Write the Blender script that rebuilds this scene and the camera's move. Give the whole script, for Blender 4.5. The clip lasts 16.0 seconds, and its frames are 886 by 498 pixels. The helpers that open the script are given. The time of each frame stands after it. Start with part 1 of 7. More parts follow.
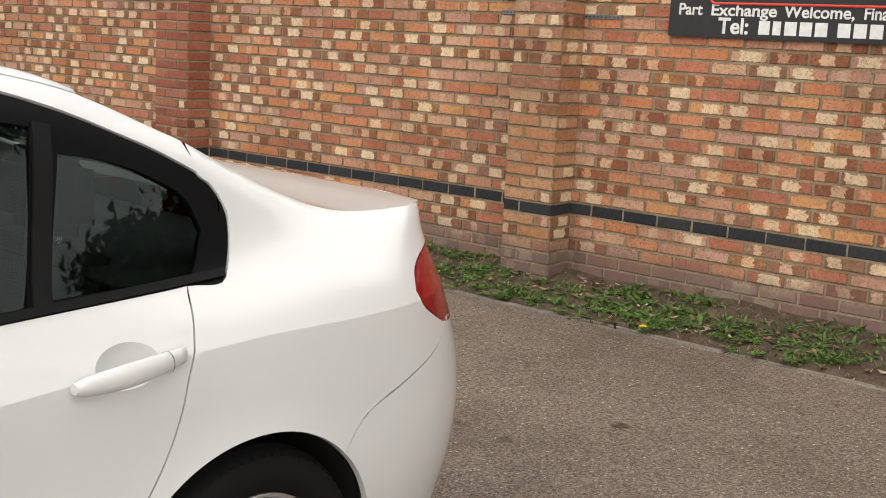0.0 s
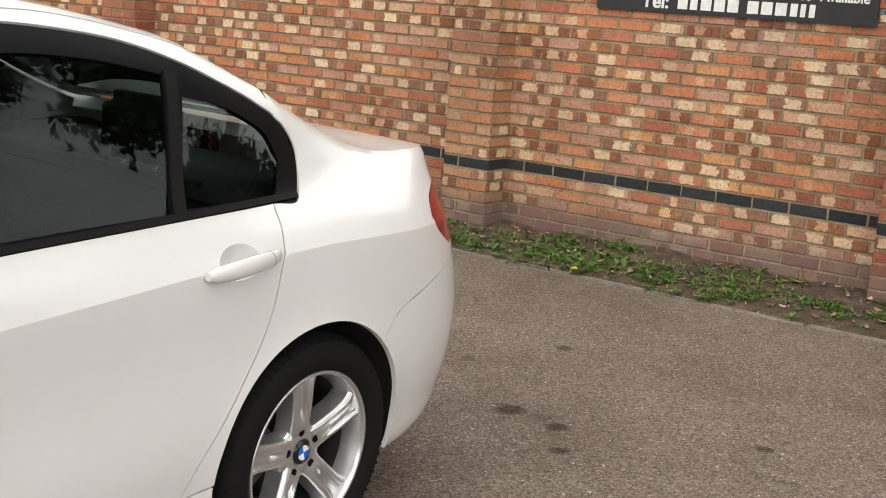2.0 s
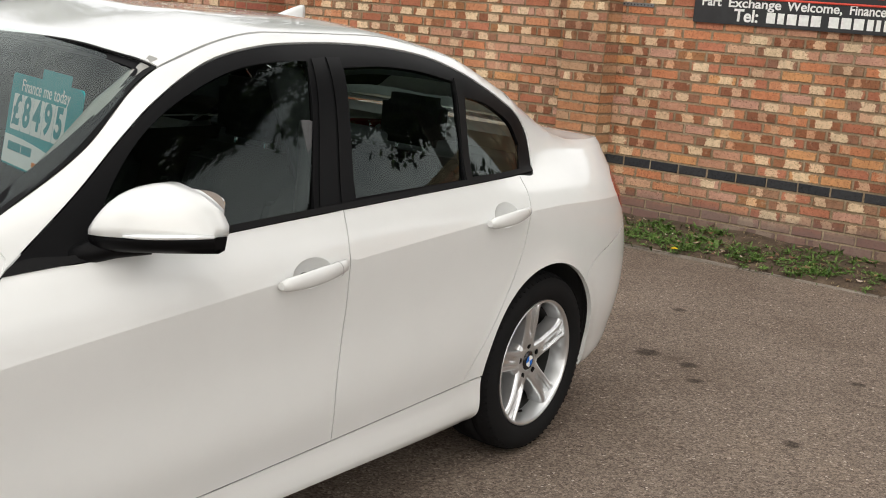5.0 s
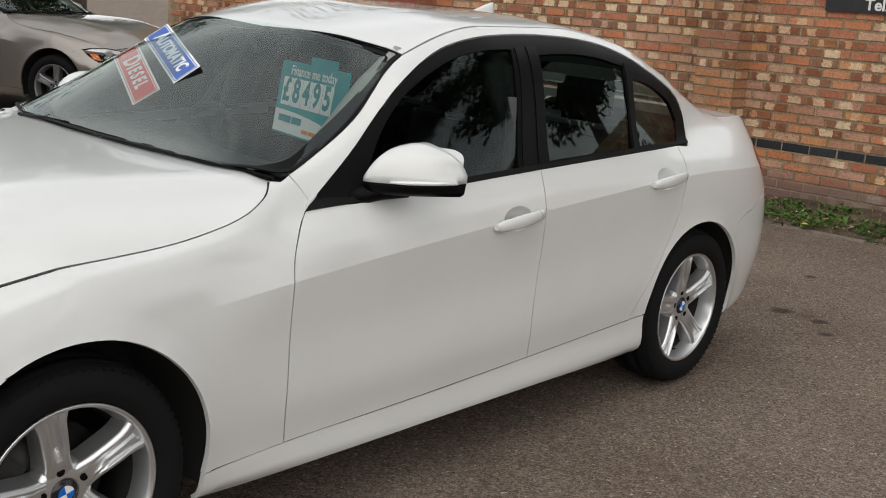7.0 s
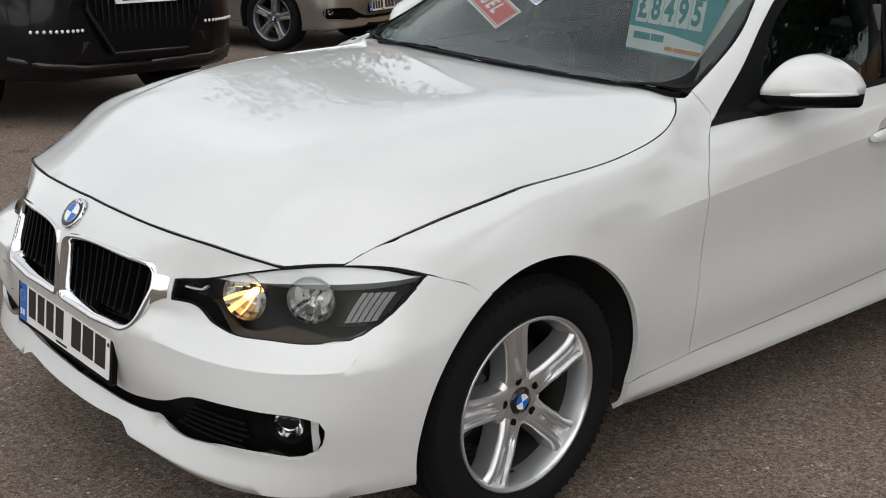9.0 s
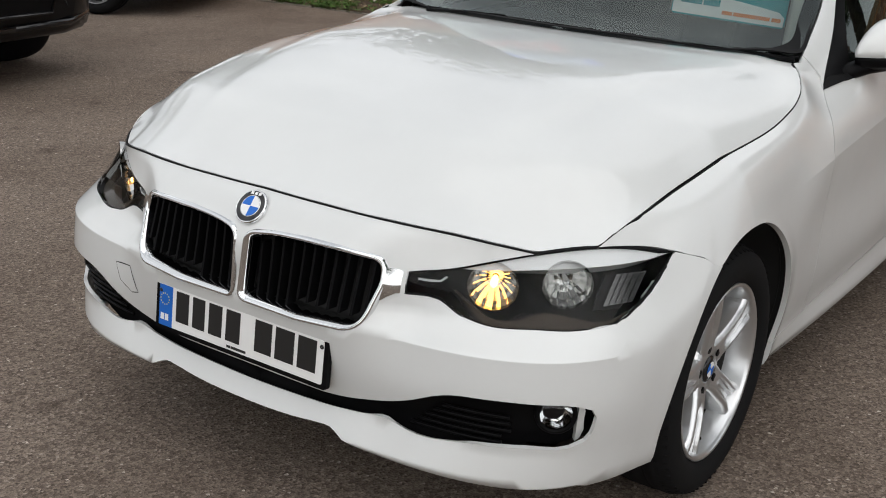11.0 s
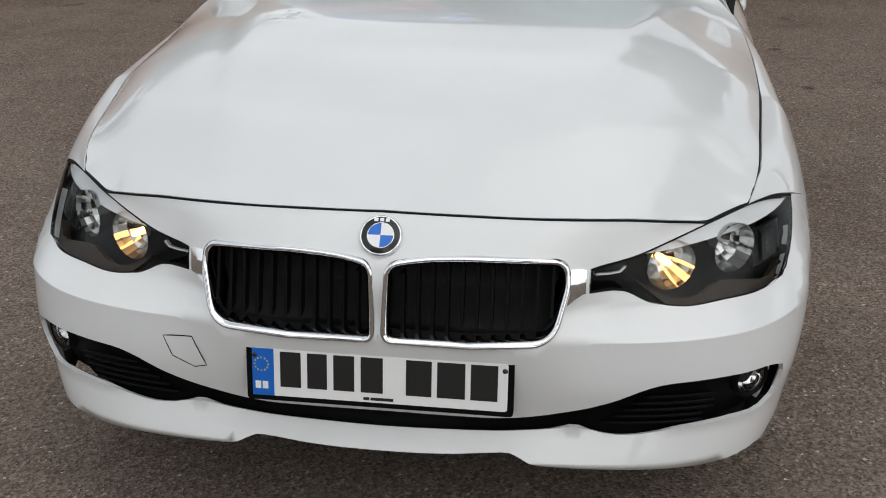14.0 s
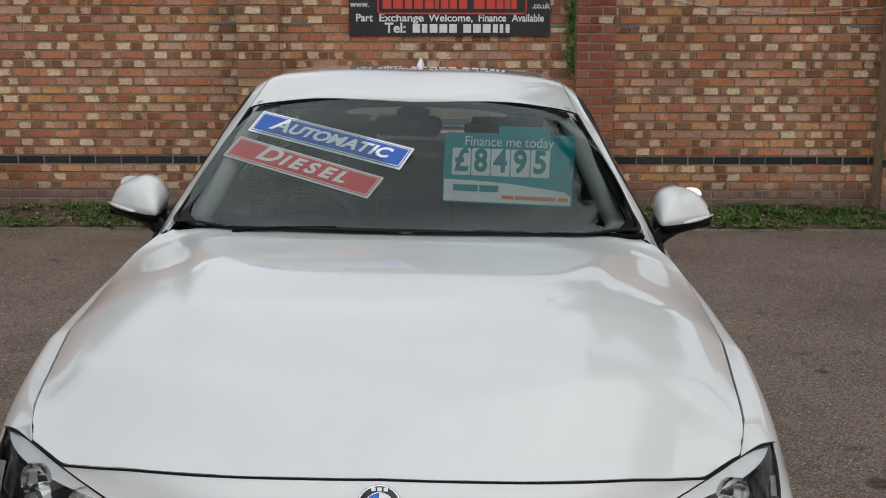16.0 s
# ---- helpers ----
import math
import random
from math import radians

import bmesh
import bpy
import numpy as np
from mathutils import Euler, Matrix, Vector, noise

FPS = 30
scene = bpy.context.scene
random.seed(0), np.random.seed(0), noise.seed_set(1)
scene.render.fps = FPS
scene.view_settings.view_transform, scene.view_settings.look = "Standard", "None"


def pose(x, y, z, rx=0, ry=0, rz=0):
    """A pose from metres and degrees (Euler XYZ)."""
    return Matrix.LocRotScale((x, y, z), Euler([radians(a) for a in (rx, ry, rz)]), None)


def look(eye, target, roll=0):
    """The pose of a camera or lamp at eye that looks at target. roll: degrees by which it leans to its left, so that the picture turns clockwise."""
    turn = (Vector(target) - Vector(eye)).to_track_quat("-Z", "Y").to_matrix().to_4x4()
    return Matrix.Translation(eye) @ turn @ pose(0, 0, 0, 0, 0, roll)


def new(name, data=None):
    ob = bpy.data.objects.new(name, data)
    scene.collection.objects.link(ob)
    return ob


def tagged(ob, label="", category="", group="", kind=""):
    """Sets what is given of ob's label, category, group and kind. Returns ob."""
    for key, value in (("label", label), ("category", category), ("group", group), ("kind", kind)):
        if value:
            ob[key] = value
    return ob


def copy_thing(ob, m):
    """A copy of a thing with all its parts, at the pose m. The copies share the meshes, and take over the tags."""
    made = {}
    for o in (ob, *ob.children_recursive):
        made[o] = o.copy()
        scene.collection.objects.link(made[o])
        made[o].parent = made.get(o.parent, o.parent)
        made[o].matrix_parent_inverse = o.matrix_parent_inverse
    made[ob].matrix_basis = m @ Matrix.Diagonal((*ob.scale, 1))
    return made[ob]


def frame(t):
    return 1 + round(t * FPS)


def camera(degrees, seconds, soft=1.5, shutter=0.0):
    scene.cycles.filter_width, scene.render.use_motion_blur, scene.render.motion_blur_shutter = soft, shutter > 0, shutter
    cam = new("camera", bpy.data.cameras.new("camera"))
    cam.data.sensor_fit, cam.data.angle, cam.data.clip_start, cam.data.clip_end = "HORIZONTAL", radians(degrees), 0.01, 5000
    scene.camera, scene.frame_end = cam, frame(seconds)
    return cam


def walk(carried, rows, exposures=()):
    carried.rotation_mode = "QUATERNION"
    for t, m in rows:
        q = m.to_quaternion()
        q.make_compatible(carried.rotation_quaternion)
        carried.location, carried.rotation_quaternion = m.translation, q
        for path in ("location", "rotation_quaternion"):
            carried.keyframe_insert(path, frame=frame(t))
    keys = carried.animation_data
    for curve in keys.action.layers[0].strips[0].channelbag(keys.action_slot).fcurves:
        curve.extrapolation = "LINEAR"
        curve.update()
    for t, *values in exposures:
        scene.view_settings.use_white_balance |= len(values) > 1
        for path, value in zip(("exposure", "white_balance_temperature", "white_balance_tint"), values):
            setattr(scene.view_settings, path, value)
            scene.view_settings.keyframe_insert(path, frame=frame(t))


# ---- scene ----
cam = camera(42.3, 16.0, 1.0)
PATH = [
    (0, (2.52, 1.319, 1.477), (1.286, 2.852, 1.117), 3.0),
    (0.5, (2.554, 1.149, 1.477), (1.412, 2.756, 1.141), 3.5),
    (0.8, (2.576, 1.077, 1.484), (1.457, 2.7, 1.146), 3.3),
    (1, (2.625, 0.997, 1.469), (1.509, 2.621, 1.125), 3.5),
    (1.5, (2.636, 0.849, 1.467), (1.53, 2.469, 1.078), 3.9),
    (2, (2.657, 0.621, 1.478), (1.58, 2.256, 1.07), 4.4),
    (2.5, (2.707, 0.474, 1.483), (1.639, 2.115, 1.073), 4.8),
    (3, (2.794, 0.297, 1.478), (1.691, 1.914, 1.068), 4.9),
    (3.5, (2.829, 0.117, 1.497), (1.697, 1.713, 1.085), 4.9),
    (4, (2.783, -0.119, 1.507), (1.659, 1.483, 1.095), 4.6),
    (6.5, (3.001, -1.125, 1.514), (1.814, 0.432, 1.109), 4.8),
    (7, (3.085, -1.309, 1.523), (1.804, 0.162, 1.082), 4.0),
    (7.5, (3.071, -1.576, 1.507), (1.723, -0.175, 1.036), 3.5),
    (8, (3.011, -1.75, 1.506), (1.605, -0.42, 1.003), 3.0),
    (8.4, (2.884, -1.806, 1.489), (1.448, -0.52, 0.957), 2.3),
    (8.5, (2.843, -1.821, 1.49), (1.402, -0.543, 0.95), 2.0),
    (9, (2.629, -1.866, 1.494), (1.201, -0.593, 0.911), 0.9),
    (9.5, (2.442, -1.996, 1.474), (1.072, -0.675, 0.859), 1.2),
    (10, (2.199, -2.203, 1.506), (0.935, -0.789, 0.872), 1.9),
    (12.5, (1.125, -2.687, 1.488), (0.392, -0.96, 0.796), 0.4),
    (13, (0.856, -2.685, 1.519), (0.304, -0.91, 0.781), 0.3),
    (13.5, (0.605, -2.744, 1.525), (0.212, -0.929, 0.782), -0.2),
    (14, (0.418, -2.788, 1.553), (0.156, -0.951, 0.808), -0.9),
    (14.5, (0.26, -2.719, 1.538), (0.097, -0.856, 0.829), -1.1),
    (15, (0.186, -2.679, 1.568), (0.087, -0.775, 0.964), -0.7),
    (15.5, (0.153, -2.703, 1.594), (0.104, -0.757, 1.135), -0.2),
    (16, (0.122, -2.705, 1.598), (0.12, -0.74, 1.225), 0.1),
]
EXPOSURES = [(0, 0.62, 6500, 10), (2.5, 0.70, 6500, 10), (4, 0.60, 6500, 10), (6.5, 0.27, 6400, 10), (7, 0.1, 6300, 10), (8, -0.06, 6150, 10), (10, 0.14, 6150, 10), (12.5, -0.12, 6100, 10), (14.5, -0.1, 6050, 10), (16, -0.22, 6050, 10)]
walk(cam, [(t, look(eye, target, roll)) for t, eye, target, roll in PATH], EXPOSURES)

# ---- world, sun ----
world = bpy.data.worlds.new("world")
scene.world = world
world.use_nodes = True
wn = world.node_tree
sky = wn.nodes.new("ShaderNodeTexSky")
sky.sky_type, sky.sun_disc = "NISHITA", False
sky.sun_elevation, sky.sun_rotation = radians(44), radians(132)
sky.dust_density = 4.0
# broken white cloud over the blue
way = wn.nodes.new("ShaderNodeTexCoord").outputs["Generated"]
cloud = wn.nodes.new("ShaderNodeTexNoise")
cloud.inputs["Scale"].default_value, cloud.inputs["Detail"].default_value, cloud.inputs["Roughness"].default_value = 2.6, 6.0, 0.6
wn.links.new(way, cloud.inputs["Vector"])
cover = wn.nodes.new("ShaderNodeValToRGB")
cover.color_ramp.elements[0].position, cover.color_ramp.elements[0].color = 0.30, (0.72, 0.72, 0.72, 1)
cover.color_ramp.elements[1].position, cover.color_ramp.elements[1].color = 0.62, (0.97, 0.97, 0.97, 1)
wn.links.new(cloud.outputs["Fac"], cover.inputs[0])
shade = wn.nodes.new("ShaderNodeValToRGB")
shade.color_ramp.elements[0].position, shade.color_ramp.elements[0].color = 0.35, (5.6, 5.5, 5.3, 1)
shade.color_ramp.elements[1].position, shade.color_ramp.elements[1].color = 0.70, (10.5, 10.3, 9.9, 1)
wn.links.new(cloud.outputs["Fac"], shade.inputs[0])
over = wn.nodes.new("ShaderNodeMix")
over.data_type = "RGBA"
wn.links.new(cover.outputs[0], over.inputs[0])
wn.links.new(sky.outputs[0], over.inputs[6])
wn.links.new(shade.outputs[0], over.inputs[7])
wn.links.new(over.outputs[2], wn.nodes["Background"].inputs[0])
wn.nodes["Background"].inputs[1].default_value = 0.125
sun = new("sun", bpy.data.lights.new("sun", "SUN"))
sun.data.energy, sun.data.angle, sun.data.color = 1.5, radians(110), (1.0, 0.95, 0.87)
sun.matrix_world = look((5, -4.5, 6.5), (0, 0, 0))


# ---- materials ----
def mat(name, color=(0.8, 0.8, 0.8), rough=0.5, metal=0.0, **extra):
    """A principled material; extra: values for further sockets, with _ for spaces."""
    m = bpy.data.materials.new(name)
    m.use_nodes = True
    b = m.node_tree.nodes["Principled BSDF"]
    b.inputs["Base Color"].default_value = (*color, 1)
    b.inputs["Roughness"].default_value = rough
    b.inputs["Metallic"].default_value = metal
    for key, value in extra.items():
        b.inputs[key.replace("_", " ")].default_value = value
    return m


M_black = mat("black_trim", (0.004, 0.004, 0.0045), 0.4, Specular_IOR_Level=0.07)
M_dark = mat("dark_inside", (0.006, 0.006, 0.006), 0.8)
M_tyre = mat("tyre_rubber", (0.008, 0.008, 0.0085), 0.8, Specular_IOR_Level=0.12)
M_alloy = mat("silver_alloy", (0.62, 0.63, 0.64), 0.28, 0.85)
M_rubber = mat("rubber_seal", (0.007, 0.007, 0.0075), 0.6, Specular_IOR_Level=0.12)
M_pillar = mat("pillar_foil", (0.004, 0.004, 0.0045), 0.35, Specular_IOR_Level=0.10)
# paler tone for the door gaps whose shade looks light
M_gap = mat("gap_grey", (0.16, 0.16, 0.155), 0.6)
M_red = mat("tail_lamp_red", (0.24, 0.003, 0.004), 0.12, 0.0, Coat_Weight=0.1, Specular_IOR_Level=0.25)
M_chrome = mat("chrome", (0.75, 0.76, 0.77), 0.08, 1.0)
M_gloss_black = mat("gloss_black", (0.01, 0.01, 0.011), 0.15)
M_lamp_black = mat("lamp_black", (0.012, 0.012, 0.0125), 0.5, Specular_IOR_Level=0.2)
M_brow = mat("satin_silver", (0.80, 0.81, 0.82), 0.3, 0.0, Coat_Weight=0.5)
M_reflector = mat("lamp_mirror", (0.50, 0.50, 0.49), 0.10, 1.0)
M_ribbed = mat("clear_ribbed_plastic", (0.11, 0.11, 0.11), 0.22, 0.9)
# dark bronze tray; its warm tint also carries the bulb's amber glow
M_bronze = mat("bronze_plastic_amber_glow", (0.040, 0.030, 0.021), 0.5, Specular_IOR_Level=0.25)
M_strip = mat("clear_strip", (0.75, 0.77, 0.78), 0.15, 0.2)
M_bulb = mat("bulb_glow", (1, 0.8, 0.5), 0.3, 0.0, Emission_Color=(1.0, 0.46, 0.10, 1), Emission_Strength=8.0)
M_dark_metal = mat("dark_metal", (0.035, 0.034, 0.033), 0.6, 0.5)
M_disc = mat("brake_steel", (0.05, 0.047, 0.044), 0.55, 0.8)
M_badge_white = mat("badge_white", (0.8, 0.8, 0.8), 0.3)
M_badge_blue = mat("badge_blue", (0.01, 0.13, 0.55), 0.25)
M_plate = mat("plate_white", (0.78, 0.78, 0.77), 0.35)
M_plate_blue = mat("plate_blue", (0.01, 0.12, 0.5), 0.35)
M_ink = mat("black_print", (0.012, 0.012, 0.012), 0.4)
M_yellow = mat("yellow_print", (0.8, 0.6, 0.02), 0.5)
M_mirror = mat("mirror_glass", (0.85, 0.86, 0.87), 0.02, 1.0)


def glass_mat(name, tint, ior=1.5, sheen=(1, 1, 1)):
    """Thin glass: clear through, glossy by its Fresnel reflection."""
    m = bpy.data.materials.new(name)
    m.use_nodes = True
    n, k = m.node_tree.nodes, m.node_tree.links
    n.clear()
    out, mix, tr, gl, fr = (n.new("ShaderNode" + w) for w in ("OutputMaterial", "MixShader", "BsdfTransparent", "BsdfGlossy", "Fresnel"))
    tr.inputs[0].default_value = (*tint, 1)
    gl.inputs["Roughness"].default_value = 0.0
    gl.inputs[0].default_value = (*sheen, 1)
    fr.inputs[0].default_value = ior
    k.new(fr.outputs[0], mix.inputs[0])
    k.new(tr.outputs[0], mix.inputs[1])
    k.new(gl.outputs[0], mix.inputs[2])
    k.new(mix.outputs[0], out.inputs[0])
    return m


M_glass = glass_mat("window_glass", (0.40, 0.47, 0.45), 1.46, (0.90, 1.0, 0.97))
M_screen = glass_mat("screen_glass", (0.76, 0.84, 0.82), 1.62, (0.92, 1.0, 0.98))
M_lens = glass_mat("lamp_cover", (0.90, 0.91, 0.91), 1.22)
M_clear = glass_mat("clear_glass", (0.93, 0.94, 0.94), 1.45)


def shader(name, rough=0.8, spec=0.5):
    m = bpy.data.materials.new(name)
    m.use_nodes = True
    n, k = m.node_tree.nodes, m.node_tree.links
    b = n["Principled BSDF"]
    b.inputs["Roughness"].default_value = rough
    b.inputs["Specular IOR Level"].default_value = spec
    return m, n, k, b


def node(n, kind, **values):
    """A new node; values: sockets by name, with _ for spaces, or by index as i0, i1."""
    x = n.new("ShaderNode" + kind)
    for key, value in values.items():
        x.inputs[int(key[1:]) if key[0] == "i" and key[1:].isdigit() else key.replace("_", " ")].default_value = value
    return x


def ramp(n, stops):
    r = n.new("ShaderNodeValToRGB")
    e = r.color_ramp.elements
    while len(e) < len(stops):
        e.new(0.5)
    for el, (p, c) in zip(e, stops):
        el.position, el.color = p, (*c, 1)
    return r


def mixer(n, k, fac, a, b, blend="MIX"):
    x = n.new("ShaderNodeMix")
    x.data_type, x.blend_type = "RGBA", blend
    for sock, value in ((0, fac), (6, a), (7, b)):
        if hasattr(value, "is_linked"):
            k.new(value, x.inputs[sock])
        else:
            x.inputs[sock].default_value = value if sock == 0 else (*value, 1)
    return x.outputs[2]


def noise_of(n, k, coords, scale, detail=4.0, rough=0.6):
    x = node(n, "TexNoise", Scale=scale, Detail=detail, Roughness=rough)
    k.new(coords, x.inputs["Vector"])
    return x.outputs["Fac"]


def bump_of(n, k, height, b, strength, distance=0.01):
    x = node(n, "Bump", Strength=strength, Distance=distance)
    k.new(height, x.inputs["Height"])
    k.new(x.outputs[0], b.inputs["Normal"])


def asphalt():
    """Old asphalt: light chippings in a grey-brown binder, patches, oil spots."""
    m, n, k, b = shader("asphalt", 0.92, 0.25)
    geo = n.new("ShaderNodeNewGeometry").outputs["Position"]
    fine = node(n, "TexVoronoi", Scale=125.0)
    k.new(geo, fine.inputs["Vector"])
    chips = ramp(n, [(0.0, (0.068, 0.051, 0.040)), (0.45, (0.172, 0.135, 0.108)), (0.80, (0.245, 0.197, 0.160)), (0.92, (0.34, 0.285, 0.24)), (1.0, (0.72, 0.65, 0.57))])
    k.new(fine.outputs["Color"], chips.inputs[0])
    grit = ramp(n, [(0.3, (0.52, 0.52, 0.52)), (0.75, (1.42, 1.42, 1.42))])
    k.new(noise_of(n, k, geo, 210.0, 3), grit.inputs[0])
    c = mixer(n, k, 1.0, chips.outputs[0], grit.outputs[0], "MULTIPLY")
    patch = ramp(n, [(0.30, (0.72, 0.69, 0.66)), (0.55, (1.0, 1.0, 1.0)), (0.75, (1.12, 1.10, 1.06))])
    k.new(noise_of(n, k, geo, 0.9, 6, 0.65), patch.inputs[0])
    c = mixer(n, k, 1.0, c, patch.outputs[0], "MULTIPLY")
    blot = ramp(n, [(0.66, (1, 1, 1)), (0.72, (0.62, 0.60, 0.58))])
    k.new(noise_of(n, k, geo, 3.3, 3, 0.5), blot.inputs[0])
    c = mixer(n, k, 1.0, c, blot.outputs[0], "MULTIPLY")
    # oil spots
    for x, y, r in ((0.604, 4.292, 0.055), (0.832, 4.249, 0.04), (0.95, 4.05, 0.03), (1.55, 3.6, 0.03), (0.35, 5.2, 0.035), (1.7, 1.2, 0.05), (2.0, 0.7, 0.035), (1.95, 2.6, 0.03), (-1.4, -0.6, 0.05), (1.5, 4.6, 0.03)):
        d = node(n, "VectorMath")
        d.operation = "DISTANCE"
        k.new(geo, d.inputs[0])
        d.inputs[1].default_value = (x, y, 0)
        wob = node(n, "Math", i1=0.05)
        wob.operation = "MULTIPLY_ADD"
        k.new(noise_of(n, k, geo, 22.0, 2), wob.inputs[0])
        k.new(d.outputs["Value"], wob.inputs[2])
        spot = ramp(n, [(min(0.9, r * 0.8 + 0.022), (0.35, 0.34, 0.33)), (min(0.95, r * 1.3 + 0.03), (1, 1, 1))])
        k.new(wob.outputs[0], spot.inputs[0])
        c = mixer(n, k, 1.0, c, spot.outputs[0], "MULTIPLY")
    k.new(c, b.inputs["Base Color"])
    bump_of(n, k, fine.outputs["Distance"], b, 0.5, 0.004)
    return m


def brick_shader(name, palette, stripes=0.75, grime=True):
    """Pressed bricks: a colour a brick, paler and darker bands across the face from the kiln, pits and darker lowest
    courses.
    """
    m, n, k, b = shader(name, 0.9, 0.2)
    geo = n.new("ShaderNodeNewGeometry")
    info = n.new("ShaderNodeObjectInfo")
    uv = n.new("ShaderNodeUVMap")
    uv.uv_map = "face"
    who = node(n, "Math")
    who.operation = "ADD"
    k.new(geo.outputs["Random Per Island"], who.inputs[0])
    k.new(info.outputs["Random"], who.inputs[1])
    one = node(n, "Math", i1=1.0)
    one.operation = "FRACT"
    k.new(who.outputs[0], one.inputs[0])
    pick = ramp(n, palette)
    k.new(one.outputs[0], pick.inputs[0])
    pick.color_ramp.interpolation = "CONSTANT"
    sep = n.new("ShaderNodeSeparateXYZ")
    k.new(uv.outputs[0], sep.inputs[0])
    # kiln marks: a pale block between two darker, speckled ends, at a place of its own on each brick
    hashed = n.new("ShaderNodeTexWhiteNoise")
    hashed.noise_dimensions = "1D"
    k.new(one.outputs[0], hashed.inputs["W"])
    rand = n.new("ShaderNodeSeparateColor")
    k.new(hashed.outputs["Color"], rand.inputs[0])

    def calc(op, a, b, c=None):
        x = n.new("ShaderNodeMath")
        x.operation = op
        for i, value in enumerate((a, b, c)):
            if hasattr(value, "is_linked"):
                k.new(value, x.inputs[i])
            elif value is not None:
                x.inputs[i].default_value = value
        return x.outputs[0]

    ragged = calc("MULTIPLY_ADD", noise_of(n, k, geo.outputs["Position"], 48.0, 4), 0.34, -0.17)
    along = calc("ADD", sep.outputs[0], ragged)
    lower = calc("MULTIPLY_ADD", rand.outputs[0], 0.40, 0.05)
    upper = calc("ADD", lower, calc("MULTIPLY_ADD", rand.outputs[1], 0.35, 0.22))
    block = calc("MULTIPLY", calc("GREATER_THAN", along, lower), calc("LESS_THAN", along, upper))
    marked = calc("LESS_THAN", rand.outputs[2], stripes)
    burnt = calc("LESS_THAN", calc("FRACT", calc("MULTIPLY", rand.outputs[2], 7.3), 0), 0.5)
    ends = mixer(n, k, calc("MULTIPLY", burnt, 0.62), pick.outputs[0], (0.17, 0.075, 0.040))
    cream = mixer(n, k, calc("MULTIPLY_ADD", rand.outputs[1], 0.7, 0.15), pick.outputs[0], (0.86, 0.70, 0.47))
    c = mixer(n, k, marked, pick.outputs[0], mixer(n, k, block, ends, cream))
    across = calc("SUBTRACT", 0.5, calc("ABSOLUTE", calc("SUBTRACT", sep.outputs[1], 0.5), 0))
    endwise = calc("MULTIPLY", calc("SUBTRACT", 0.5, calc("ABSOLUTE", calc("SUBTRACT", sep.outputs[0], 0.5), 0)), 3.3)
    worn = calc("LESS_THAN", calc("MINIMUM", across, endwise), calc("MULTIPLY_ADD", noise_of(n, k, geo.outputs["Position"], 42.0, 5, 0.7), 0.62, -0.22))
    c = mixer(n, k, calc("MULTIPLY", worn, 0.8 if grime else 0.0), c, (0.23, 0.165, 0.10))
    smear = ramp(n, [(0.60, (0, 0, 0)), (0.68, (1, 1, 1))])
    k.new(noise_of(n, k, geo.outputs["Position"], 21.0, 6, 0.75), smear.inputs[0])
    c = mixer(n, k, calc("MULTIPLY", smear.outputs[0], 0.45 if grime else 0.05), c, (0.66, 0.54, 0.40))
    mottled = ramp(n, [(0.30, (0.62, 0.60, 0.58)), (0.55, (1, 1, 1)), (0.8, (1.18, 1.15, 1.1))])
    k.new(noise_of(n, k, geo.outputs["Position"], 38.0, 5, 0.7), mottled.inputs[0])
    c = mixer(n, k, 0.8, c, mottled.outputs[0], "MULTIPLY")
    pits = ramp(n, [(0.60, (1, 1, 1)), (0.67, (0.30, 0.22, 0.18))])
    k.new(noise_of(n, k, geo.outputs["Position"], 120.0, 2, 0.5), pits.inputs[0])
    c = mixer(n, k, 0.7, c, pits.outputs[0], "MULTIPLY")
    if grime:
        wide = ramp(n, [(0.35, (0.74, 0.70, 0.68)), (0.6, (1.0, 1.0, 1.0))])
        k.new(noise_of(n, k, geo.outputs["Position"], 1.6, 4, 0.6), wide.inputs[0])
        c = mixer(n, k, 1.0, c, wide.outputs[0], "MULTIPLY")
        # darker lowest courses, with an uneven upper limit
        low = n.new("ShaderNodeSeparateXYZ")
        k.new(geo.outputs["Position"], low.inputs[0])
        lim = node(n, "Math", i1=0.16)
        lim.operation = "MULTIPLY_ADD"
        k.new(noise_of(n, k, geo.outputs["Position"], 2.2, 3), lim.inputs[0])
        k.new(low.outputs[2], lim.inputs[2])
        low_dark = ramp(n, [(0.28, (0.8, 0.8, 0.8)), (0.40, (0, 0, 0))])
        k.new(lim.outputs[0], low_dark.inputs[0])
        c = mixer(n, k, low_dark.outputs[0], c, (0.145, 0.108, 0.102))
    k.new(c, b.inputs["Base Color"])
    bump_of(n, k, noise_of(n, k, geo.outputs["Position"], 85.0, 5, 0.7), b, 0.55, 0.004)
    return m


def rough_shader(name, stops, scale, rough=0.9, bump=0.4, fine=60.0):
    """A dull surface with coarse and fine variation between the given colours."""
    m, n, k, b = shader(name, rough, 0.25)
    geo = n.new("ShaderNodeNewGeometry").outputs["Position"]
    r = ramp(n, stops)
    k.new(noise_of(n, k, geo, scale, 6, 0.65), r.inputs[0])
    g = ramp(n, [(0.3, (0.7, 0.7, 0.7)), (0.7, (1.2, 1.2, 1.2))])
    k.new(noise_of(n, k, geo, fine, 3), g.inputs[0])
    k.new(mixer(n, k, 1.0, r.outputs[0], g.outputs[0], "MULTIPLY"), b.inputs["Base Color"])
    bump_of(n, k, noise_of(n, k, geo, fine, 4), b, bump, 0.006)
    return m


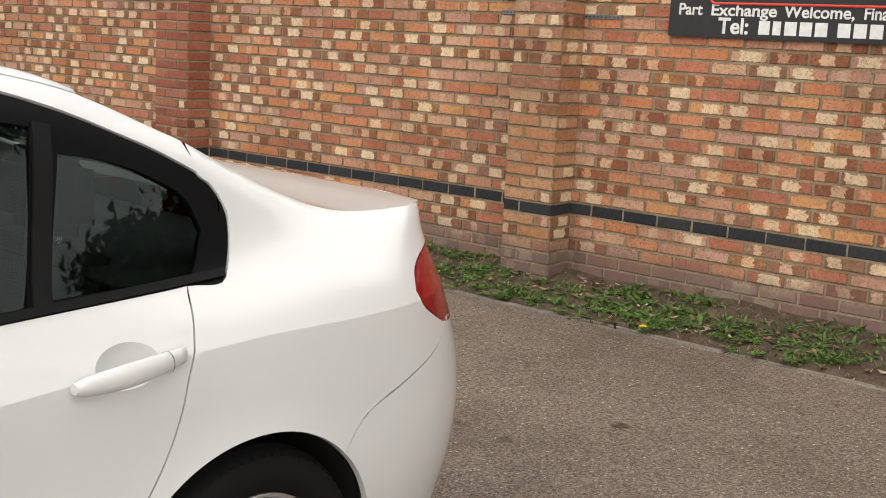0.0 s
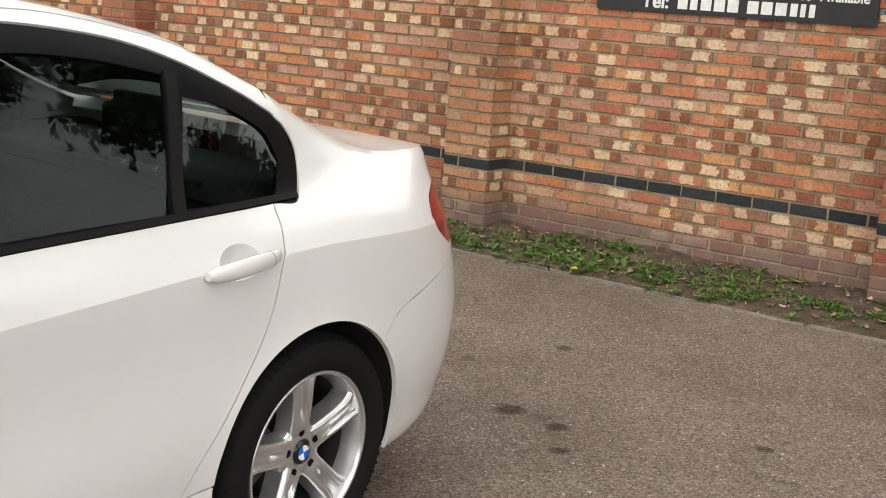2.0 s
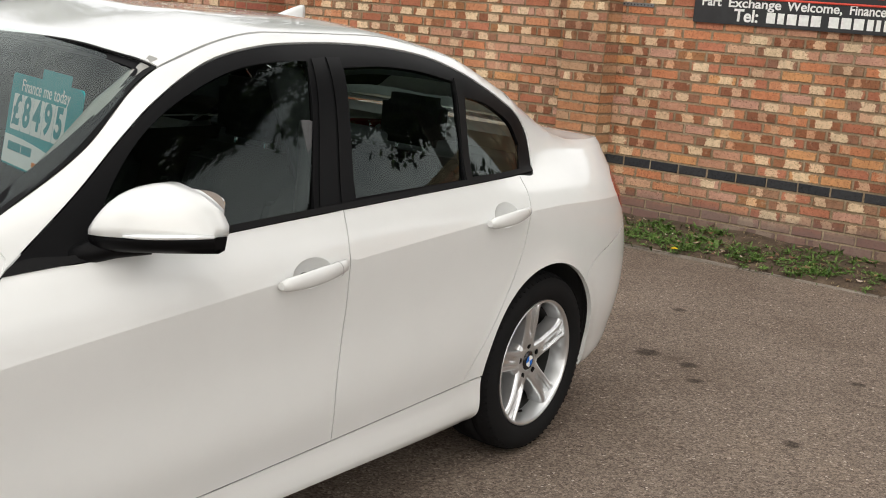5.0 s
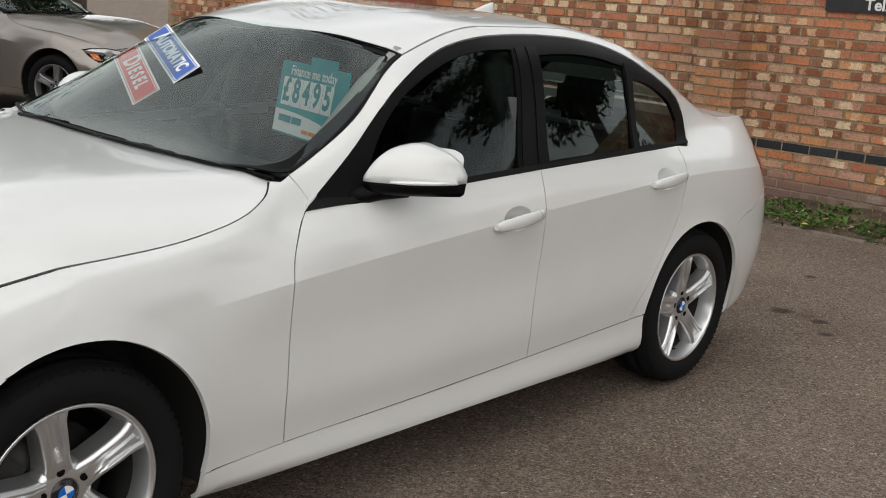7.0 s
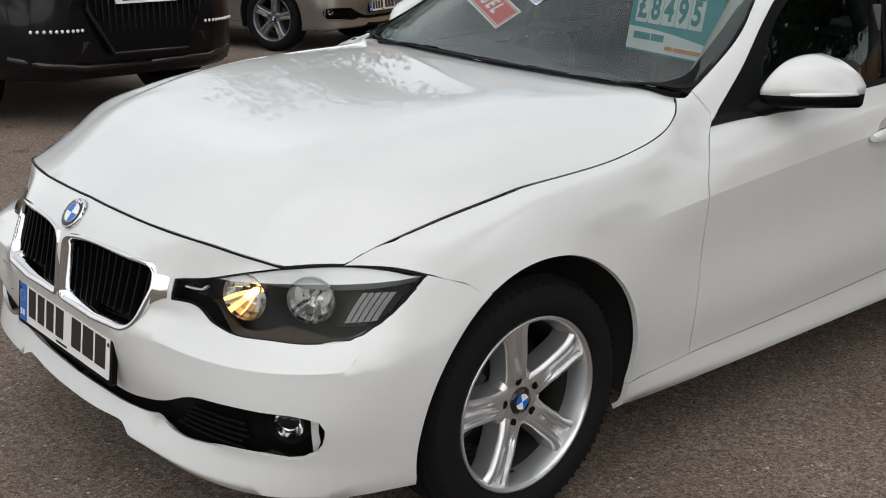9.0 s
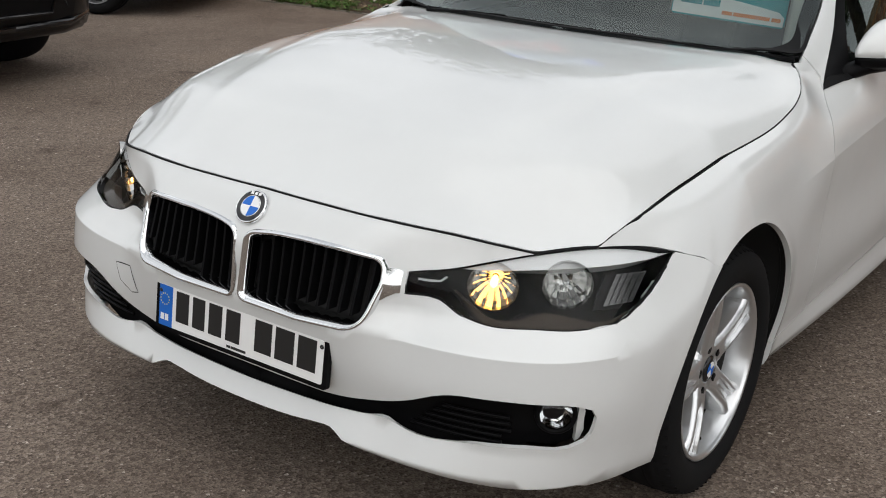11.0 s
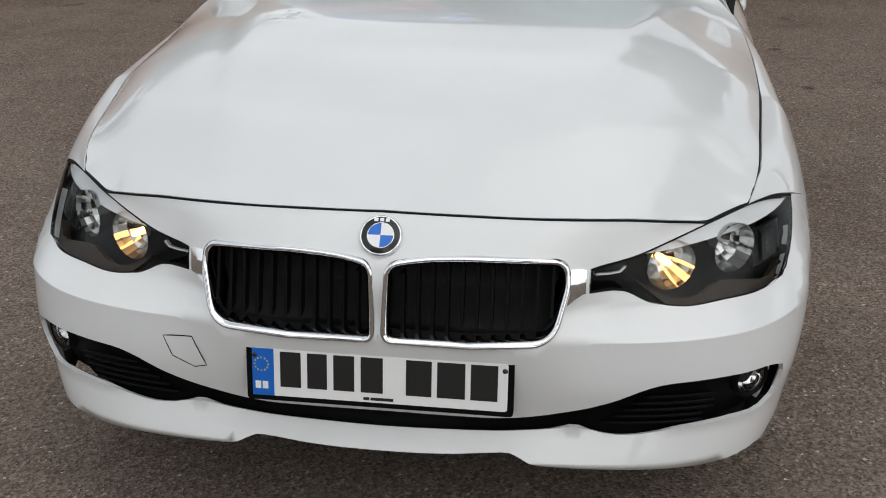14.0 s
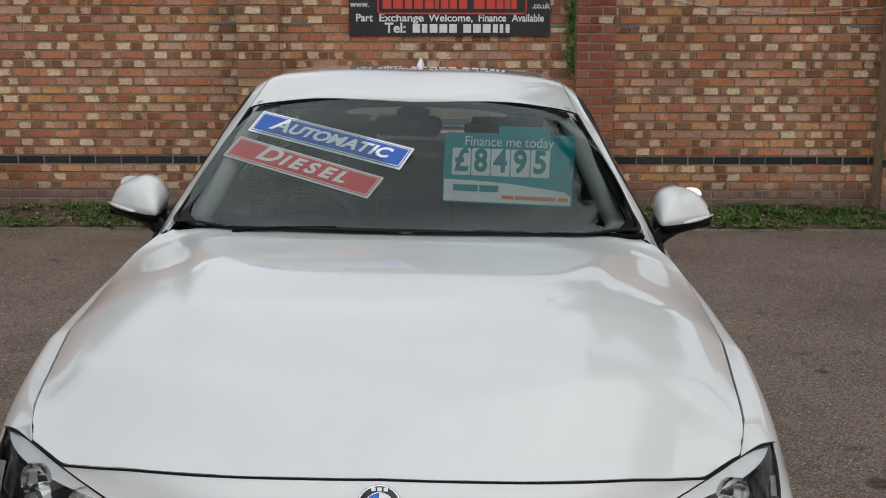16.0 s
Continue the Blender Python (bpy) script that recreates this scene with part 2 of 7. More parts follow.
def leafy(name, stops, rough=0.6):
    """Foliage: one colour a blade, some light through it."""
    m, n, k, b = shader(name, rough, 0.3)
    r = ramp(n, stops)
    k.new(n.new("ShaderNodeNewGeometry").outputs["Random Per Island"], r.inputs[0])
    k.new(r.outputs[0], b.inputs["Base Color"])
    b.inputs["Subsurface Weight"].default_value = 0.0
    return m


def plain(name, color, rough=0.5, metal=0.0, amount=0.12, scale=30.0, **extra):
    """A manufactured surface with faint wear: slight changes of tone and gloss."""
    m = mat(name, color, rough, metal, **extra)
    n, k = m.node_tree.nodes, m.node_tree.links
    b = n["Principled BSDF"]
    geo = n.new("ShaderNodeNewGeometry").outputs["Position"]
    f = noise_of(n, k, geo, scale, 5, 0.65)
    r = ramp(n, [(0.3, tuple(c * (1 - amount) for c in color)), (0.7, tuple(min(1, c * (1 + amount)) for c in color))])
    k.new(f, r.inputs[0])
    k.new(r.outputs[0], b.inputs["Base Color"])
    g = node(n, "MapRange")
    g.inputs["To Min"].default_value, g.inputs["To Max"].default_value = max(0.02, rough * 0.8), min(1, rough * 1.25)
    k.new(noise_of(n, k, geo, scale * 2.3, 3), g.inputs[0])
    k.new(g.outputs[0], b.inputs["Roughness"])
    return m


M_paint = plain("white_paint", (0.66, 0.67, 0.665), 0.35, 0.0, 0.015, 5.0, Coat_Weight=1.0, Coat_Roughness=0.03)
M_asphalt = asphalt()
M_brick = brick_shader("brick", [(0.0, (0.58, 0.237, 0.120)), (0.16, (0.55, 0.294, 0.193)), (0.32, (0.50, 0.199, 0.120)), (0.46, (0.62, 0.380, 0.248)), (0.56, (0.60, 0.275, 0.147)), (0.70, (0.56, 0.314, 0.230)), (0.82, (0.44, 0.171, 0.101)), (0.92, (0.64, 0.323, 0.147))], 0.62)
M_brick_pier = brick_shader("pier_brick", [(0.0, (0.48, 0.23, 0.12)), (0.3, (0.52, 0.29, 0.16)), (0.55, (0.40, 0.19, 0.12)), (0.8, (0.50, 0.31, 0.19))], 0.35)
M_brick_red = brick_shader("red_brick", [(0.0, (0.36, 0.12, 0.08)), (0.3, (0.42, 0.16, 0.10)), (0.6, (0.30, 0.10, 0.07)), (0.85, (0.43, 0.18, 0.12))], 0.10)
M_brick_blue = brick_shader("blue_brick", [(0.0, (0.035, 0.037, 0.042)), (0.4, (0.045, 0.046, 0.05)), (0.75, (0.03, 0.032, 0.038))], 0.0, False)
M_mortar = rough_shader("mortar", [(0.3, (0.21, 0.155, 0.095)), (0.55, (0.33, 0.25, 0.165)), (0.75, (0.43, 0.35, 0.245))], 7.0, 0.95, 0.6, 140.0)
M_soil = rough_shader("soil", [(0.3, (0.05, 0.036, 0.025)), (0.55, (0.10, 0.072, 0.05)), (0.75, (0.16, 0.12, 0.085))], 9.0, 0.95, 1.0, 70.0)
M_edging = rough_shader("edging_concrete", [(0.3, (0.17, 0.145, 0.12)), (0.6, (0.26, 0.225, 0.19)), (0.8, (0.20, 0.19, 0.14))], 6.0, 0.95, 0.5, 90.0)
M_zinc = plain("galvanised_steel", (0.20, 0.21, 0.21), 0.5, 0.6)
M_cable = plain("cable_sheath", (0.42, 0.38, 0.34), 0.6)
M_sign = plain("sign_black", (0.018, 0.018, 0.02), 0.35, 0.0, 0.25, 12.0)
M_sign_white = plain("sign_white", (0.78, 0.78, 0.76), 0.45)
M_sign_red = plain("sign_red", (0.62, 0.06, 0.035), 0.45)
M_grass = leafy("grass_blade", [(0.0, (0.030, 0.060, 0.012)), (0.4, (0.060, 0.115, 0.022)), (0.8, (0.095, 0.16, 0.035)), (1.0, (0.14, 0.17, 0.05))])
M_weed = leafy("weed_leaf", [(0.0, (0.05, 0.11, 0.02)), (0.6, (0.10, 0.20, 0.036)), (1.0, (0.17, 0.27, 0.07))])
M_straw = leafy("straw", [(0.0, (0.22, 0.17, 0.09)), (0.6, (0.32, 0.26, 0.14)), (1.0, (0.16, 0.12, 0.07))], 0.8)
M_leaf = leafy("dead_leaf", [(0.0, (0.14, 0.075, 0.04)), (0.5, (0.24, 0.14, 0.08)), (0.85, (0.34, 0.24, 0.17)), (1.0, (0.5, 0.44, 0.38))], 0.8)
M_seat = rough_shader("seat_cloth", [(0.3, (0.010, 0.010, 0.011)), (0.7, (0.022, 0.022, 0.023))], 20.0, 0.9, 0.3, 300.0)
M_dash = rough_shader("dash_plastic", [(0.3, (0.022, 0.022, 0.024)), (0.7, (0.034, 0.034, 0.036))], 15.0, 0.7, 0.15, 400.0)
M_lining = plain("pale_lining", (0.34, 0.34, 0.32), 0.9, 0.0, 0.06)
M_belt = plain("belt_web", (0.05, 0.05, 0.052), 0.8)
M_card_white = plain("card_white", (0.80, 0.81, 0.80), 0.5, 0.0, 0.03)
M_card_blue = plain("card_blue", (0.025, 0.10, 0.42), 0.5, 0.0, 0.08)
M_card_red = plain("card_red", (0.62, 0.05, 0.05), 0.5, 0.0, 0.08)
M_card_teal = plain("card_teal", (0.0, 0.30, 0.33), 0.5, 0.0, 0.06)
M_card_ink = plain("card_ink", (0.0, 0.24, 0.27), 0.5, 0.0, 0.05)
M_card_orange = plain("card_orange", (0.75, 0.22, 0.05), 0.5, 0.0, 0.05)
M_amber = mat("amber_lens", (0.75, 0.20, 0.03), 0.2)
M_gold = mat("gold_paint", (0.23, 0.208, 0.185), 0.35, 0.55, Coat_Weight=1.0, Coat_Roughness=0.04)
M_grey_alloy = plain("grey_alloy", (0.30, 0.30, 0.31), 0.35, 0.8)
M_black_paint = mat("black_paint", (0.004, 0.004, 0.005), 0.3, 0.0, Specular_IOR_Level=0.15, Coat_Weight=0.25, Coat_Roughness=0.03)
M_bark = rough_shader("bark", [(0.3, (0.05, 0.04, 0.03)), (0.7, (0.13, 0.11, 0.085))], 6.0, 0.95, 1.0, 40.0)
M_tree_leaf = leafy("tree_leaf", [(0.0, (0.02, 0.045, 0.01)), (0.5, (0.04, 0.08, 0.018)), (1.0, (0.08, 0.13, 0.03))], 0.5)
M_petal = mat("dandelion_yellow", (0.85, 0.62, 0.01), 0.6)


def link_mesh(name, bm, material, parent=None, label=""):
    me = bpy.data.meshes.new(name)
    bm.to_mesh(me)
    bm.free()
    me.materials.append(material)
    ob = new(name, me)
    ob.parent = parent
    return tagged(ob, label)


part = link_mesh


def box(bm, lo, hi):
    r = bmesh.ops.create_cube(bm, size=1.0)
    c, d = [(a + b) / 2 for a, b in zip(lo, hi)], [b - a for a, b in zip(lo, hi)]
    for v in r["verts"]:
        v.co = [c[i] + v.co[i] * d[i] for i in range(3)]
    return r["verts"]


# ---- car surface ----
# Length lines of half the body, from the sill (0) to the centre line (10), as x and z at these stations along the car.
STN = np.array([0, 0.35, 0.55, 0.7, 1.0, 1.3, 1.7, 2.1, 2.5, 2.81])
LX = [
    [0.765, 0.755, 0.762, 0.77, 0.78, 0.785, 0.785, 0.785, 0.775, 0.765],
    [0.842, 0.83, 0.834, 0.838, 0.846, 0.85, 0.852, 0.852, 0.848, 0.842],
    [0.864, 0.85, 0.847, 0.846, 0.85, 0.854, 0.856, 0.857, 0.858, 0.86],
    [0.88, 0.87, 0.864, 0.862, 0.864, 0.867, 0.868, 0.868, 0.87, 0.874],
    [0.886, 0.877, 0.867, 0.862, 0.86, 0.862, 0.863, 0.862, 0.866, 0.876],
    [0.878, 0.864, 0.87, 0.868, 0.87, 0.872, 0.871, 0.865, 0.86, 0.864],
    [0.857, 0.847, 0.842, 0.85, 0.856, 0.86, 0.856, 0.846, 0.834, 0.828],
    [0.822, 0.818, 0.805, 0.78, 0.806, 0.814, 0.812, 0.803, 0.782, 0.75],
    [0.783, 0.793, 0.772, 0.714, 0.655, 0.556, 0.526, 0.528, 0.555, 0.592],
    [0.42, 0.42, 0.438, 0.45, 0.42, 0.4, 0.38, 0.38, 0.38, 0.38],
    [0, 0, 0, 0, 0, 0, 0, 0, 0, 0],
]
LZ = [
    [0.17, 0.17, 0.17, 0.17, 0.17, 0.17, 0.17, 0.17, 0.17, 0.17],
    [0.21, 0.205, 0.201, 0.2, 0.2, 0.2, 0.205, 0.21, 0.22, 0.23],
    [0.3, 0.295, 0.296, 0.297, 0.303, 0.31, 0.32, 0.33, 0.34, 0.35],
    [0.42, 0.42, 0.408, 0.4, 0.4, 0.405, 0.415, 0.43, 0.45, 0.47],
    [0.57, 0.58, 0.591, 0.6, 0.615, 0.63, 0.65, 0.67, 0.69, 0.7],
    [0.694, 0.722, 0.745, 0.758, 0.784, 0.808, 0.838, 0.86, 0.88, 0.89],
    [0.784, 0.806, 0.82, 0.828, 0.846, 0.864, 0.889, 0.907, 0.926, 0.936],
    [0.838, 0.87, 0.893, 0.908, 0.934, 0.949, 0.966, 0.977, 0.986, 0.99],
    [0.853, 0.884, 0.932, 0.988, 1.128, 1.315, 1.41, 1.413, 1.36, 1.243],
    [0.905, 0.95, 0.988, 1.03, 1.21, 1.36, 1.432, 1.434, 1.385, 1.268],
    [0.925, 0.96, 1, 1.045, 1.235, 1.378, 1.44, 1.442, 1.398, 1.286],
]
# Nose: how far each line reaches ahead of the front axle, its squareness, its height at the centre and towards the corner.
NB = [0.67, 0.785, 0.752, 0.770, 0.766, 0.722, 0.722, 0.718, 0.69, 0.60, 0.50]
NN = [3.4, 4.0, 4.2, 4.2, 4.0, 3.2, 2.8, 2.7, 3.1, 3.2, 2.5]
# How far the middle, with the kidneys, stands proud of that.
NP = [0, 0, 0, 0.006, 0.03, 0.062, 0.062, 0.036, 0, 0, 0]
NZ = [0.19, 0.268, 0.338, 0.430, 0.535, 0.580, 0.655, 0.710, 0.772, 0.80, 0.84]
NQ = [0.17, 0.240, 0.330, 0.430, 0.540, 0.580, 0.620, 0.660, 0.700, 0.73, 0.8]
# Tail, likewise.
RB = [0.90, 0.98, 1.02, 1.035, 1.035, 0.985, 0.965, 0.945, 0.935, 0.6, 0.40]
RN = [2.6, 2.9, 3.1, 3.15, 3.1, 2.85, 2.9, 3.3, 6.0, 6.0, 2.5]
RZ = [0.22, 0.25, 0.36, 0.46, 0.66, 0.85, 0.91, 0.985, 1.020, 1.050, 1.09]

# Height of the roof's side edge behind the rear axle: down the rear pillar and along the boot.
BACK_Y = [2.81, 2.95, 3.1, 3.2, 3.3, 3.42, 3.55, 3.66, 3.80]
BACK_Z = [1.243, 1.174, 1.110, 1.077, 1.058, 1.051, 1.048, 1.042, 1.026]


def pchip(xs, ys, x):
    """Monotone cubic through ys at xs."""
    xs, ys = np.asarray(xs, float), np.asarray(ys, float)
    h, d = np.diff(xs), np.diff(ys) / np.diff(xs)
    m = np.zeros_like(ys)
    w1, w2 = 2 * h[1:] + h[:-1], h[1:] + 2 * h[:-1]
    same = d[1:] * d[:-1] > 0
    with np.errstate(divide="ignore", invalid="ignore"):
        m[1:-1] = np.where(same, (w1 + w2) / (w1 / d[:-1] + w2 / d[1:]), 0)
    m[0], m[-1] = d[0], d[-1]
    i = np.clip(np.searchsorted(xs, x) - 1, 0, len(h) - 1)
    s = np.clip((x - xs[i]) / h[i], 0, 1)
    return ys[i] * (1 + 2 * s) * (1 - s) ** 2 + m[i] * h[i] * s * (1 - s) ** 2 + ys[i + 1] * s * s * (3 - 2 * s) + m[i + 1] * h[i] * s * s * (s - 1)


def lines(t, kind):
    """The points of all lines at t: -1 to 0 the nose, 0 to 1 front to rear axle, 1 to 2 the tail."""
    out = np.zeros((len(t), 11, 3))
    y = np.clip(t, 0, 1) * 2.81
    nose, tail = t < 0, t > 1
    fn = np.clip(-t, 0, 1) ** 1.45 * np.pi / 2
    fr = np.clip(t - 1, 0, 1) ** 1.55 * np.pi / 2
    for k in range(11):
        x, z, yy = pchip(STN, LX[k], y), pchip(STN, LZ[k], y), y.copy()
        cn, sn = np.cos(fn), np.sin(fn)
        cr, sr = np.cos(fr), np.sin(fr)
        x = np.where(nose, x * np.maximum(cn, 0) ** (2 / NN[k]), x)
        yy = np.where(nose, -NB[k] * np.maximum(sn, 0) ** (2 / NN[k]), yy)
        proud = np.clip((0.44 - x) / 0.16, 0, 1)
        yy = np.where(nose, yy - NP[k] * proud * proud * (3 - 2 * proud), yy)
        ahead, across = np.clip(-yy / NB[k], 0, 1), (x / max(LX[k][0], 1e-6)) ** 2
        z = np.where(nose, z + (NQ[k] - z) * ahead + (NZ[k] - NQ[k]) * (1 - across), z)
        x = np.where(tail, x * np.maximum(cr, 0) ** (2 / RN[k]), x)
        yy = np.where(tail, 2.81 + RB[k] * np.maximum(sr, 0) ** (2 / RN[k]), yy)
        g = np.clip((yy - 2.81) / RB[k], 0, 1)
        z = np.where(tail, z + (RZ[k] - z) * g**1.3 if k < 8 else pchip(BACK_Y, BACK_Z, yy) + (0, 0.010, 0.016)[k - 8], z)
        out[:, k] = np.stack([x, yy, z], -1)
    return out


def S(t, v, kind="cabin"):
    """Places on the right half (x > 0) of the body."""
    t, v = np.atleast_1d(np.asarray(t, float)), np.atleast_1d(np.asarray(v, float))
    P = lines(t, kind)
    d = np.diff(P, axis=1)
    ln = np.linalg.norm(d, axis=2, keepdims=True) + 1e-9
    u = d / ln
    T = np.zeros_like(P)
    T[:, 1:-1] = (u[:, :-1] * ln[:, 1:] + u[:, 1:] * ln[:, :-1]) / (ln[:, 1:] + ln[:, :-1])
    T[:, 0], T[:, -1] = u[:, 0], u[:, -1]
    T[:, -1] = T[:, -1] * [1, 1, 0] * 1.0
    # a fold along the flank, which fades out over the front wing
    fold = 0.85 * (np.clip((t - 0.08) / 0.16, 0, 1) * np.clip((1.83 - t) / 0.23, 0, 1))[:, None]
    # and one along the bumper under the lamps
    brow = (np.clip((-0.35 - t) / 0.125, 0, 1))[:, None]
    into, away = T.copy(), T.copy()
    into[:, 5] = T[:, 5] * (1 - fold) + u[:, 4] * fold
    away[:, 5] = T[:, 5] * (1 - fold) + u[:, 5] * fold
    into[:, 4] = T[:, 4] * (1 - brow) + u[:, 3] * brow
    away[:, 4] = T[:, 4] * (1 - brow) + u[:, 4] * brow
    for i in (1, 2):  # the chin's edge and the shelf behind it
        into[:, i] = T[:, i] * (1 - brow * 0.8) + u[:, i - 1] * brow * 0.8
        away[:, i] = T[:, i] * (1 - brow * 0.8) + u[:, i] * brow * 0.8
    k = np.clip(v.astype(int), 0, 9)
    s = (v - k)[:, None]
    r = np.arange(len(t))
    p0, p1, L = P[r, k], P[r, k + 1], ln[r, k]
    q = p0 * (1 + 2 * s) * (1 - s) ** 2 + away[r, k] * L * s * (1 - s) ** 2 + p1 * s * s * (3 - 2 * s) + into[r, k + 1] * L * s * s * (s - 1)
    # flared lips round the wheels
    for cy, rad in ((0.002, 0.372), (2.784, 0.355)):
        d = (np.hypot(q[:, 1] - cy, q[:, 2] - 0.335) - rad) / 0.065
        q[:, 0] += np.where(q[:, 0] > 0.7, 0.007 * np.clip(1 - np.maximum(d, 0), 0, 1) ** 1.4, 0)
    return q


def S_normal(t, v, kind="cabin"):
    e = 2e-3
    t0, t1 = np.clip(t - e, -0.998, 1.998), np.clip(t + e, -0.998, 1.998)
    v0, v1 = np.clip(v - e * 3, 0, 9.97), np.clip(v + e * 3, 0, 9.97)
    n = np.cross(S(t1, v, kind) - S(t0, v, kind), S(t, v1, kind) - S(t, v0, kind))
    return n / (np.linalg.norm(n, axis=1, keepdims=True) + 1e-12)


def S_find(pts, axes, kind="cabin", trange=(-1, 2), vrange=(0, 10)):
    """t and v of the places whose two coordinates (axes, such as 'yz') are given."""
    ax = ["xyz".index(a) for a in axes]
    pts = np.asarray(pts, float)
    tt, vv = np.meshgrid(np.linspace(*trange, 260), np.linspace(*vrange, 121), indexing="ij")
    tt, vv = tt.ravel(), vv.ravel()
    table = S(tt, vv, kind)[:, ax]
    i = np.array([np.argmin(((table - p) ** 2).sum(1)) for p in pts])
    t, v = tt[i].copy(), vv[i].copy()
    for _ in range(12):
        f = S(t, v, kind)[:, ax] - pts
        e = 1e-4
        ft = (S(t + e, v, kind)[:, ax] - S(t - e, v, kind)[:, ax]) / (2 * e)
        fv = (S(t, v + e, kind)[:, ax] - S(t, v - e, kind)[:, ax]) / (2 * e)
        det = ft[:, 0] * fv[:, 1] - ft[:, 1] * fv[:, 0]
        det = np.where(np.abs(det) < 1e-7, 1e-7, det)
        dt = (f[:, 0] * fv[:, 1] - f[:, 1] * fv[:, 0]) / det
        dv = (ft[:, 0] * f[:, 1] - ft[:, 1] * f[:, 0]) / det
        t = np.clip(t - np.clip(dt, -0.05, 0.05), *trange)
        v = np.clip(v - np.clip(dv, -0.3, 0.3), *vrange)
    return np.stack([t, v], 1)


FOLD_T = np.concatenate([np.linspace(0.07, 1.0, 140), 1 + 0.72 * np.linspace(0, 1, 60)[1:]])
FOLD = S(FOLD_T, np.full(len(FOLD_T), 5.0))[:, 1:]  # the fold along the flank
BROW = S(np.linspace(-0.90, -0.33, 50), np.full(50, 4.0))[:, [0, 2]]  # the fold along the front bumper
# where bonnet and wing meet, seen from above
GAP_XY = [(0.716, -0.463), (0.724, -0.443), (0.734, -0.412), (0.742, -0.378), (0.748, -0.34), (0.754, -0.28), (0.760, -0.21), (0.771, -0.1), (0.787, 0.1), (0.794, 0.3), (0.789, 0.45), (0.777, 0.54), (0.756, 0.60), (0.732, 0.64), (0.704, 0.668)]
GAP_TV = S_find([(float(pchip([q[1] for q in GAP_XY], [q[0] for q in GAP_XY], y)), y) for y in np.concatenate([np.linspace(-0.463, 0.45, 24), np.linspace(0.48, 0.668, 12)])], "xy", trange=(-0.9, 0.3), vrange=(6.6, 9.5))
GAP = S(GAP_TV[:, 0], GAP_TV[:, 1])
# the bonnet's front edge: along the bumper, then over the lamp
FRONT_TV = S_find([(0.0, 0.766), (0.14, 0.764), (0.30, 0.760), (0.455, 0.754), (0.57, 0.739), (0.627, 0.728), (0.68, 0.735), (0.716, 0.739)], "xz", trange=(-1, -0.02), vrange=(0, 8.3))
FRONT = S(FRONT_TV[:, 0], FRONT_TV[:, 1])
FRONT = np.concatenate([FRONT, [FRONT[-1] + [0.09, 0.10, 0.0]]])
RAIL_LINE = S(np.linspace(0.2, 1.95, 240), np.full(240, 7.99))  # the joint of roof and side, down to the boot


def rail_x(y):
    return np.interp(y, RAIL_LINE[:, 1], RAIL_LINE[:, 0])


def rail_z(y):
    return np.interp(y, RAIL_LINE[:, 1], RAIL_LINE[:, 2])


def bonnet_dome(x, y):
    """Height of the bonnet's free shape: a broad crown with a raised middle."""
    side = pchip([-0.75, -0.69, -0.6, -0.535, *GAP[::2, 1], 0.9], [0.55, 0.595, 0.655, 0.695, *GAP[::2, 2], 1.0], y)
    wide = pchip([-0.75, -0.535, *GAP[::2, 1], 0.9], [0.728, 0.726, *GAP[::2, 0], 0.62], y)
    across = np.clip(np.abs(x) / wide, 0, 1.1)
    low = pchip([-0.75, -0.69, -0.6, -0.45, -0.2, 0.1, 0.35, 0.62, 0.85], [0.735, 0.769, 0.806, 0.846, 0.893, 0.928, 0.952, 0.980, 1.002], y)
    high = pchip([-0.75, -0.6, -0.45, -0.25, -0.1, 0.1, 0.3, 0.45, 0.62, 0.85], [0.756, 0.836, 0.885, 0.936, 0.963, 0.981, 0.986, 0.987, 0.986, 0.99], y)
    front = pchip(FRONT[:, 0], FRONT[:, 1], np.abs(x))
    swell = np.clip((y - front) / 0.26, 0, 1)
    swell = swell * swell * (3 - 2 * swell)
    fold = 0.36 + (y + 0.7) * 0.20
    dome = 0.012 / (1 + np.exp((np.abs(x) - fold) / 0.014)) * np.clip((y + 0.68) * 3, 0, 1)
    flat = side + (low - side) * (1 - across**2.6)
    full = side + (high - side) * (1 - across**6.0)
    return flat + (full - flat) * swell + dome


EDGE_X = np.linspace(0, 0.716, 40)
EDGE_Z = pchip(FRONT[:, 0], FRONT[:, 2], EDGE_X) - bonnet_dome(EDGE_X, pchip(FRONT[:, 0], FRONT[:, 1], EDGE_X))


def bonnet_z(x, y):
    """Height of the bonnet, whose front edge lies flush with bumper and lamp."""
    ax = np.abs(x)
    off = np.clip((y - pchip(FRONT[:, 0], FRONT[:, 1], ax)) / 0.13, 0, 1)
    return bonnet_dome(x, y) + np.interp(ax, EDGE_X, EDGE_Z) * (1 - off * off * (3 - 2 * off))


def deck_z(x, y):
    """Height of the rear window."""
    crown = pchip([2.4, 2.5, 2.81, 3.05, 3.3, 3.5, 3.75], [0.037, 0.038, 0.046, 0.045, 0.024, 0.010, 0.010], y)
    return rail_z(y) + crown * (1 - np.clip(np.abs(x) / (rail_x(y) - 0.005), 0, 1.2) ** 2.2)


def lid_z(x, y):
    """Height of the boot lid, with a slight lip at its end."""
    return rail_z(y) + 0.007 * (1 - np.clip(np.abs(x) / 0.56, 0, 1.3) ** 2.4) - 0.002


def inside(px, py, poly):
    x0, y0 = poly[:, 0], poly[:, 1]
    x1, y1 = np.roll(x0, -1), np.roll(y0, -1)
    cross = ((y0 > py[:, None]) != (y1 > py[:, None])) & (px[:, None] < (x1 - x0) * (py[:, None] - y0) / (y1 - y0 + 1e-15) + x0)
    return cross.sum(1) % 2 == 1


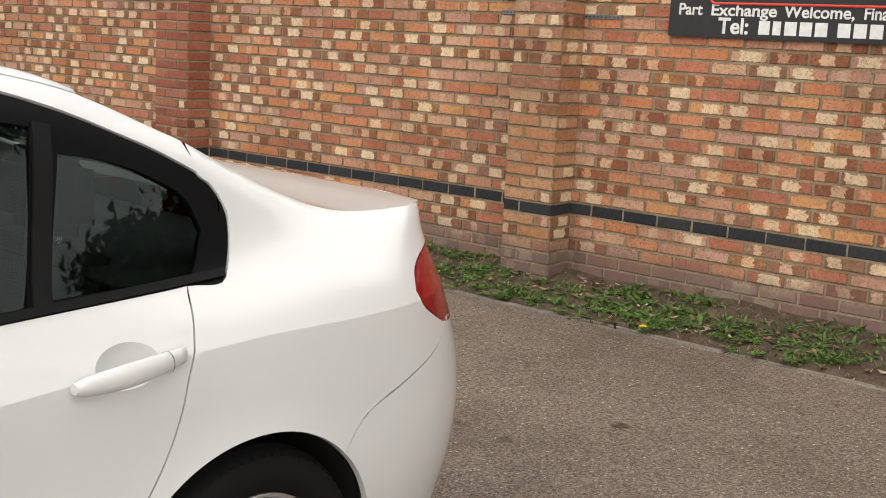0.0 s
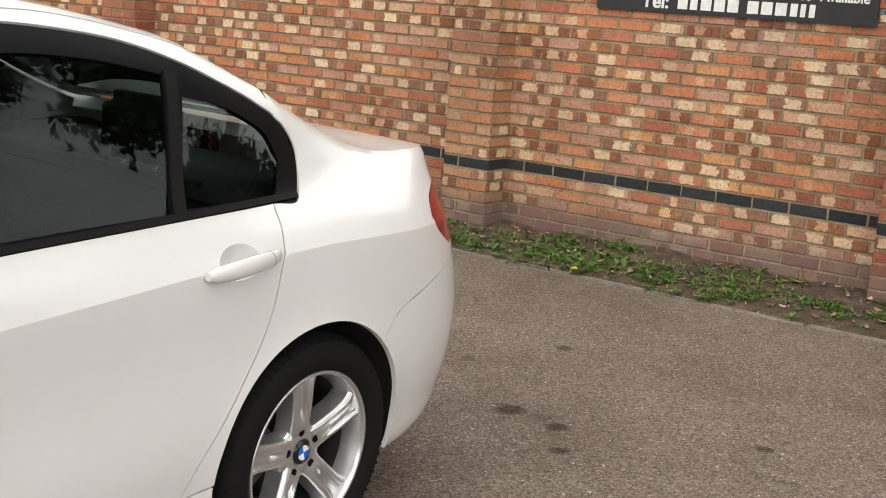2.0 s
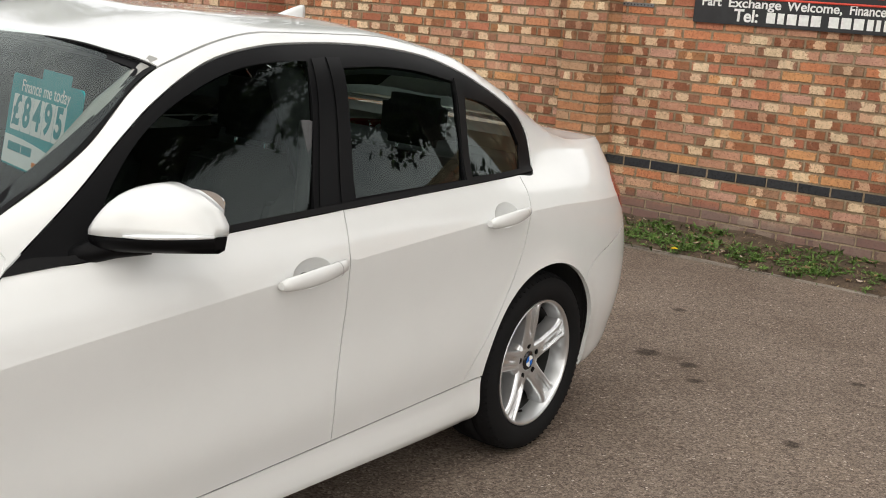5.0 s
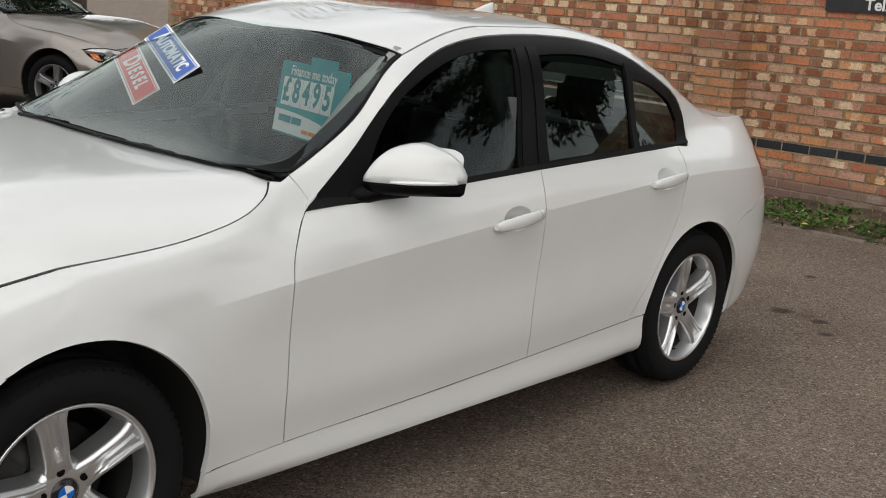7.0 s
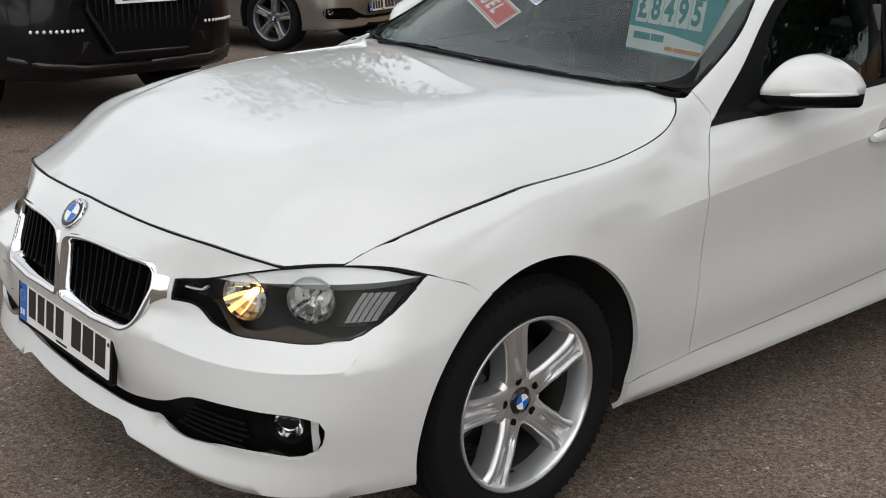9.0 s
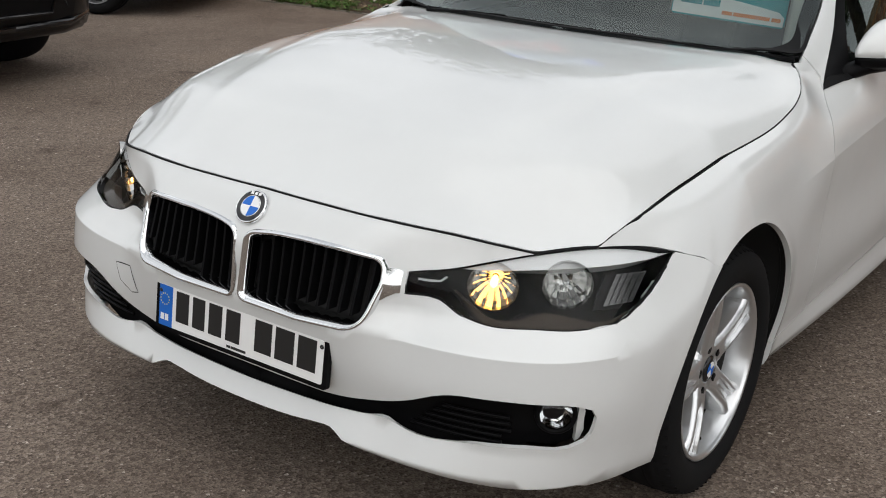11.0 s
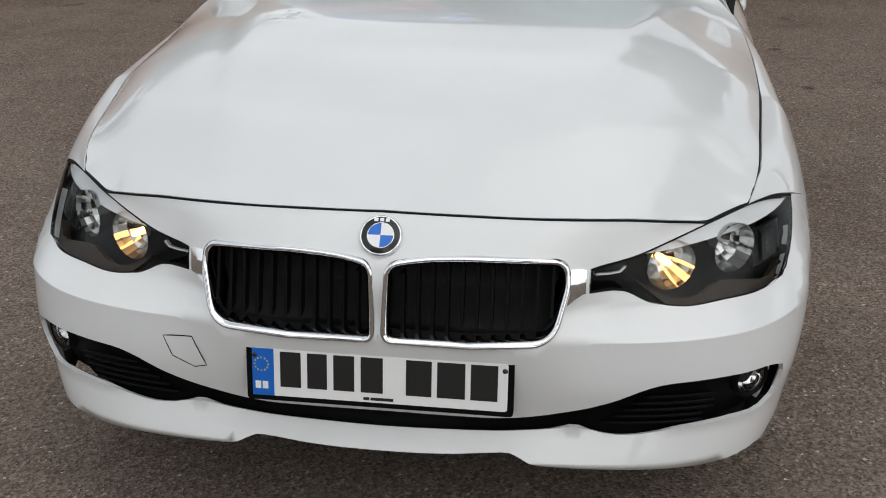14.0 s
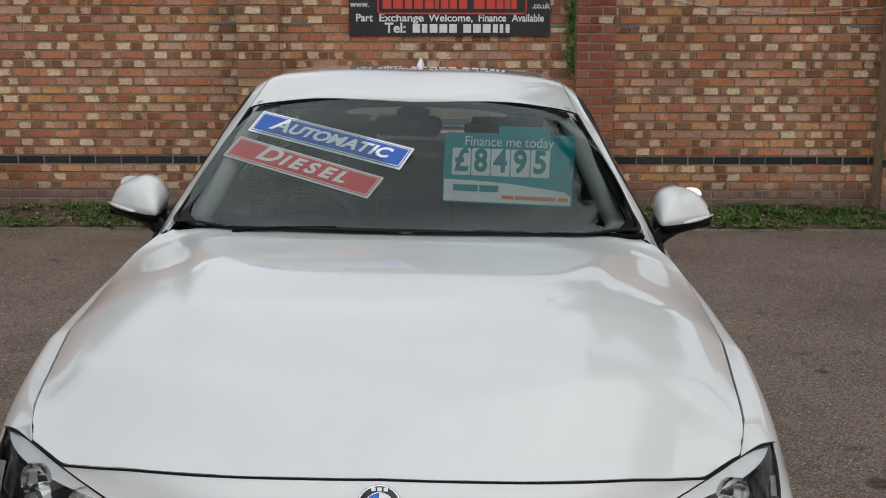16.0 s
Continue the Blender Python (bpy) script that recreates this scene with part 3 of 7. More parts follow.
def smooth_loop(pts, step=0.02, corner=50):
    """A closed loop through the points, rounded where it turns gently, with sharp corners where it turns by more than corner degrees."""
    pts = np.asarray(pts, float)
    n = len(pts)
    d = np.roll(pts, -1, 0) - pts
    L = np.linalg.norm(d, axis=1) + 1e-9
    u = d / L[:, None]
    turn = np.degrees(np.arccos(np.clip((u * np.roll(u, 1, 0)).sum(1), -1, 1)))
    sharp = turn > corner
    Lp = np.roll(L, 1)
    mid = (np.roll(u, 1, 0) * L[:, None] + u * Lp[:, None]) / (L + Lp)[:, None]
    out = []
    for i in range(n):
        j = (i + 1) % n
        m = max(1, int(round(L[i] / step)))
        s = (np.arange(m) / m)[:, None]
        a = u[i] if sharp[i] else mid[i]
        b = u[i] if sharp[j] else mid[j]
        out.append(pts[i] * (1 + 2 * s) * (1 - s) ** 2 + a * L[i] * s * (1 - s) ** 2 + pts[j] * s * s * (3 - 2 * s) + b * L[i] * s * s * (s - 1))
    return np.concatenate(out)


def shrink(loop, by):
    """A loop moved inwards by a gap."""
    area = 0.5 * np.sum(loop[:, 0] * np.roll(loop[:, 1], -1) - np.roll(loop[:, 0], -1) * loop[:, 1])
    d = np.roll(loop, -1, 0) - np.roll(loop, 1, 0)
    d = d / (np.linalg.norm(d, axis=1, keepdims=True) + 1e-12)
    return loop + np.sign(area) * by * np.stack([-d[:, 1], d[:, 0]], 1)


def panel(name, loop, axes, material, parent, holes=(), kind="cabin", grid=0.03, gap=0.002, lift=0.0, edge=0.014, mirror=False, both=False,
          trange=(-1, 2), vrange=(0, 10), label="", corner=50, raw=False, hf=None):
    """A piece of the body's skin: the closed loop and holes lie in two coordinates of the car; edge is the depth of the turned-in rim.
    mirror: on the x < 0 side; both: across the centre line."""
    from mathutils.geometry import delaunay_2d_cdt
    loops = [shrink(smooth_loop(l, corner=corner) if not raw else np.asarray(l, float), gap if i == 0 else -min(gap, 0.0)) for i, l in enumerate([loop, *holes])]
    lo, hi = loops[0].min(0), loops[0].max(0)
    gx, gy = np.meshgrid(np.arange(lo[0] + grid / 2, hi[0], grid), np.arange(lo[1] + grid / 2, hi[1], grid), indexing="ij")
    gx, gy = gx.ravel(), gy.ravel()
    ok = inside(gx, gy, loops[0])
    for h in loops[1:]:
        ok &= ~inside(gx, gy, h)
    every = np.concatenate(loops)
    g = np.stack([gx, gy], 1)[ok]
    if axes in ("yz", "tv", "xz") and not hf:
        if axes == "xz":
            fp = np.concatenate([BROW * [sg, 1] + [0, d] for d in (-0.012, -0.0015, 0.0015, 0.012) for sg in (1, -1)])
        elif axes == "yz":
            fp = np.concatenate([FOLD + [0, d] for d in (-0.025, -0.010, -0.0015, 0.0015, 0.010)])
        else:
            ft = np.arange(0.2, 1.0, 0.02) if len(g) else np.zeros(0)
            fp = np.concatenate([np.stack([ft, np.full(len(ft), 0.6 + d)], 1) for d in (-0.02, -0.008, -0.0012, 0.0012, 0.008)])
        ok = inside(fp[:, 0], fp[:, 1], loops[0])
        for h in loops[1:]:
            ok &= ~inside(fp[:, 0], fp[:, 1], h)
        fp = fp[ok]
        if len(fp):
            g = g[np.array([((fp - p) ** 2).sum(1).min() for p in g]) > 0.014**2] if len(g) else g
            every_fold = fp[np.array([((every - p) ** 2).sum(1).min() for p in fp]) > 0.006 ** 2]
        else:
            every_fold = np.zeros((0, 2))
    else:
        every_fold = np.zeros((0, 2))
    if len(g):
        near = np.array([((every - p) ** 2).sum(1).min() for p in g])
        g = g[near > (grid * 0.45) ** 2]
    pts = np.concatenate([every, g, every_fold])
    edges, at = [], 0
    for l in loops:
        edges += [(at + i, at + (i + 1) % len(l)) for i in range(len(l))]
        at += len(l)
    verts, _, faces, orig, _, _ = delaunay_2d_cdt([Vector(p) for p in pts], edges, [], 0, 1e-7)
    vp = np.array([tuple(p) for p in verts])
    tris = np.array([f for f in faces if len(f) == 3])
    cen = vp[tris].mean(1)
    ok = inside(cen[:, 0], cen[:, 1], loops[0])
    for h in loops[1:]:
        ok &= ~inside(cen[:, 0], cen[:, 1], h)
    tris = tris[ok]
    sign = np.where(vp[:, 0] < 0, -1.0, 1.0) if axes[0] == "x" else np.ones(len(vp))
    if hf:
        x, y, e = np.abs(vp[:, 0]), vp[:, 1], 1.5e-3
        co = np.stack([x, y, hf(x, y)], 1)
        no = np.stack([-(hf(x + e, y) - hf(np.abs(x - e), y)) / (2 * e), -(hf(x, y + e) - hf(x, y - e)) / (2 * e), np.ones_like(x)], 1)
        no[x < 2e-3, 0] = 0
        no /= np.linalg.norm(no, axis=1, keepdims=True)
    else:
        tv = vp / [2.81, 0.12] if axes == "tv" else S_find(np.abs(vp) if axes[0] == "x" else vp, axes, kind, trange, vrange)
        co, no = S(tv[:, 0], tv[:, 1], kind), S_normal(tv[:, 0], tv[:, 1], kind)
        if axes[0] == "x":
            no[np.abs(vp[:, 0]) < 2e-3, 0] = 0
    out = np.where((no[:, 0] * np.maximum(co[:, 0], 0.02) + no[:, 2] * (co[:, 2] - 0.55) + no[:, 1] * (co[:, 1] - 1.4) * 0.3) < 0, -1.0, 1.0)
    no = no * out[:, None]
    co = co + no * lift
    flip = np.stack([sign, np.ones_like(sign), np.ones_like(sign)], 1)
    co, no = co * flip, no * flip
    # rim
    count = {}
    for f in tris:
        for a, b in ((f[0], f[1]), (f[1], f[2]), (f[2], f[0])):
            count[(a, b)] = 1
    rim = [(a, b) for a, b in count if (b, a) not in count]
    V, N, F = [tuple(c) for c in co], [tuple(c) for c in no], [tuple(f) for f in tris]
    n0 = len(V)
    fn = np.cross(co[tris[:, 1]] - co[tris[:, 0]], co[tris[:, 2]] - co[tris[:, 0]])
    backwards = (fn * no[tris].mean(1)).sum() < 0
    if edge:
        for a, b in rim:
            side = np.cross(co[b] - co[a], (no[a] + no[b]))
            side = side / (np.linalg.norm(side) + 1e-12) * (-1 if backwards else 1)
            at = len(V)
            V += [tuple(co[a]), tuple(co[b]), tuple(co[b] - no[b] * edge), tuple(co[a] - no[a] * edge)]
            N += [tuple(side)] * 4
            F.append((at + 1, at, at + 3, at + 2))
    if backwards:
        F = [f[::-1] for f in F]
    if mirror:
        V, N, F = [(-x, y, z) for x, y, z in V], [(-x, y, z) for x, y, z in N], [f[::-1] for f in F]
    me = bpy.data.meshes.new(name)
    me.from_pydata(V, [], F)
    me.materials.append(material)
    me.polygons.foreach_set("use_smooth", [True] * len(me.polygons))
    me.update()
    me.normals_split_custom_set_from_vertices(N)
    ob = new(name, me)
    ob.parent = parent
    return tagged(ob, label)


def calm(me, axis):
    """Lay a pane on one even curve, so that it mirrors without ripples."""
    n = len(me.vertices)
    co = np.zeros(n * 3)
    me.vertices.foreach_get("co", co)
    co = co.reshape(-1, 3)
    a, b = (co[:, i] for i in range(3) if i != axis)
    mid = np.array([a.mean(), b.mean()])
    a, b = a - mid[0], b - mid[1]
    one, o = np.ones(n), np.zeros(n)
    M = [one, a, b, a * a, a * b, b * b, a * a * b, b**3, a**4]
    Ma = [o, one, o, 2 * a, b, o, 2 * a * b, o, 4 * a**3]
    Mb = [o, o, one, o, a, 2 * b, a * a, 3 * b * b, o]
    use = len(M) if axis == 2 else 6
    k = np.linalg.lstsq(np.stack(M[:use], 1), co[:, axis], rcond=None)[0]
    fit, fa, fb = (np.stack(m[:use], 1) @ k for m in (M, Ma, Mb))
    side = np.sign(co[:, axis].mean())
    co[:, axis] = fit
    no = np.stack([-fa, -fb], 1)
    no = np.insert(no, axis, 1.0, axis=1) * side
    no /= np.linalg.norm(no, axis=1, keepdims=True)
    me.vertices.foreach_set("co", co.ravel())
    me.update()
    me.normals_split_custom_set_from_vertices([tuple(v) for v in no])


# ---- small builders ----
def tube(bm, pts, r, n=8, closed=False):
    """A round bar along points; r: one radius or one a point."""
    pts = [Vector(p) for p in pts]
    rs = [float(x) for x in (r if isinstance(r, (list, tuple)) else [r] * len(pts))]
    rings = []
    for i, p in enumerate(pts):
        a = pts[i - 1] if i or closed else p
        b = pts[(i + 1) % len(pts)] if i < len(pts) - 1 or closed else p
        d = (b - a).normalized()
        u = d.cross(Vector((0.13, 0.21, 1)) if abs(d.z) < 0.9 else Vector((1, 0.1, 0))).normalized()
        w = d.cross(u)
        rings.append([bm.verts.new(p + rs[i] * (u * math.cos(2 * math.pi * j / n) + w * math.sin(2 * math.pi * j / n))) for j in range(n)])
    for i in range(len(rings) if closed else len(rings) - 1):
        a, b = rings[i], rings[(i + 1) % len(rings)]
        for j in range(n):
            f = bm.faces.new((a[j], a[(j + 1) % n], b[(j + 1) % n], b[j]))
            f.smooth = True
    if not closed:
        bm.faces.new(rings[0][::-1])
        bm.faces.new(rings[-1])


def lathe(bm, profile, m, n=48, cap=False):
    """A turned body: profile of (radius, height) about the z axis of the pose m."""
    rings = []
    for r, h in profile:
        rings.append([bm.verts.new(m @ Vector((r * math.cos(2 * math.pi * j / n), r * math.sin(2 * math.pi * j / n), h))) for j in range(n)])
    for a, b in zip(rings, rings[1:]):
        for j in range(n):
            f = bm.faces.new((a[j], a[(j + 1) % n], b[(j + 1) % n], b[j]))
            f.smooth = True
    if cap:
        bm.faces.new(rings[0][::-1])
        bm.faces.new(rings[-1])


def prism(bm, loop, m, depth):
    """A plate with the outline loop in the xy plane of m, depth thick below it."""
    top = [bm.verts.new(m @ Vector((x, y, 0))) for x, y in loop]
    low = [bm.verts.new(m @ Vector((x, y, -depth))) for x, y in loop]
    bm.faces.new(top)
    bm.faces.new(low[::-1])
    for i in range(len(loop)):
        j = (i + 1) % len(loop)
        bm.faces.new((top[j], top[i], low[i], low[j]))


def rounded(w, h, r, n=5):
    out = []
    for cx, cy, a in ((w / 2 - r, h / 2 - r, 0), (-w / 2 + r, h / 2 - r, 90), (-w / 2 + r, -h / 2 + r, 180), (w / 2 - r, -h / 2 + r, 270)):
        out += [(cx + r * math.cos(radians(a + 90 * i / n)), cy + r * math.sin(radians(a + 90 * i / n))) for i in range(n + 1)]
    return out


def disc(r, n=32, a0=0, a1=360):
    return [(r * math.cos(radians(a0 + (a1 - a0) * i / n)), r * math.sin(radians(a0 + (a1 - a0) * i / n))) for i in range(n + (a1 - a0 < 360))]


def frame_of(o, u, v):
    """A pose with x along u and y as near v as may be."""
    u = Vector(u).normalized()
    w = u.cross(Vector(v)).normalized()
    v = w.cross(u)
    return Matrix(((u.x, v.x, w.x, o[0]), (u.y, v.y, w.y, o[1]), (u.z, v.z, w.z, o[2]), (0, 0, 0, 1)))


def lettering(name, text, m, size, material, parent, wide=1.0, thick=0.0006, bold=0.0, shear=0.0, align="CENTER"):
    """Flat letters in the xy plane of m."""
    cu = bpy.data.curves.new(name, "FONT")
    cu.body, cu.size, cu.align_x, cu.align_y, cu.extrude, cu.offset, cu.shear = text, size, align, "CENTER", thick, bold, shear
    tmp = bpy.data.objects.new("tmp", cu)
    me = bpy.data.meshes.new_from_object(tmp)
    bpy.data.objects.remove(tmp)
    me.transform(m @ Matrix.Diagonal((wide, 1, 1, 1)))
    me.materials.clear()
    me.materials.append(material)
    ob = new(name, me)
    ob.parent = parent
    return ob


def bars(name, m, width, height, gaps, material, parent, thick=0.001):
    """Plain bars in place of characters: gaps lists the start and end of each along the width, 0 to 1."""
    for a, b in gaps:
        bm = bmesh.new()
        prism(bm, [(width * (a - 0.5), -height / 2), (width * (b - 0.5), -height / 2), (width * (b - 0.5), height / 2), (width * (a - 0.5), height / 2)], m, thick)
        part(name, bm, material, parent)


# ---- the white car ----
car = tagged(new("car"), "white four-door saloon car with silver alloy wheels on the asphalt", "car")
car.matrix_basis = pose(-0.010, 0, 0.0135, 0, 1.1, 0.0) @ Matrix.Diagonal((1.02, 1, 1, 1))


def dense(pts, n=40):
    pts = np.asarray(pts, float)
    d = np.concatenate([[0], np.cumsum(np.linalg.norm(np.diff(pts, axis=0), axis=1))])
    return np.stack([pchip(d, pts[:, i], np.linspace(0, d[-1], n)) for i in range(pts.shape[1])], 1)


def arc(cy, cz, r, a0, a1, n=14):
    return [(cy + r * math.cos(radians(a0 + (a1 - a0) * i / n)), cz + r * math.sin(radians(a0 + (a1 - a0) * i / n))) for i in range(n + 1)]


def scoop(y0, y1, z0):
    """The outline of the hollow behind a door handle."""
    return [(y0 + (y1 - y0) * (0.53 + 0.30 * math.cos(a)), z0 + 0.012 + 0.040 * math.sin(a)) for a in np.linspace(0, 2 * np.pi, 29)[:-1]]


def dish(name, cy, cz, ry, rz, parent, mirrored, deep=0.022):
    """The hollow itself, sunk into the door skin."""
    rings, n = 7, 28
    pts = [(cy + ry * r / rings * math.cos(2 * math.pi * j / n), cz + rz * r / rings * math.sin(2 * math.pi * j / n)) for r in range(rings, 0, -1) for j in range(n)]
    tv = S_find(pts, "yz", vrange=(3, 7.5))
    q, nn = S(tv[:, 0], tv[:, 1]), S_normal(tv[:, 0], tv[:, 1])
    nn *= np.sign(nn[:, :1])
    rr = np.repeat(np.arange(rings, 0, -1) / rings, n)
    q = q - nn * (deep * (1 - rr**2.5))[:, None]
    if mirrored:
        q[:, 0] *= -1
    bm = bmesh.new()
    v = [bm.verts.new(p) for p in q]
    for r in range(rings - 1):
        for j in range(n):
            bm.faces.new((v[r * n + j], v[r * n + (j + 1) % n], v[(r + 1) * n + (j + 1) % n], v[(r + 1) * n + j])).smooth = True
    bm.faces.new(v[-n:]).smooth = True
    bmesh.ops.recalc_face_normals(bm, faces=bm.faces)
    return part(name, bm, M_paint, parent)


def both(half):
    """A loop across the centre line from its x >= 0 half, which starts and ends on x = 0."""
    return half + [(-x, y) for x, y in half[-2:0:-1]]


B1 = [(1.706, 0.326), (1.695, 0.48), (1.708, 0.60), (1.716, 0.70), (1.713, 0.82), (1.717, 0.89), (1.738, 0.967)]
A1 = [(0.642, 0.290), (0.627, 0.42), (0.628, 0.54), (0.628, 0.65), (0.631, 0.755), (0.641, 0.81), (0.667, 0.853), (0.702, 0.886), (0.735, 0.914)]
A1 = [(float(y), float(z)) for y, z in dense(A1, 22)]
C1 = [(2.328, 0.352), (2.378, 0.43), (2.432, 0.50), (2.505, 0.60), (2.572, 0.70), (2.604, 0.78), (2.622, 0.85), (2.642, 0.905), (2.662, 0.945), (2.690, 0.9878)]
BELT1 = [(0.90, 0.926), (1.36, 0.9515)]
BELT2 = [(2.1, 0.9775), (2.45, 0.985)]
DTOP = [(2.795, 0.9895), (2.828, 1.02), (2.852, 1.06), (2.862, 1.10), (2.832, 1.16), (2.75, 1.212), (2.614, 1.271), (2.493, 1.317), (2.377, 1.350), (2.16, 1.380), (1.98, 1.388), (1.80, 1.386), (1.62, 1.374), (1.46, 1.340), (1.33, 1.288), (1.215, 1.227), (1.13, 1.172), (0.99, 1.077), (0.868, 0.998)]
RAIL = [(0.735, 1.003)] + [(float(y), float(rail_z(y))) for y in np.linspace(0.80, 2.81, 26)]
QREAR = [(float(y), float(rail_z(y))) for y in (2.9, 3.0, 3.1, 3.2, 3.3, 3.4, 3.52, 3.64)]
TAILL = [(3.62, 0.962), (3.50, 0.957), (3.42, 0.945), (3.37, 0.925), (3.342, 0.892), (3.356, 0.862), (3.40, 0.832), (3.45, 0.806), (3.49, 0.788)]
RBLINE = [(3.462, 0.765), (3.39, 0.738), (3.245, 0.702), (3.096, 0.653)]
FARCH, RARCH = (0.002, 0.335, 0.372), (2.784, 0.335, 0.355)
GLASS_F = [(0.945, 0.955), (1.3, 0.963), (1.632, 0.977), (1.70, 1.16), (1.762, 1.343), (1.65, 1.340), (1.51, 1.320), (1.35, 1.266), (1.21, 1.197), (1.10, 1.118), (1.012, 1.035)]
GLASS_R = [(1.80, 0.990), (2.05, 0.996), (2.348, 0.999), (2.392, 1.14), (2.437, 1.287), (2.24, 1.320), (2.11, 1.330), (1.905, 1.327), (1.848, 1.15)]
GLASS_Q = [(2.396, 1.004), (2.55, 1.003), (2.72, 1.003), (2.782, 1.075), (2.760, 1.135), (2.68, 1.185), (2.595, 1.217), (2.477, 1.240), (2.435, 1.12)]
for mirrored in (False, True):
    flank = dict(mirror=mirrored, vrange=(0, 8.03))
    door = panel("front_door", A1 + BELT1 + B1[::-1] + [(1.03, 0.301)], "yz", M_paint, car, holes=(scoop(1.437, 1.682, 0.815),), **flank)
    rdoor = panel("rear_door", B1 + BELT2 + C1[::-1] + [(2.09, 0.342)], "yz", M_paint, car, holes=(scoop(2.372, 2.600, 0.872),), **flank)
    panel("sill", [(0.362, 0.190), (0.372, 0.275), (0.642, 0.290), (1.03, 0.301), (1.706, 0.326), (2.09, 0.342), (2.328, 0.352), (2.427, 0.357), (2.438, 0.200), (1.8, 0.212), (1.3, 0.212), (0.8, 0.202)], "yz", M_paint, car, **flank)
    low = arc(*FARCH, -9, 118.0, 22) + [(-0.242, 0.692), (-0.300, 0.712)]
    rear = [(0.735, 0.95)] + A1[::-1] + [(0.5, 0.282)]
    low_tv = S_find(low, "yz", trange=(-0.9, 0.4), vrange=(0, 6.8))
    lamp_tv = S_find([(0.824, 0.718), (0.775, 0.735)], "xz", trange=(-0.9, -0.02), vrange=(4, 8.3))
    rear_tv = S_find(rear, "yz", trange=(0, 0.5), vrange=(0, 7.6))
    gap_tv = GAP_TV
    tv = np.concatenate([low_tv, lamp_tv, gap_tv, [(0.70 / 2.81, 7.99), (0.735 / 2.81, 7.99)], rear_tv])
    panel("front_wing", [(a * 2.81, b * 0.12) for a, b in tv], "tv", M_paint, car, mirror=mirrored, grid=0.025, gap=0.0015)
    quart = RAIL + QREAR + TAILL + RBLINE + arc(*RARCH, 46, 176, 20) + C1 + DTOP + [(0.735, 0.914), (0.76, 0.945)]
    panel("side_frame", quart, "yz", M_paint, car, **flank)
    panel("pillar_foot", [(0.69, 0.89), (0.69, 0.985), (0.735, 1.0), (0.82, 1.045), (0.80, 0.96), (0.76, 0.90)], "yz", M_paint, car, gap=0, lift=-0.005, edge=0, **flank)
    panel("pillar_lining", RAIL + [(2.92, 1.20), (2.92, 1.0)] + DTOP + [(0.78, 0.955)], "yz", M_dash, car, gap=0.004, lift=-0.017, edge=0, **flank)
    panel("rear_bumper", arc(*RARCH, -15, 46, 10) + RBLINE[::-1] + [(3.49, 0.788), (3.62, 0.775), (3.76, 0.755), (3.815, 0.6), (3.815, 0.45), (3.79, 0.33), (3.72, 0.25), (3.4, 0.235)], "yz", M_paint, car, **flank)
    tail_lamp = panel("tail_lamp", TAILL[::-1] + [(3.70, 0.95), (3.735, 0.88), (3.73, 0.80), (3.62, 0.775)], "yz", M_red, car, edge=0.03, label="red plastic tail lamp lens", **flank)
    glass = dict(mirror=mirrored, vrange=(6.5, 8.0))
    frame_ob = panel("window_surround", [(0.735, 0.914)] + BELT1 + [(1.70, 0.968)] + BELT2 + DTOP, "yz", M_black, car, holes=(GLASS_F, GLASS_R, GLASS_Q), label="black window surround", gap=0.001, lift=-0.003, **glass)
    for pane, loop in (("front_side_window", GLASS_F), ("rear_side_window", GLASS_R), ("quarter_window", GLASS_Q)):
        ob = panel(pane, loop, "yz", M_glass, car, gap=-0.004, lift=-0.008, edge=0, label="tinted side window glass", **glass)
        ob.visible_shadow = False
        calm(ob.data, 0)
    # seals: belt moulding, chromeless
    panel("belt_seal", [(0.735, 0.914)] + BELT1 + [(1.738, 0.967)] + BELT2 + [(2.795, 0.9895), (2.80, 1.003), (2.45, 0.999), (2.1, 0.991), (1.74, 0.981), (1.36, 0.966), (0.90, 0.941), (0.76, 0.930)], "yz", M_rubber, frame_ob, gap=0, lift=0.004, edge=0.012, **glass)
    panel("pillar_cover", [(1.652, 0.978), (1.733, 0.981), (1.79, 1.16), (1.842, 1.354), (1.785, 1.350), (1.720, 1.16)], "yz", M_pillar, frame_ob, gap=0.002, lift=0.0, edge=0.01, **glass)
    panel("pillar_cover", [(1.739, 0.981), (1.802, 0.985), (1.852, 1.16), (1.908, 1.354), (1.848, 1.354), (1.796, 1.16)], "yz", M_pillar, frame_ob, gap=0.002, lift=0.0, edge=0.01, **glass)
    panel("window_bar", [(2.352, 0.996), (2.390, 0.998), (2.434, 1.14), (2.474, 1.288), (2.438, 1.295), (2.396, 1.14)], "yz", M_rubber, frame_ob, gap=0, lift=0.003, edge=0.012, **glass)
    # door handles, each a bar over a hollow
    sx = -1 if mirrored else 1
    for owner, y0, y1, z0, z1 in ((door, 1.437, 1.682, 0.815, 0.838), (rdoor, 2.372, 2.600, 0.872, 0.892)):
        L = y1 - y0
        dish("handle_cup", y0 + L * 0.53, z0 + 0.012, L * 0.30, 0.040, owner, mirrored)
        tv = S_find([((y0 + y1) / 2, (z0 + z1) / 2)], "yz", vrange=(3, 7))
        x = float(S(tv[:, 0], tv[:, 1])[0, 0])
        bm = bmesh.new()
        rows = []
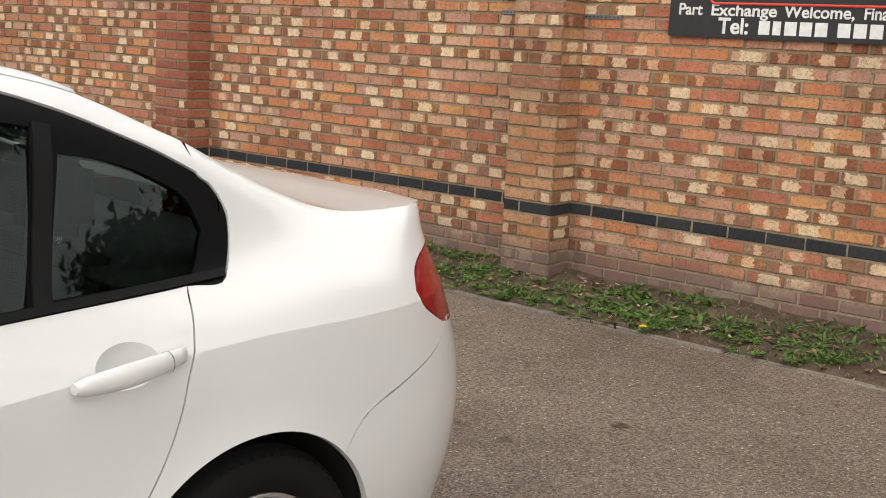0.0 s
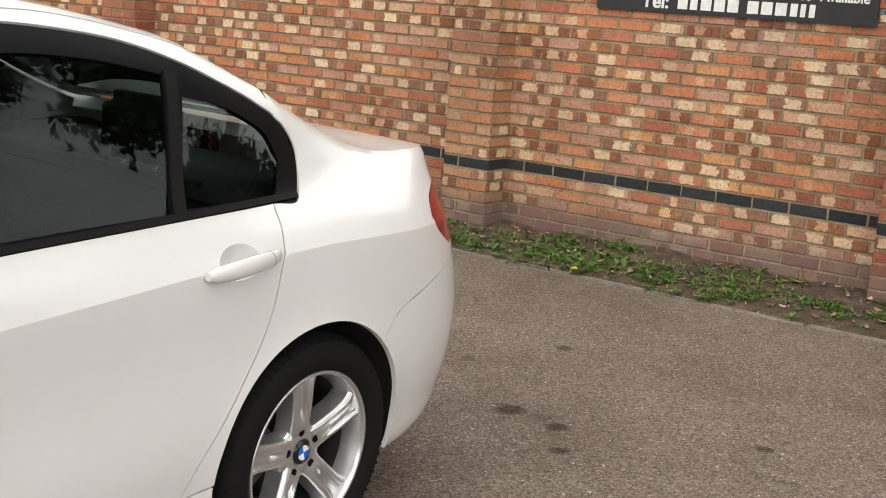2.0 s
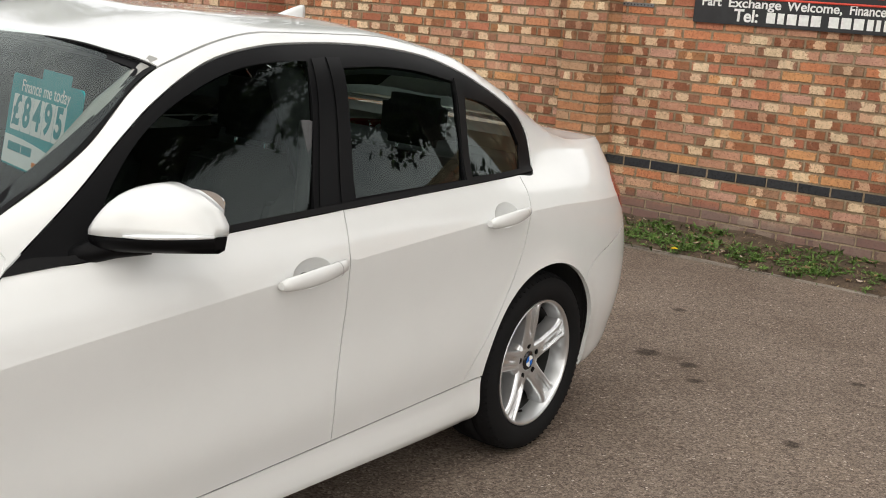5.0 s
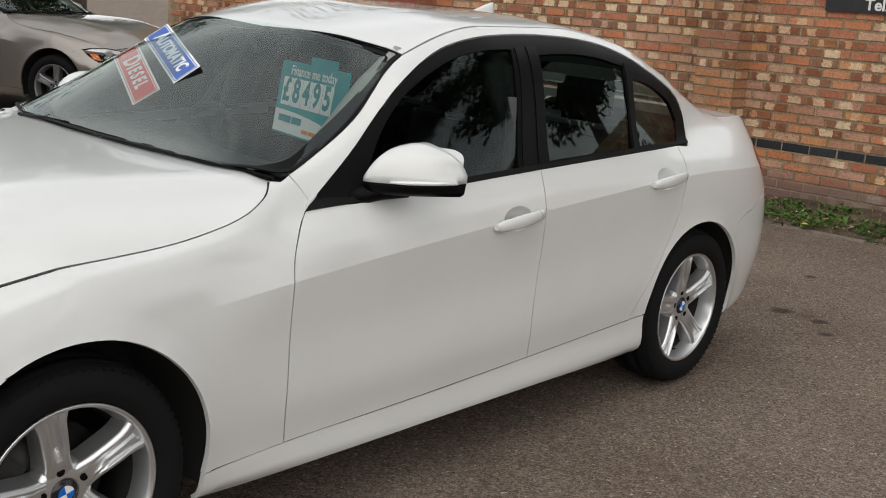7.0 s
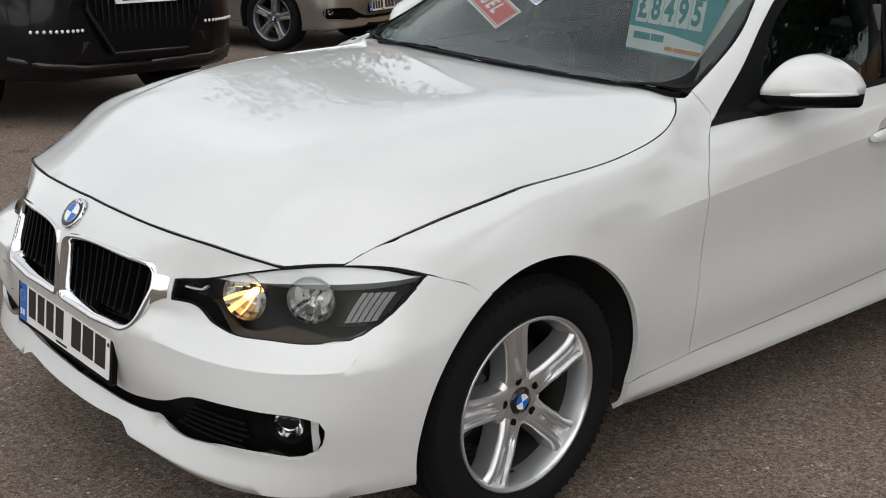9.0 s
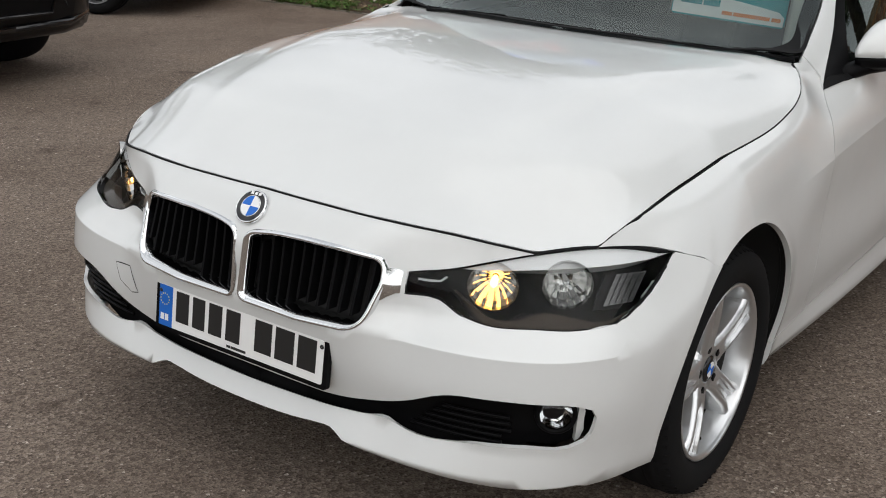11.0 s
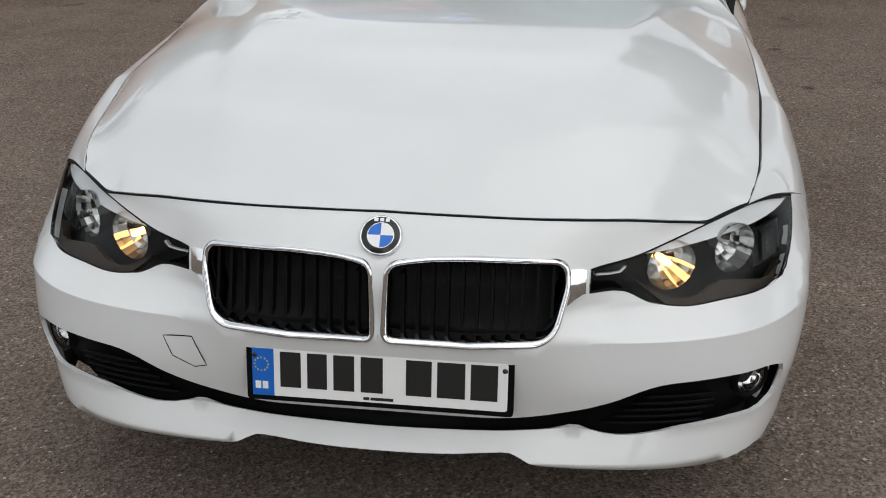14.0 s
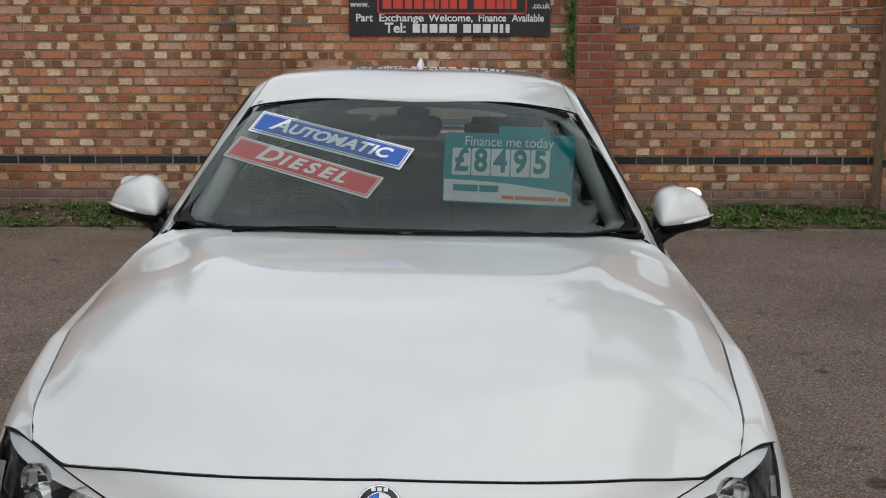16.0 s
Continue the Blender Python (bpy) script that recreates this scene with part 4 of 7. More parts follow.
        for i in range(13):
            s = i / 12
            w = 0.016 + 0.007 * math.sin(math.pi * min(1, s * 1.05)) - (0.006 if s < 0.08 else 0)
            out = 0.030 * math.sin(math.pi * (0.10 + 0.8 * s)) ** 0.6
            c = Vector((sx * (x + out - 0.002), y0 + L * s, z0 + (z1 - z0) * s))
            rows.append([bm.verts.new(c + Vector((sx * 0.011 * math.cos(a), 0, w * math.sin(a)))) for a in np.linspace(0, 2 * np.pi, 13)[:-1]])
        for a, b in zip(rows, rows[1:]):
            for j in range(12):
                bm.faces.new((a[j], a[(j + 1) % 12], b[(j + 1) % 12], b[j])).smooth = True
        bm.faces.new(rows[0])
        bm.faces.new(rows[-1])
        bmesh.ops.recalc_face_normals(bm, faces=bm.faces)
        handle = part("handle", bm, M_paint, owner)
        bm = bmesh.new()
        s = 0.80
        lathe(bm, [(0.0205, 0), (0.0205, 0.0015)], frame_of((sx * (x + 0.024), y0 + L * s, z0 + (z1 - z0) * s), (0, 0, 1), (1, 0, 0)) , 16)
        part("handle_joint", bm, M_rubber, owner)

# bumper, with kidney openings and lower intake
def fillet(corners, n=7):
    """A closed loop of straight runs with round corners, from (x, z, radius) of each corner."""
    out, m = [], len(corners)
    for i in range(m):
        p, a, b = (np.array(corners[k % m][:2]) for k in (i, i - 1, i + 1))
        u, v = (a - p) / np.linalg.norm(a - p), (b - p) / np.linalg.norm(b - p)
        reach = corners[i][2] / math.tan(math.acos(np.clip(u @ v, -1, 1)) / 2)
        p0, p1 = p + u * reach, p + v * reach
        out += [tuple((1 - w) ** 2 * p0 + 2 * w * (1 - w) * p + w * w * p1) for w in np.linspace(0, 1, n)]
    return [(float(x), float(z)) for x, z in out]


KID = fillet([(0.010, 0.530, 0.022), (0.17, 0.530, 0.4), (0.338, 0.541, 0.055), (0.362, 0.640, 0.06), (0.358, 0.690, 0.034), (0.27, 0.6985, 0.6), (0.18, 0.7005, 0.9), (0.09, 0.6965, 0.6), (0.016, 0.686, 0.030)])
SLOT = [(0.0, 0.350), (0.16, 0.350), (0.237, 0.352), (0.298, 0.361), (0.353, 0.374), (0.411, 0.390), (0.47, 0.413), (0.513, 0.434), (0.550, 0.446), (0.618, 0.452), (0.713, 0.453), (0.782, 0.447), (0.801, 0.436), (0.806, 0.415), (0.802, 0.392), (0.788, 0.358), (0.766, 0.343), (0.70, 0.342), (0.624, 0.337), (0.559, 0.331), (0.491, 0.325), (0.447, 0.328), (0.415, 0.335), (0.395, 0.338), (0.321, 0.331), (0.238, 0.324), (0.16, 0.321), (0.0, 0.318)]
LAMP = [(0.402, 0.667), (0.481, 0.684), (0.560, 0.709), (0.627, 0.727), (0.720, 0.739), (0.775, 0.733), (0.824, 0.716), (0.822, 0.670), (0.811, 0.627), (0.792, 0.600), (0.752, 0.591), (0.67, 0.587), (0.575, 0.584), (0.515, 0.596), (0.470, 0.618), (0.402, 0.620)]
flip = lambda l: [(-x, z) for x, z in l]
nose = dict(trange=(-1, -0.02), vrange=(0, 8.3))
LOW = [(0.0, 0.272), (0.16, 0.277), (0.225, 0.283), (0.262, 0.284), (0.300, 0.266), (0.340, 0.253), (0.40, 0.249), (0.49, 0.249), (0.60, 0.247), (0.70, 0.236), (0.78, 0.213), (0.835, 0.195)]
SEAM = S(np.full(24, -0.465), np.linspace(1.0, 4.9, 24))
SEAM = SEAM[SEAM[:, 2] < 0.590]
half = LOW[:-1] + [(float(a), float(c)) for a, b, c in SEAM[::3]] + LAMP[9:] + LAMP[:4] + [(0.57, 0.739), (0.455, 0.754), (0.30, 0.760), (0.14, 0.764), (0.0, 0.766)]
bumper = panel("front_bumper", both(half), "xz", M_paint, car, holes=(KID, flip(KID), both(SLOT)), grid=0.022, edge=0.010, gap=0.0, **nose)
# the plain curve on which the kidneys lie
_kid = np.array(KID)
_tv = S_find(_kid, "xz", **nose)
_mat = lambda x, z: np.stack([x * 0 + 1, x, z, x * x, x * z, z * z, x**3], -1)
FACE = np.linalg.lstsq(_mat(_kid[:, 0], _kid[:, 1]), S(_tv[:, 0], _tv[:, 1])[:, 1], rcond=None)[0]


def face_y(x, z):
    return float(_mat(np.array(x), np.array(z)) @ FACE)


lamp_edge = S_find(LAMP[6:10], "xz", trange=(-1, -0.02), vrange=(0, 8.3))
LEDGE = [(float(p[1]), float(p[2])) for p in S(lamp_edge[:, 0], lamp_edge[:, 1])]
for mirrored in (False, True):
    seam = [(float(b), float(c)) for a, b, c in SEAM[::3]]
    side_loop = seam + LEDGE[::-1] + [(-0.242, 0.690)] + arc(*FARCH, 118.8, 197, 14)
    panel("bumper_flank", side_loop, "yz", M_paint, bumper, mirror=mirrored, gap=-0.0012, lift=-0.0005, edge=0.02, trange=(-1, 0.1), vrange=(0, 8.3))
panel("lower_grille", both([(x, z) for x, z in SLOT]), "xz", M_black, bumper, gap=-0.012, lift=-0.038, edge=0, **nose)
for s in (1, -1):
    f = (lambda l: l) if s > 0 else flip
    # white upright between the intake and the air slit beside it
    panel("intake_pillar", f([(0.779, 0.338), (0.786, 0.345), (0.796, 0.392), (0.797, 0.440), (0.791, 0.452), (0.789, 0.415), (0.784, 0.375)]), "xz", M_paint, bumper, gap=0, lift=-0.026, edge=0.012, **nose)
    # lower grille ribs
    for i, z in enumerate((0.338, 0.355, 0.372, 0.389, 0.406)):
        x0, x1 = 0.44 + 0.02 * i, 0.66 if i > 1 else 0.64
        tv = S_find([(x, z) for x in np.linspace(x0, x1, 8)], "xz", trange=(-1, -0.02), vrange=(0, 6))
        q, nn = S(tv[:, 0], tv[:, 1]), S_normal(tv[:, 0], tv[:, 1])
        bm = bmesh.new()
        tube(bm, [(s * a[0], a[1] + 0.024, a[2]) for a in q], 0.004, 6)
        part("grille_rib", bm, M_black, bumper)
    # fog lamp
    there = S_find([(0.736, 0.417)], "xz", **nose)
    fog = Vector((s * 0.736, float(S(there[:, 0], there[:, 1])[0, 1]) + 0.036, 0.417))
    bm = bmesh.new()
    lathe(bm, [(0.046, -0.03), (0.044, 0.002), (0.040, 0.006), (0.034, 0.000)], frame_of(fog, (0, 0, 1), (-1, -s * 0.75, 0)) if s > 0 else frame_of(fog, (0, 0, 1), (-1, 0.75, 0)), 32)
    fog_ob = part("fog_lamp", bm, M_black, car)
    bm = bmesh.new()
    lathe(bm, [(0.034, 0.002), (0.028, 0.007), (0.016, 0.010), (0.0005, 0.011)], frame_of(fog, (0, 0, 1), (-1, -s * 0.75, 0)), 32)
    part("lens", bm, M_clear, fog_ob, "clear fog lamp lens")
    bm = bmesh.new()
    lathe(bm, [(0.034, 0.000), (0.025, -0.012), (0.010, -0.020), (0.0005, -0.022)], frame_of(fog, (0, 0, 1), (-1, -s * 0.75, 0)), 24)
    part("reflector", bm, M_chrome, fog_ob)
    # kidney: chrome ring, slats, dark duct
    kid = f(KID)
    inner = shrink(np.array(KID), 0.010)
    loop = np.array(KID)
    face = [face_y(x, z) for x, z in loop]
    inset = shrink(loop, 0.009)
    bm = bmesh.new()
    rows = []
    for outer, depth in ((shrink(loop, -0.006), 0.012), (shrink(loop, -0.005), -0.003), (shrink(loop, -0.001), -0.007), (shrink(loop, 0.004), -0.004), (inset, 0.006), (shrink(loop, 0.011), 0.035)):
        rows.append([bm.verts.new((s * x, face_y(x, z) + depth, z)) for x, z in outer])
    for a, b in zip(rows, rows[1:]):
        for q in range(len(a)):
            bm.faces.new((a[q], a[(q + 1) % len(a)], b[(q + 1) % len(a)], b[q])).smooth = True
    bmesh.ops.remove_doubles(bm, verts=bm.verts, dist=1e-5)
    bmesh.ops.recalc_face_normals(bm, faces=bm.faces)
    ring = part("kidney_frame", bm, M_chrome, car, "chrome kidney grille surround")
    panel("grille_duct", kid, "xz", M_dark, ring, gap=-0.012, lift=-0.06, edge=0, **nose)
    for i in range(11):
        x = 0.045 + i * 0.0287
        zs = np.linspace(0.540, 0.702, 9)
        zs = [z for z in zs if inside(np.array([x]), np.array([z]), inner)[0]]
        if len(zs) < 3:
            continue
        q = [(x, face_y(x, z), z) for z in zs]
        bm = bmesh.new()
        for a, b in zip(q, q[1:]):
            v = [bm.verts.new((s * (a[0] + dx), a[1] + dy, a[2])) for dx, dy in ((-0.003, 0.016), (0.003, 0.016), (0.003, 0.045), (-0.003, 0.045))]
            w = [bm.verts.new((s * (b[0] + dx), b[1] + dy, b[2])) for dx, dy in ((-0.003, 0.016), (0.003, 0.016), (0.003, 0.045), (-0.003, 0.045))]
            for j in range(4):
                bm.faces.new((v[j], v[(j + 1) % 4], w[(j + 1) % 4], w[j]))
        bmesh.ops.remove_doubles(bm, verts=bm.verts, dist=1e-5)
        bmesh.ops.recalc_face_normals(bm, faces=bm.faces)
        part("slat", bm, M_black, ring)
    # chrome link from the kidney to the lamp
    panel("chrome_link", f([(0.358, 0.674), (0.384, 0.672), (0.394, 0.667), (0.394, 0.622), (0.386, 0.620), (0.358, 0.602)]), "xz", M_chrome, ring, gap=0.001, lift=0.003, edge=0.015, **nose)
    # headlamp
    lamp_loop = f(LAMP)
    housing = panel("headlamp", lamp_loop, "xz", M_lamp_black, car, gap=0.001, lift=-0.085, edge=-0.085, label="headlamp with glowing bulb in a dark housing", **nose)
    brow = LAMP[1:7] + [(0.800, 0.709), (0.762, 0.704), (0.686, 0.698), (0.603, 0.691), (0.514, 0.684)]
    panel("brow_strip", f(brow), "xz", M_brow, housing, gap=0.003, lift=-0.008, edge=0.05, label="satin silver brow strip", **nose)
    panel("lower_tray", f([(0.49, 0.640), (0.525, 0.622), (0.57, 0.604), (0.63, 0.606), (0.67, 0.622), (0.72, 0.618), (0.78, 0.612), (0.825, 0.640), (0.823, 0.616), (0.797, 0.590), (0.757, 0.578), (0.67, 0.574), (0.58, 0.580), (0.53, 0.605)]), "xz", M_bronze, housing, gap=0.003, lift=-0.022, edge=0.02, **nose)
    panel("position_bar", f([(0.420, 0.6545), (0.462, 0.6560), (0.472, 0.666), (0.476, 0.664), (0.464, 0.6525), (0.420, 0.6505)]), "xz", M_brow, housing, gap=0, lift=-0.015, edge=0.01, **nose)
    for (cx, cz, r, yaw), lit in (((0.557, 0.652, 0.054, 0.5), True), ((0.685, 0.664, 0.054, 0.8), False)):
        there = S_find([(cx, cz)], "xz", **nose)
        cy = float(S(there[:, 0], there[:, 1])[0, 1]) + 0.030
        aim = frame_of((s * cx, cy, cz), (0, 0, 1), (-1, -s * yaw, 0))
        bm = bmesh.new()
        lathe(bm, [(r, 0.006), (r * 0.97, -0.006), (r * 0.84, -0.026), (r * 0.62, -0.042), (r * 0.38, -0.052), (r * 0.15, -0.056)], aim, 18)
        for face in bm.faces:
            face.smooth = False
        part("reflector", bm, M_reflector, housing, "faceted mirror-bright lamp reflector")
        bm = bmesh.new()
        lathe(bm, [(0.0005, 0.0), (0.006, -0.002), (0.008, -0.012), (0.008, -0.04), (0.006, -0.052)], aim, 16)
        part("bulb", bm, M_bulb if lit else M_clear, housing, "glowing warm bulb" if lit else "")
    panel("indicator", f([(0.752, 0.694), (0.808, 0.692), (0.806, 0.655), (0.796, 0.630), (0.756, 0.628)]), "xz", M_lamp_black, housing, gap=0, lift=-0.034, edge=0.01, **nose)
    # ribbed indicator at the outer end, rib by rib
    for i in range(5):
        x0 = 0.766 + 0.0085 * i
        panel("indicator_rib", f([(x0, 0.692), (x0 + 0.007, 0.692), (x0 + 0.007, 0.634 + 0.001 * i), (x0, 0.633 + 0.001 * i)]), "xz", M_ribbed, housing, gap=0, lift=-0.020, edge=0.012, grid=0.02, label="ribbed clear indicator", **nose)
    cover = panel("lens_cover", lamp_loop, "xz", M_lens, housing, gap=0.002, lift=0.0, edge=0, label="clear lens cover", **nose)
    cover.visible_shadow = False
panel("engine_bay", both([(0.0, -0.74), (0.4, -0.66), (0.66, -0.5), (0.76, -0.2), (0.79, 0.3), (0.72, 0.72), (0.0, 0.62)]), "xy", M_dark, car, hf=bonnet_z, lift=-0.05, edge=0)
# towing-eye cover, on the right half of the bumper
tow = [(-0.449, 0.492), (-0.385, 0.499), (-0.372, 0.470), (-0.358, 0.437), (-0.384, 0.430), (-0.431, 0.450)]
panel("towing_cover", tow, "xz", M_dark, bumper, corner=20, gap=-0.002, lift=0.0006, edge=0, **nose)
panel("towing_cap", tow, "xz", M_paint, bumper, corner=20, gap=0.001, lift=0.0012, edge=0.003, **nose)

BONNET = [(float(a), float(b) + 0.003) for a, b, c in FRONT[:7]] + [(float(a), float(b)) for a, b, c in GAP] + [(0.695, 0.695), (0.60, 0.672), (0.4, 0.632), (0.2, 0.612), (0, 0.607)]
panel("bonnet", both(BONNET), "xy", M_paint, car, hf=bonnet_z, edge=0.012, gap=0.003)
COWL = [(0, 0.55), (0.2, 0.555), (0.4, 0.575), (0.6, 0.615), (0.70, 0.68), (0.68, 0.80), (0.5, 0.73), (0.25, 0.68), (0, 0.66)]
panel("cowl", both(COWL), "xy", M_black, car, hf=lambda x, y: bonnet_z(x, y) - 0.018, edge=0)
SCREEN = [(0, 0.588), (0.2, 0.593), (0.4, 0.613), (0.60, 0.658), (0.690, 0.712)] + [(float(rail_x(y)), float(y)) for y in np.linspace(0.76, 1.30, 9)] + [(0.45, 1.265), (0.3, 1.235), (0.15, 1.22), (0, 1.215)]
INNER = [(0, 0.600), (0.2, 0.605), (0.4, 0.625), (0.615, 0.674), (0.655, 0.752), (0.635, 0.88), (0.60, 1.04), (0.565, 1.18), (0.535, 1.255), (0.43, 1.228), (0.3, 1.208), (0.15, 1.196), (0, 1.19)]
top = dict(trange=(0.1, 0.75), vrange=(7.6, 10))
ws = panel("windscreen", both(SCREEN), "xy", M_screen, car, edge=0, gap=0.002, label="clear windscreen glass", **top)
ws.visible_shadow = False
calm(ws.data, 2)
panel("screen_border", both(SCREEN), "xy", M_black, ws, holes=(both(INNER),), gap=0.003, lift=-0.004, edge=0, **top)
panel("screen_seal", both(SCREEN), "xy", M_rubber, ws, holes=([(x * 0.985, 0.97 + (y - 0.97) * 0.975) for x, y in both(SCREEN)],), gap=0.0, lift=0.002, edge=0.004, **top)
EDGE = lambda ys: [(float(rail_x(y)), float(y)) for y in ys]
ROOF = [(0, 1.215), (0.15, 1.22), (0.3, 1.235), (0.45, 1.265)] + EDGE(np.linspace(1.305, 2.58, 12)) + [(0.5, 2.60), (0.3, 2.55), (0, 2.52)]
panel("roof", both(ROOF), "xy", M_paint, car, gap=0.003, trange=(0.3, 1), vrange=(7.6, 10))
REAR = [(0, 2.52), (0.3, 2.55), (0.5, 2.60)] + EDGE(np.linspace(2.62, 3.14, 7)) + [(0.45, 3.20), (0, 3.26)]
rs = panel("rear_screen", both(REAR), "xy", M_glass, car, hf=deck_z, edge=0, label="rear window glass")
rs.visible_shadow = False
panel("screen_border", both(REAR), "xy", M_black, rs, holes=([(x * 0.9, 2.9 + (y - 2.9) * 0.87) for x, y in both(REAR)],), gap=0.003, hf=deck_z, lift=-0.004, edge=0)
LID = [(0, 3.24), (0.45, 3.185)] + EDGE(np.linspace(3.19, 3.60, 6)) + [(0.50, 3.688), (0.3, 3.724), (0, 3.736)]
panel("boot_lid", both(LID), "xy", M_paint, car, hf=lid_z, edge=0.04)
panel("boot_face", both([(0, 0.76), (0.4, 0.76), (0.62, 0.78), (0.62, 0.95), (0.5, 1.008), (0, 1.020)]), "xz", M_paint, car, trange=(1.35, 2), vrange=(2, 8.3))
# dark inner skin behind the gaps, wheel housings and floor
for mirrored in (False, True):
    shell = [(-0.25, 0.75)] + arc(FARCH[0], FARCH[1], 0.385, 118, -4, 16) + [(0.41, 0.24), (2.40, 0.26)] + arc(RARCH[0], RARCH[1], 0.365, 186, 0, 16) + [(3.2, 0.4), (3.6, 0.42), (3.6, 0.85), (3.4, 0.98), (2.75, 0.95), (1.7, 0.93), (0.9, 0.90), (0.7, 0.89), (0.3, 0.84), (0, 0.81)]
    panel("inner_skin", shell, "yz", M_dark, car, gap=0, lift=-0.03, edge=0, mirror=mirrored, vrange=(0, 8), grid=0.06)
    sx = -1 if mirrored else 1
    for cy, r in ((FARCH[0], 0.385), (RARCH[0], 0.365)):
        bm = bmesh.new()
        ring = [(cy + r * math.cos(t), 0.335 + r * math.sin(t)) for t in np.linspace(-0.25, math.pi + 0.25, 30)]
        at = S_find(ring, "yz", trange=(-0.6, 1.6), vrange=(0, 7))
        skin = S(at[:, 0], at[:, 1])[:, 0]
        a = [bm.verts.new((sx * min(0.872, x - 0.014), y, z)) for (y, z), x in zip(ring, skin)]
        b = [bm.verts.new((sx * 0.55, v.co.y, v.co.z)) for v in a]
        for i in range(29):
            bm.faces.new((a[i], a[i + 1], b[i + 1], b[i])).smooth = True
        bm.faces.new(b)
        part("wheel_housing", bm, M_dark, car)
bm = bmesh.new()
box(bm, (-0.66, -0.5, 0.2), (0.66, 3.3, 0.27))
bmesh.ops.bevel(bm, geom=bm.edges[:], offset=0.02, segments=2, affect="EDGES")
part("underbody", bm, M_dark, car)
panel("lower_valance", both([(0.0, 0.31), (0.2, 0.305), (0.3, 0.27), (0.45, 0.25), (0.60, 0.235), (0.60, 0.215), (0.4, 0.212), (0.15, 0.212), (0, 0.212)]), "xz", M_black, bumper, gap=0, lift=-0.022, edge=0.0, **nose)


# wheels
def wheel(parent, sx, y):
    base = frame_of((sx * 0.752, y, 0.322), (0, sx, 0), (0, 0, 1))
    hub = new("wheel")
    hub.parent = parent
    hub.matrix_basis = base
    I = Matrix.Identity(4)
    bm = bmesh.new()
    lathe(bm, [(0.226, 0.088), (0.236, 0.103), (0.262, 0.112), (0.290, 0.109), (0.306, 0.100), (0.315, 0.088), (0.3185, 0.070)], I, 72)
    lathe(bm, [(0.3185, 0.070), (0.3225, 0.066), (0.3225, 0.040), (0.3165, 0.037), (0.3165, 0.030), (0.324, 0.028), (0.324, -0.03), (0.3165, -0.032), (0.3165, -0.039), (0.3225, -0.042), (0.320, -0.08), (0.305, -0.105), (0.262, -0.115), (0.226, -0.09)], I, 72)
    part("tyre", bm, M_tyre, hub, "black rubber tyre")
    bm = bmesh.new()
    for i in range(72):
        a = i * 2 * math.pi / 72
        for z0, z1 in ((0.071, 0.086),):
            m = pose(0, 0, 0, 0, 0, math.degrees(a))
            vs = [m @ Vector(p) for p in ((0.3175, -0.004, 0.072), (0.3175, 0.004, 0.072), (0.3065, 0.004, 0.1005), (0.3065, -0.004, 0.1005))]
            up = [v + (m @ Vector((0.0022, 0, 0.0022))) for v in vs]
            q = [bm.verts.new(v) for v in vs + up]
            for f in ((4, 5, 6, 7), (0, 1, 5, 4), (1, 2, 6, 5), (2, 3, 7, 6), (3, 0, 4, 7)):
                bm.faces.new([q[j] for j in f])
    part("shoulder_tread", bm, M_tyre, hub)
    bm = bmesh.new()
    lathe(bm, [(0.2275, 0.092), (0.2285, 0.098), (0.225, 0.1005), (0.219, 0.098), (0.215, 0.088), (0.208, 0.06), (0.204, 0.035)], I, 72)
    part("rim", bm, M_alloy, hub, "silver five-spoke alloy rim")
    bm = bmesh.new()
    lathe(bm, [(0.204, 0.035), (0.2, 0.0), (0.2, -0.07), (0.222, -0.085)], I, 72)
    part("rim_barrel", bm, M_dark_metal, hub)
    bm = bmesh.new()
    lathe(bm, [(0.0375, 0.066), (0.055, 0.0655), (0.070, 0.062), (0.079, 0.052), (0.081, 0.02)], I, 48)
    part("hub_ring", bm, M_alloy, hub)
    bm = bmesh.new()
    lathe(bm, [(0.0005, 0.052), (0.036, 0.052), (0.0375, 0.066)], I, 40)
    part("hub_seat", bm, M_alloy, hub)
    # spokes: a broad blade that forks at its outer end, with a groove between two ridges; a black disc at each root for
    # the shade in its bolt hole
    spoke = None
    turn = (102 if y < 1 else 97) if sx > 0 else 84
    for i in range(5):
        if spoke is None:
            bm = bmesh.new()
            rows = []
            for s in np.linspace(0, 1, 15):
                r = 0.050 + s * (0.217 - 0.050)
                w = 0.033 + 0.005 * s + 0.016 * max(0, s - 0.72) ** 2 * 12.8 + 0.03 * max(0, 0.2 - s)
                h = 0.0665 + 0.020 * math.sin(s * math.pi * 0.55)
                g = min(1, max(0, (s - 0.18) * 4))
                prof = [(-w - 0.006, h - 0.060), (-w, h - 0.012), (-w * 0.86, h - 0.003), (-w * 0.66, h), (-w * 0.56, h - 0.001), (-w * 0.46, h - 0.008 * g), (-w * 0.30, h - (0.004 + 0.004 * s) * g), (-w * 0.20, h - (0.013 + 0.004 * s) * g), (0, h - (0.015 + 0.006 * s) * g)]
                prof += [(-a, b) for a, b in prof[-2::-1]]
                rows.append([bm.verts.new((r, a, b)) for a, b in prof])
            m_ = len(rows[0])
            for a, b in zip(rows, rows[1:]):
                for j in range(m_ - 1):
                    bm.faces.new((a[j], b[j], b[j + 1], a[j + 1])).smooth = j in (1, 2, 3, m_ - 3, m_ - 4, m_ - 5)
            me = bpy.data.meshes.new("spoke")
            bm.to_mesh(me)
            bm.free()
            me.materials.append(M_alloy)
            spoke = me
        ob = new("spoke", spoke)
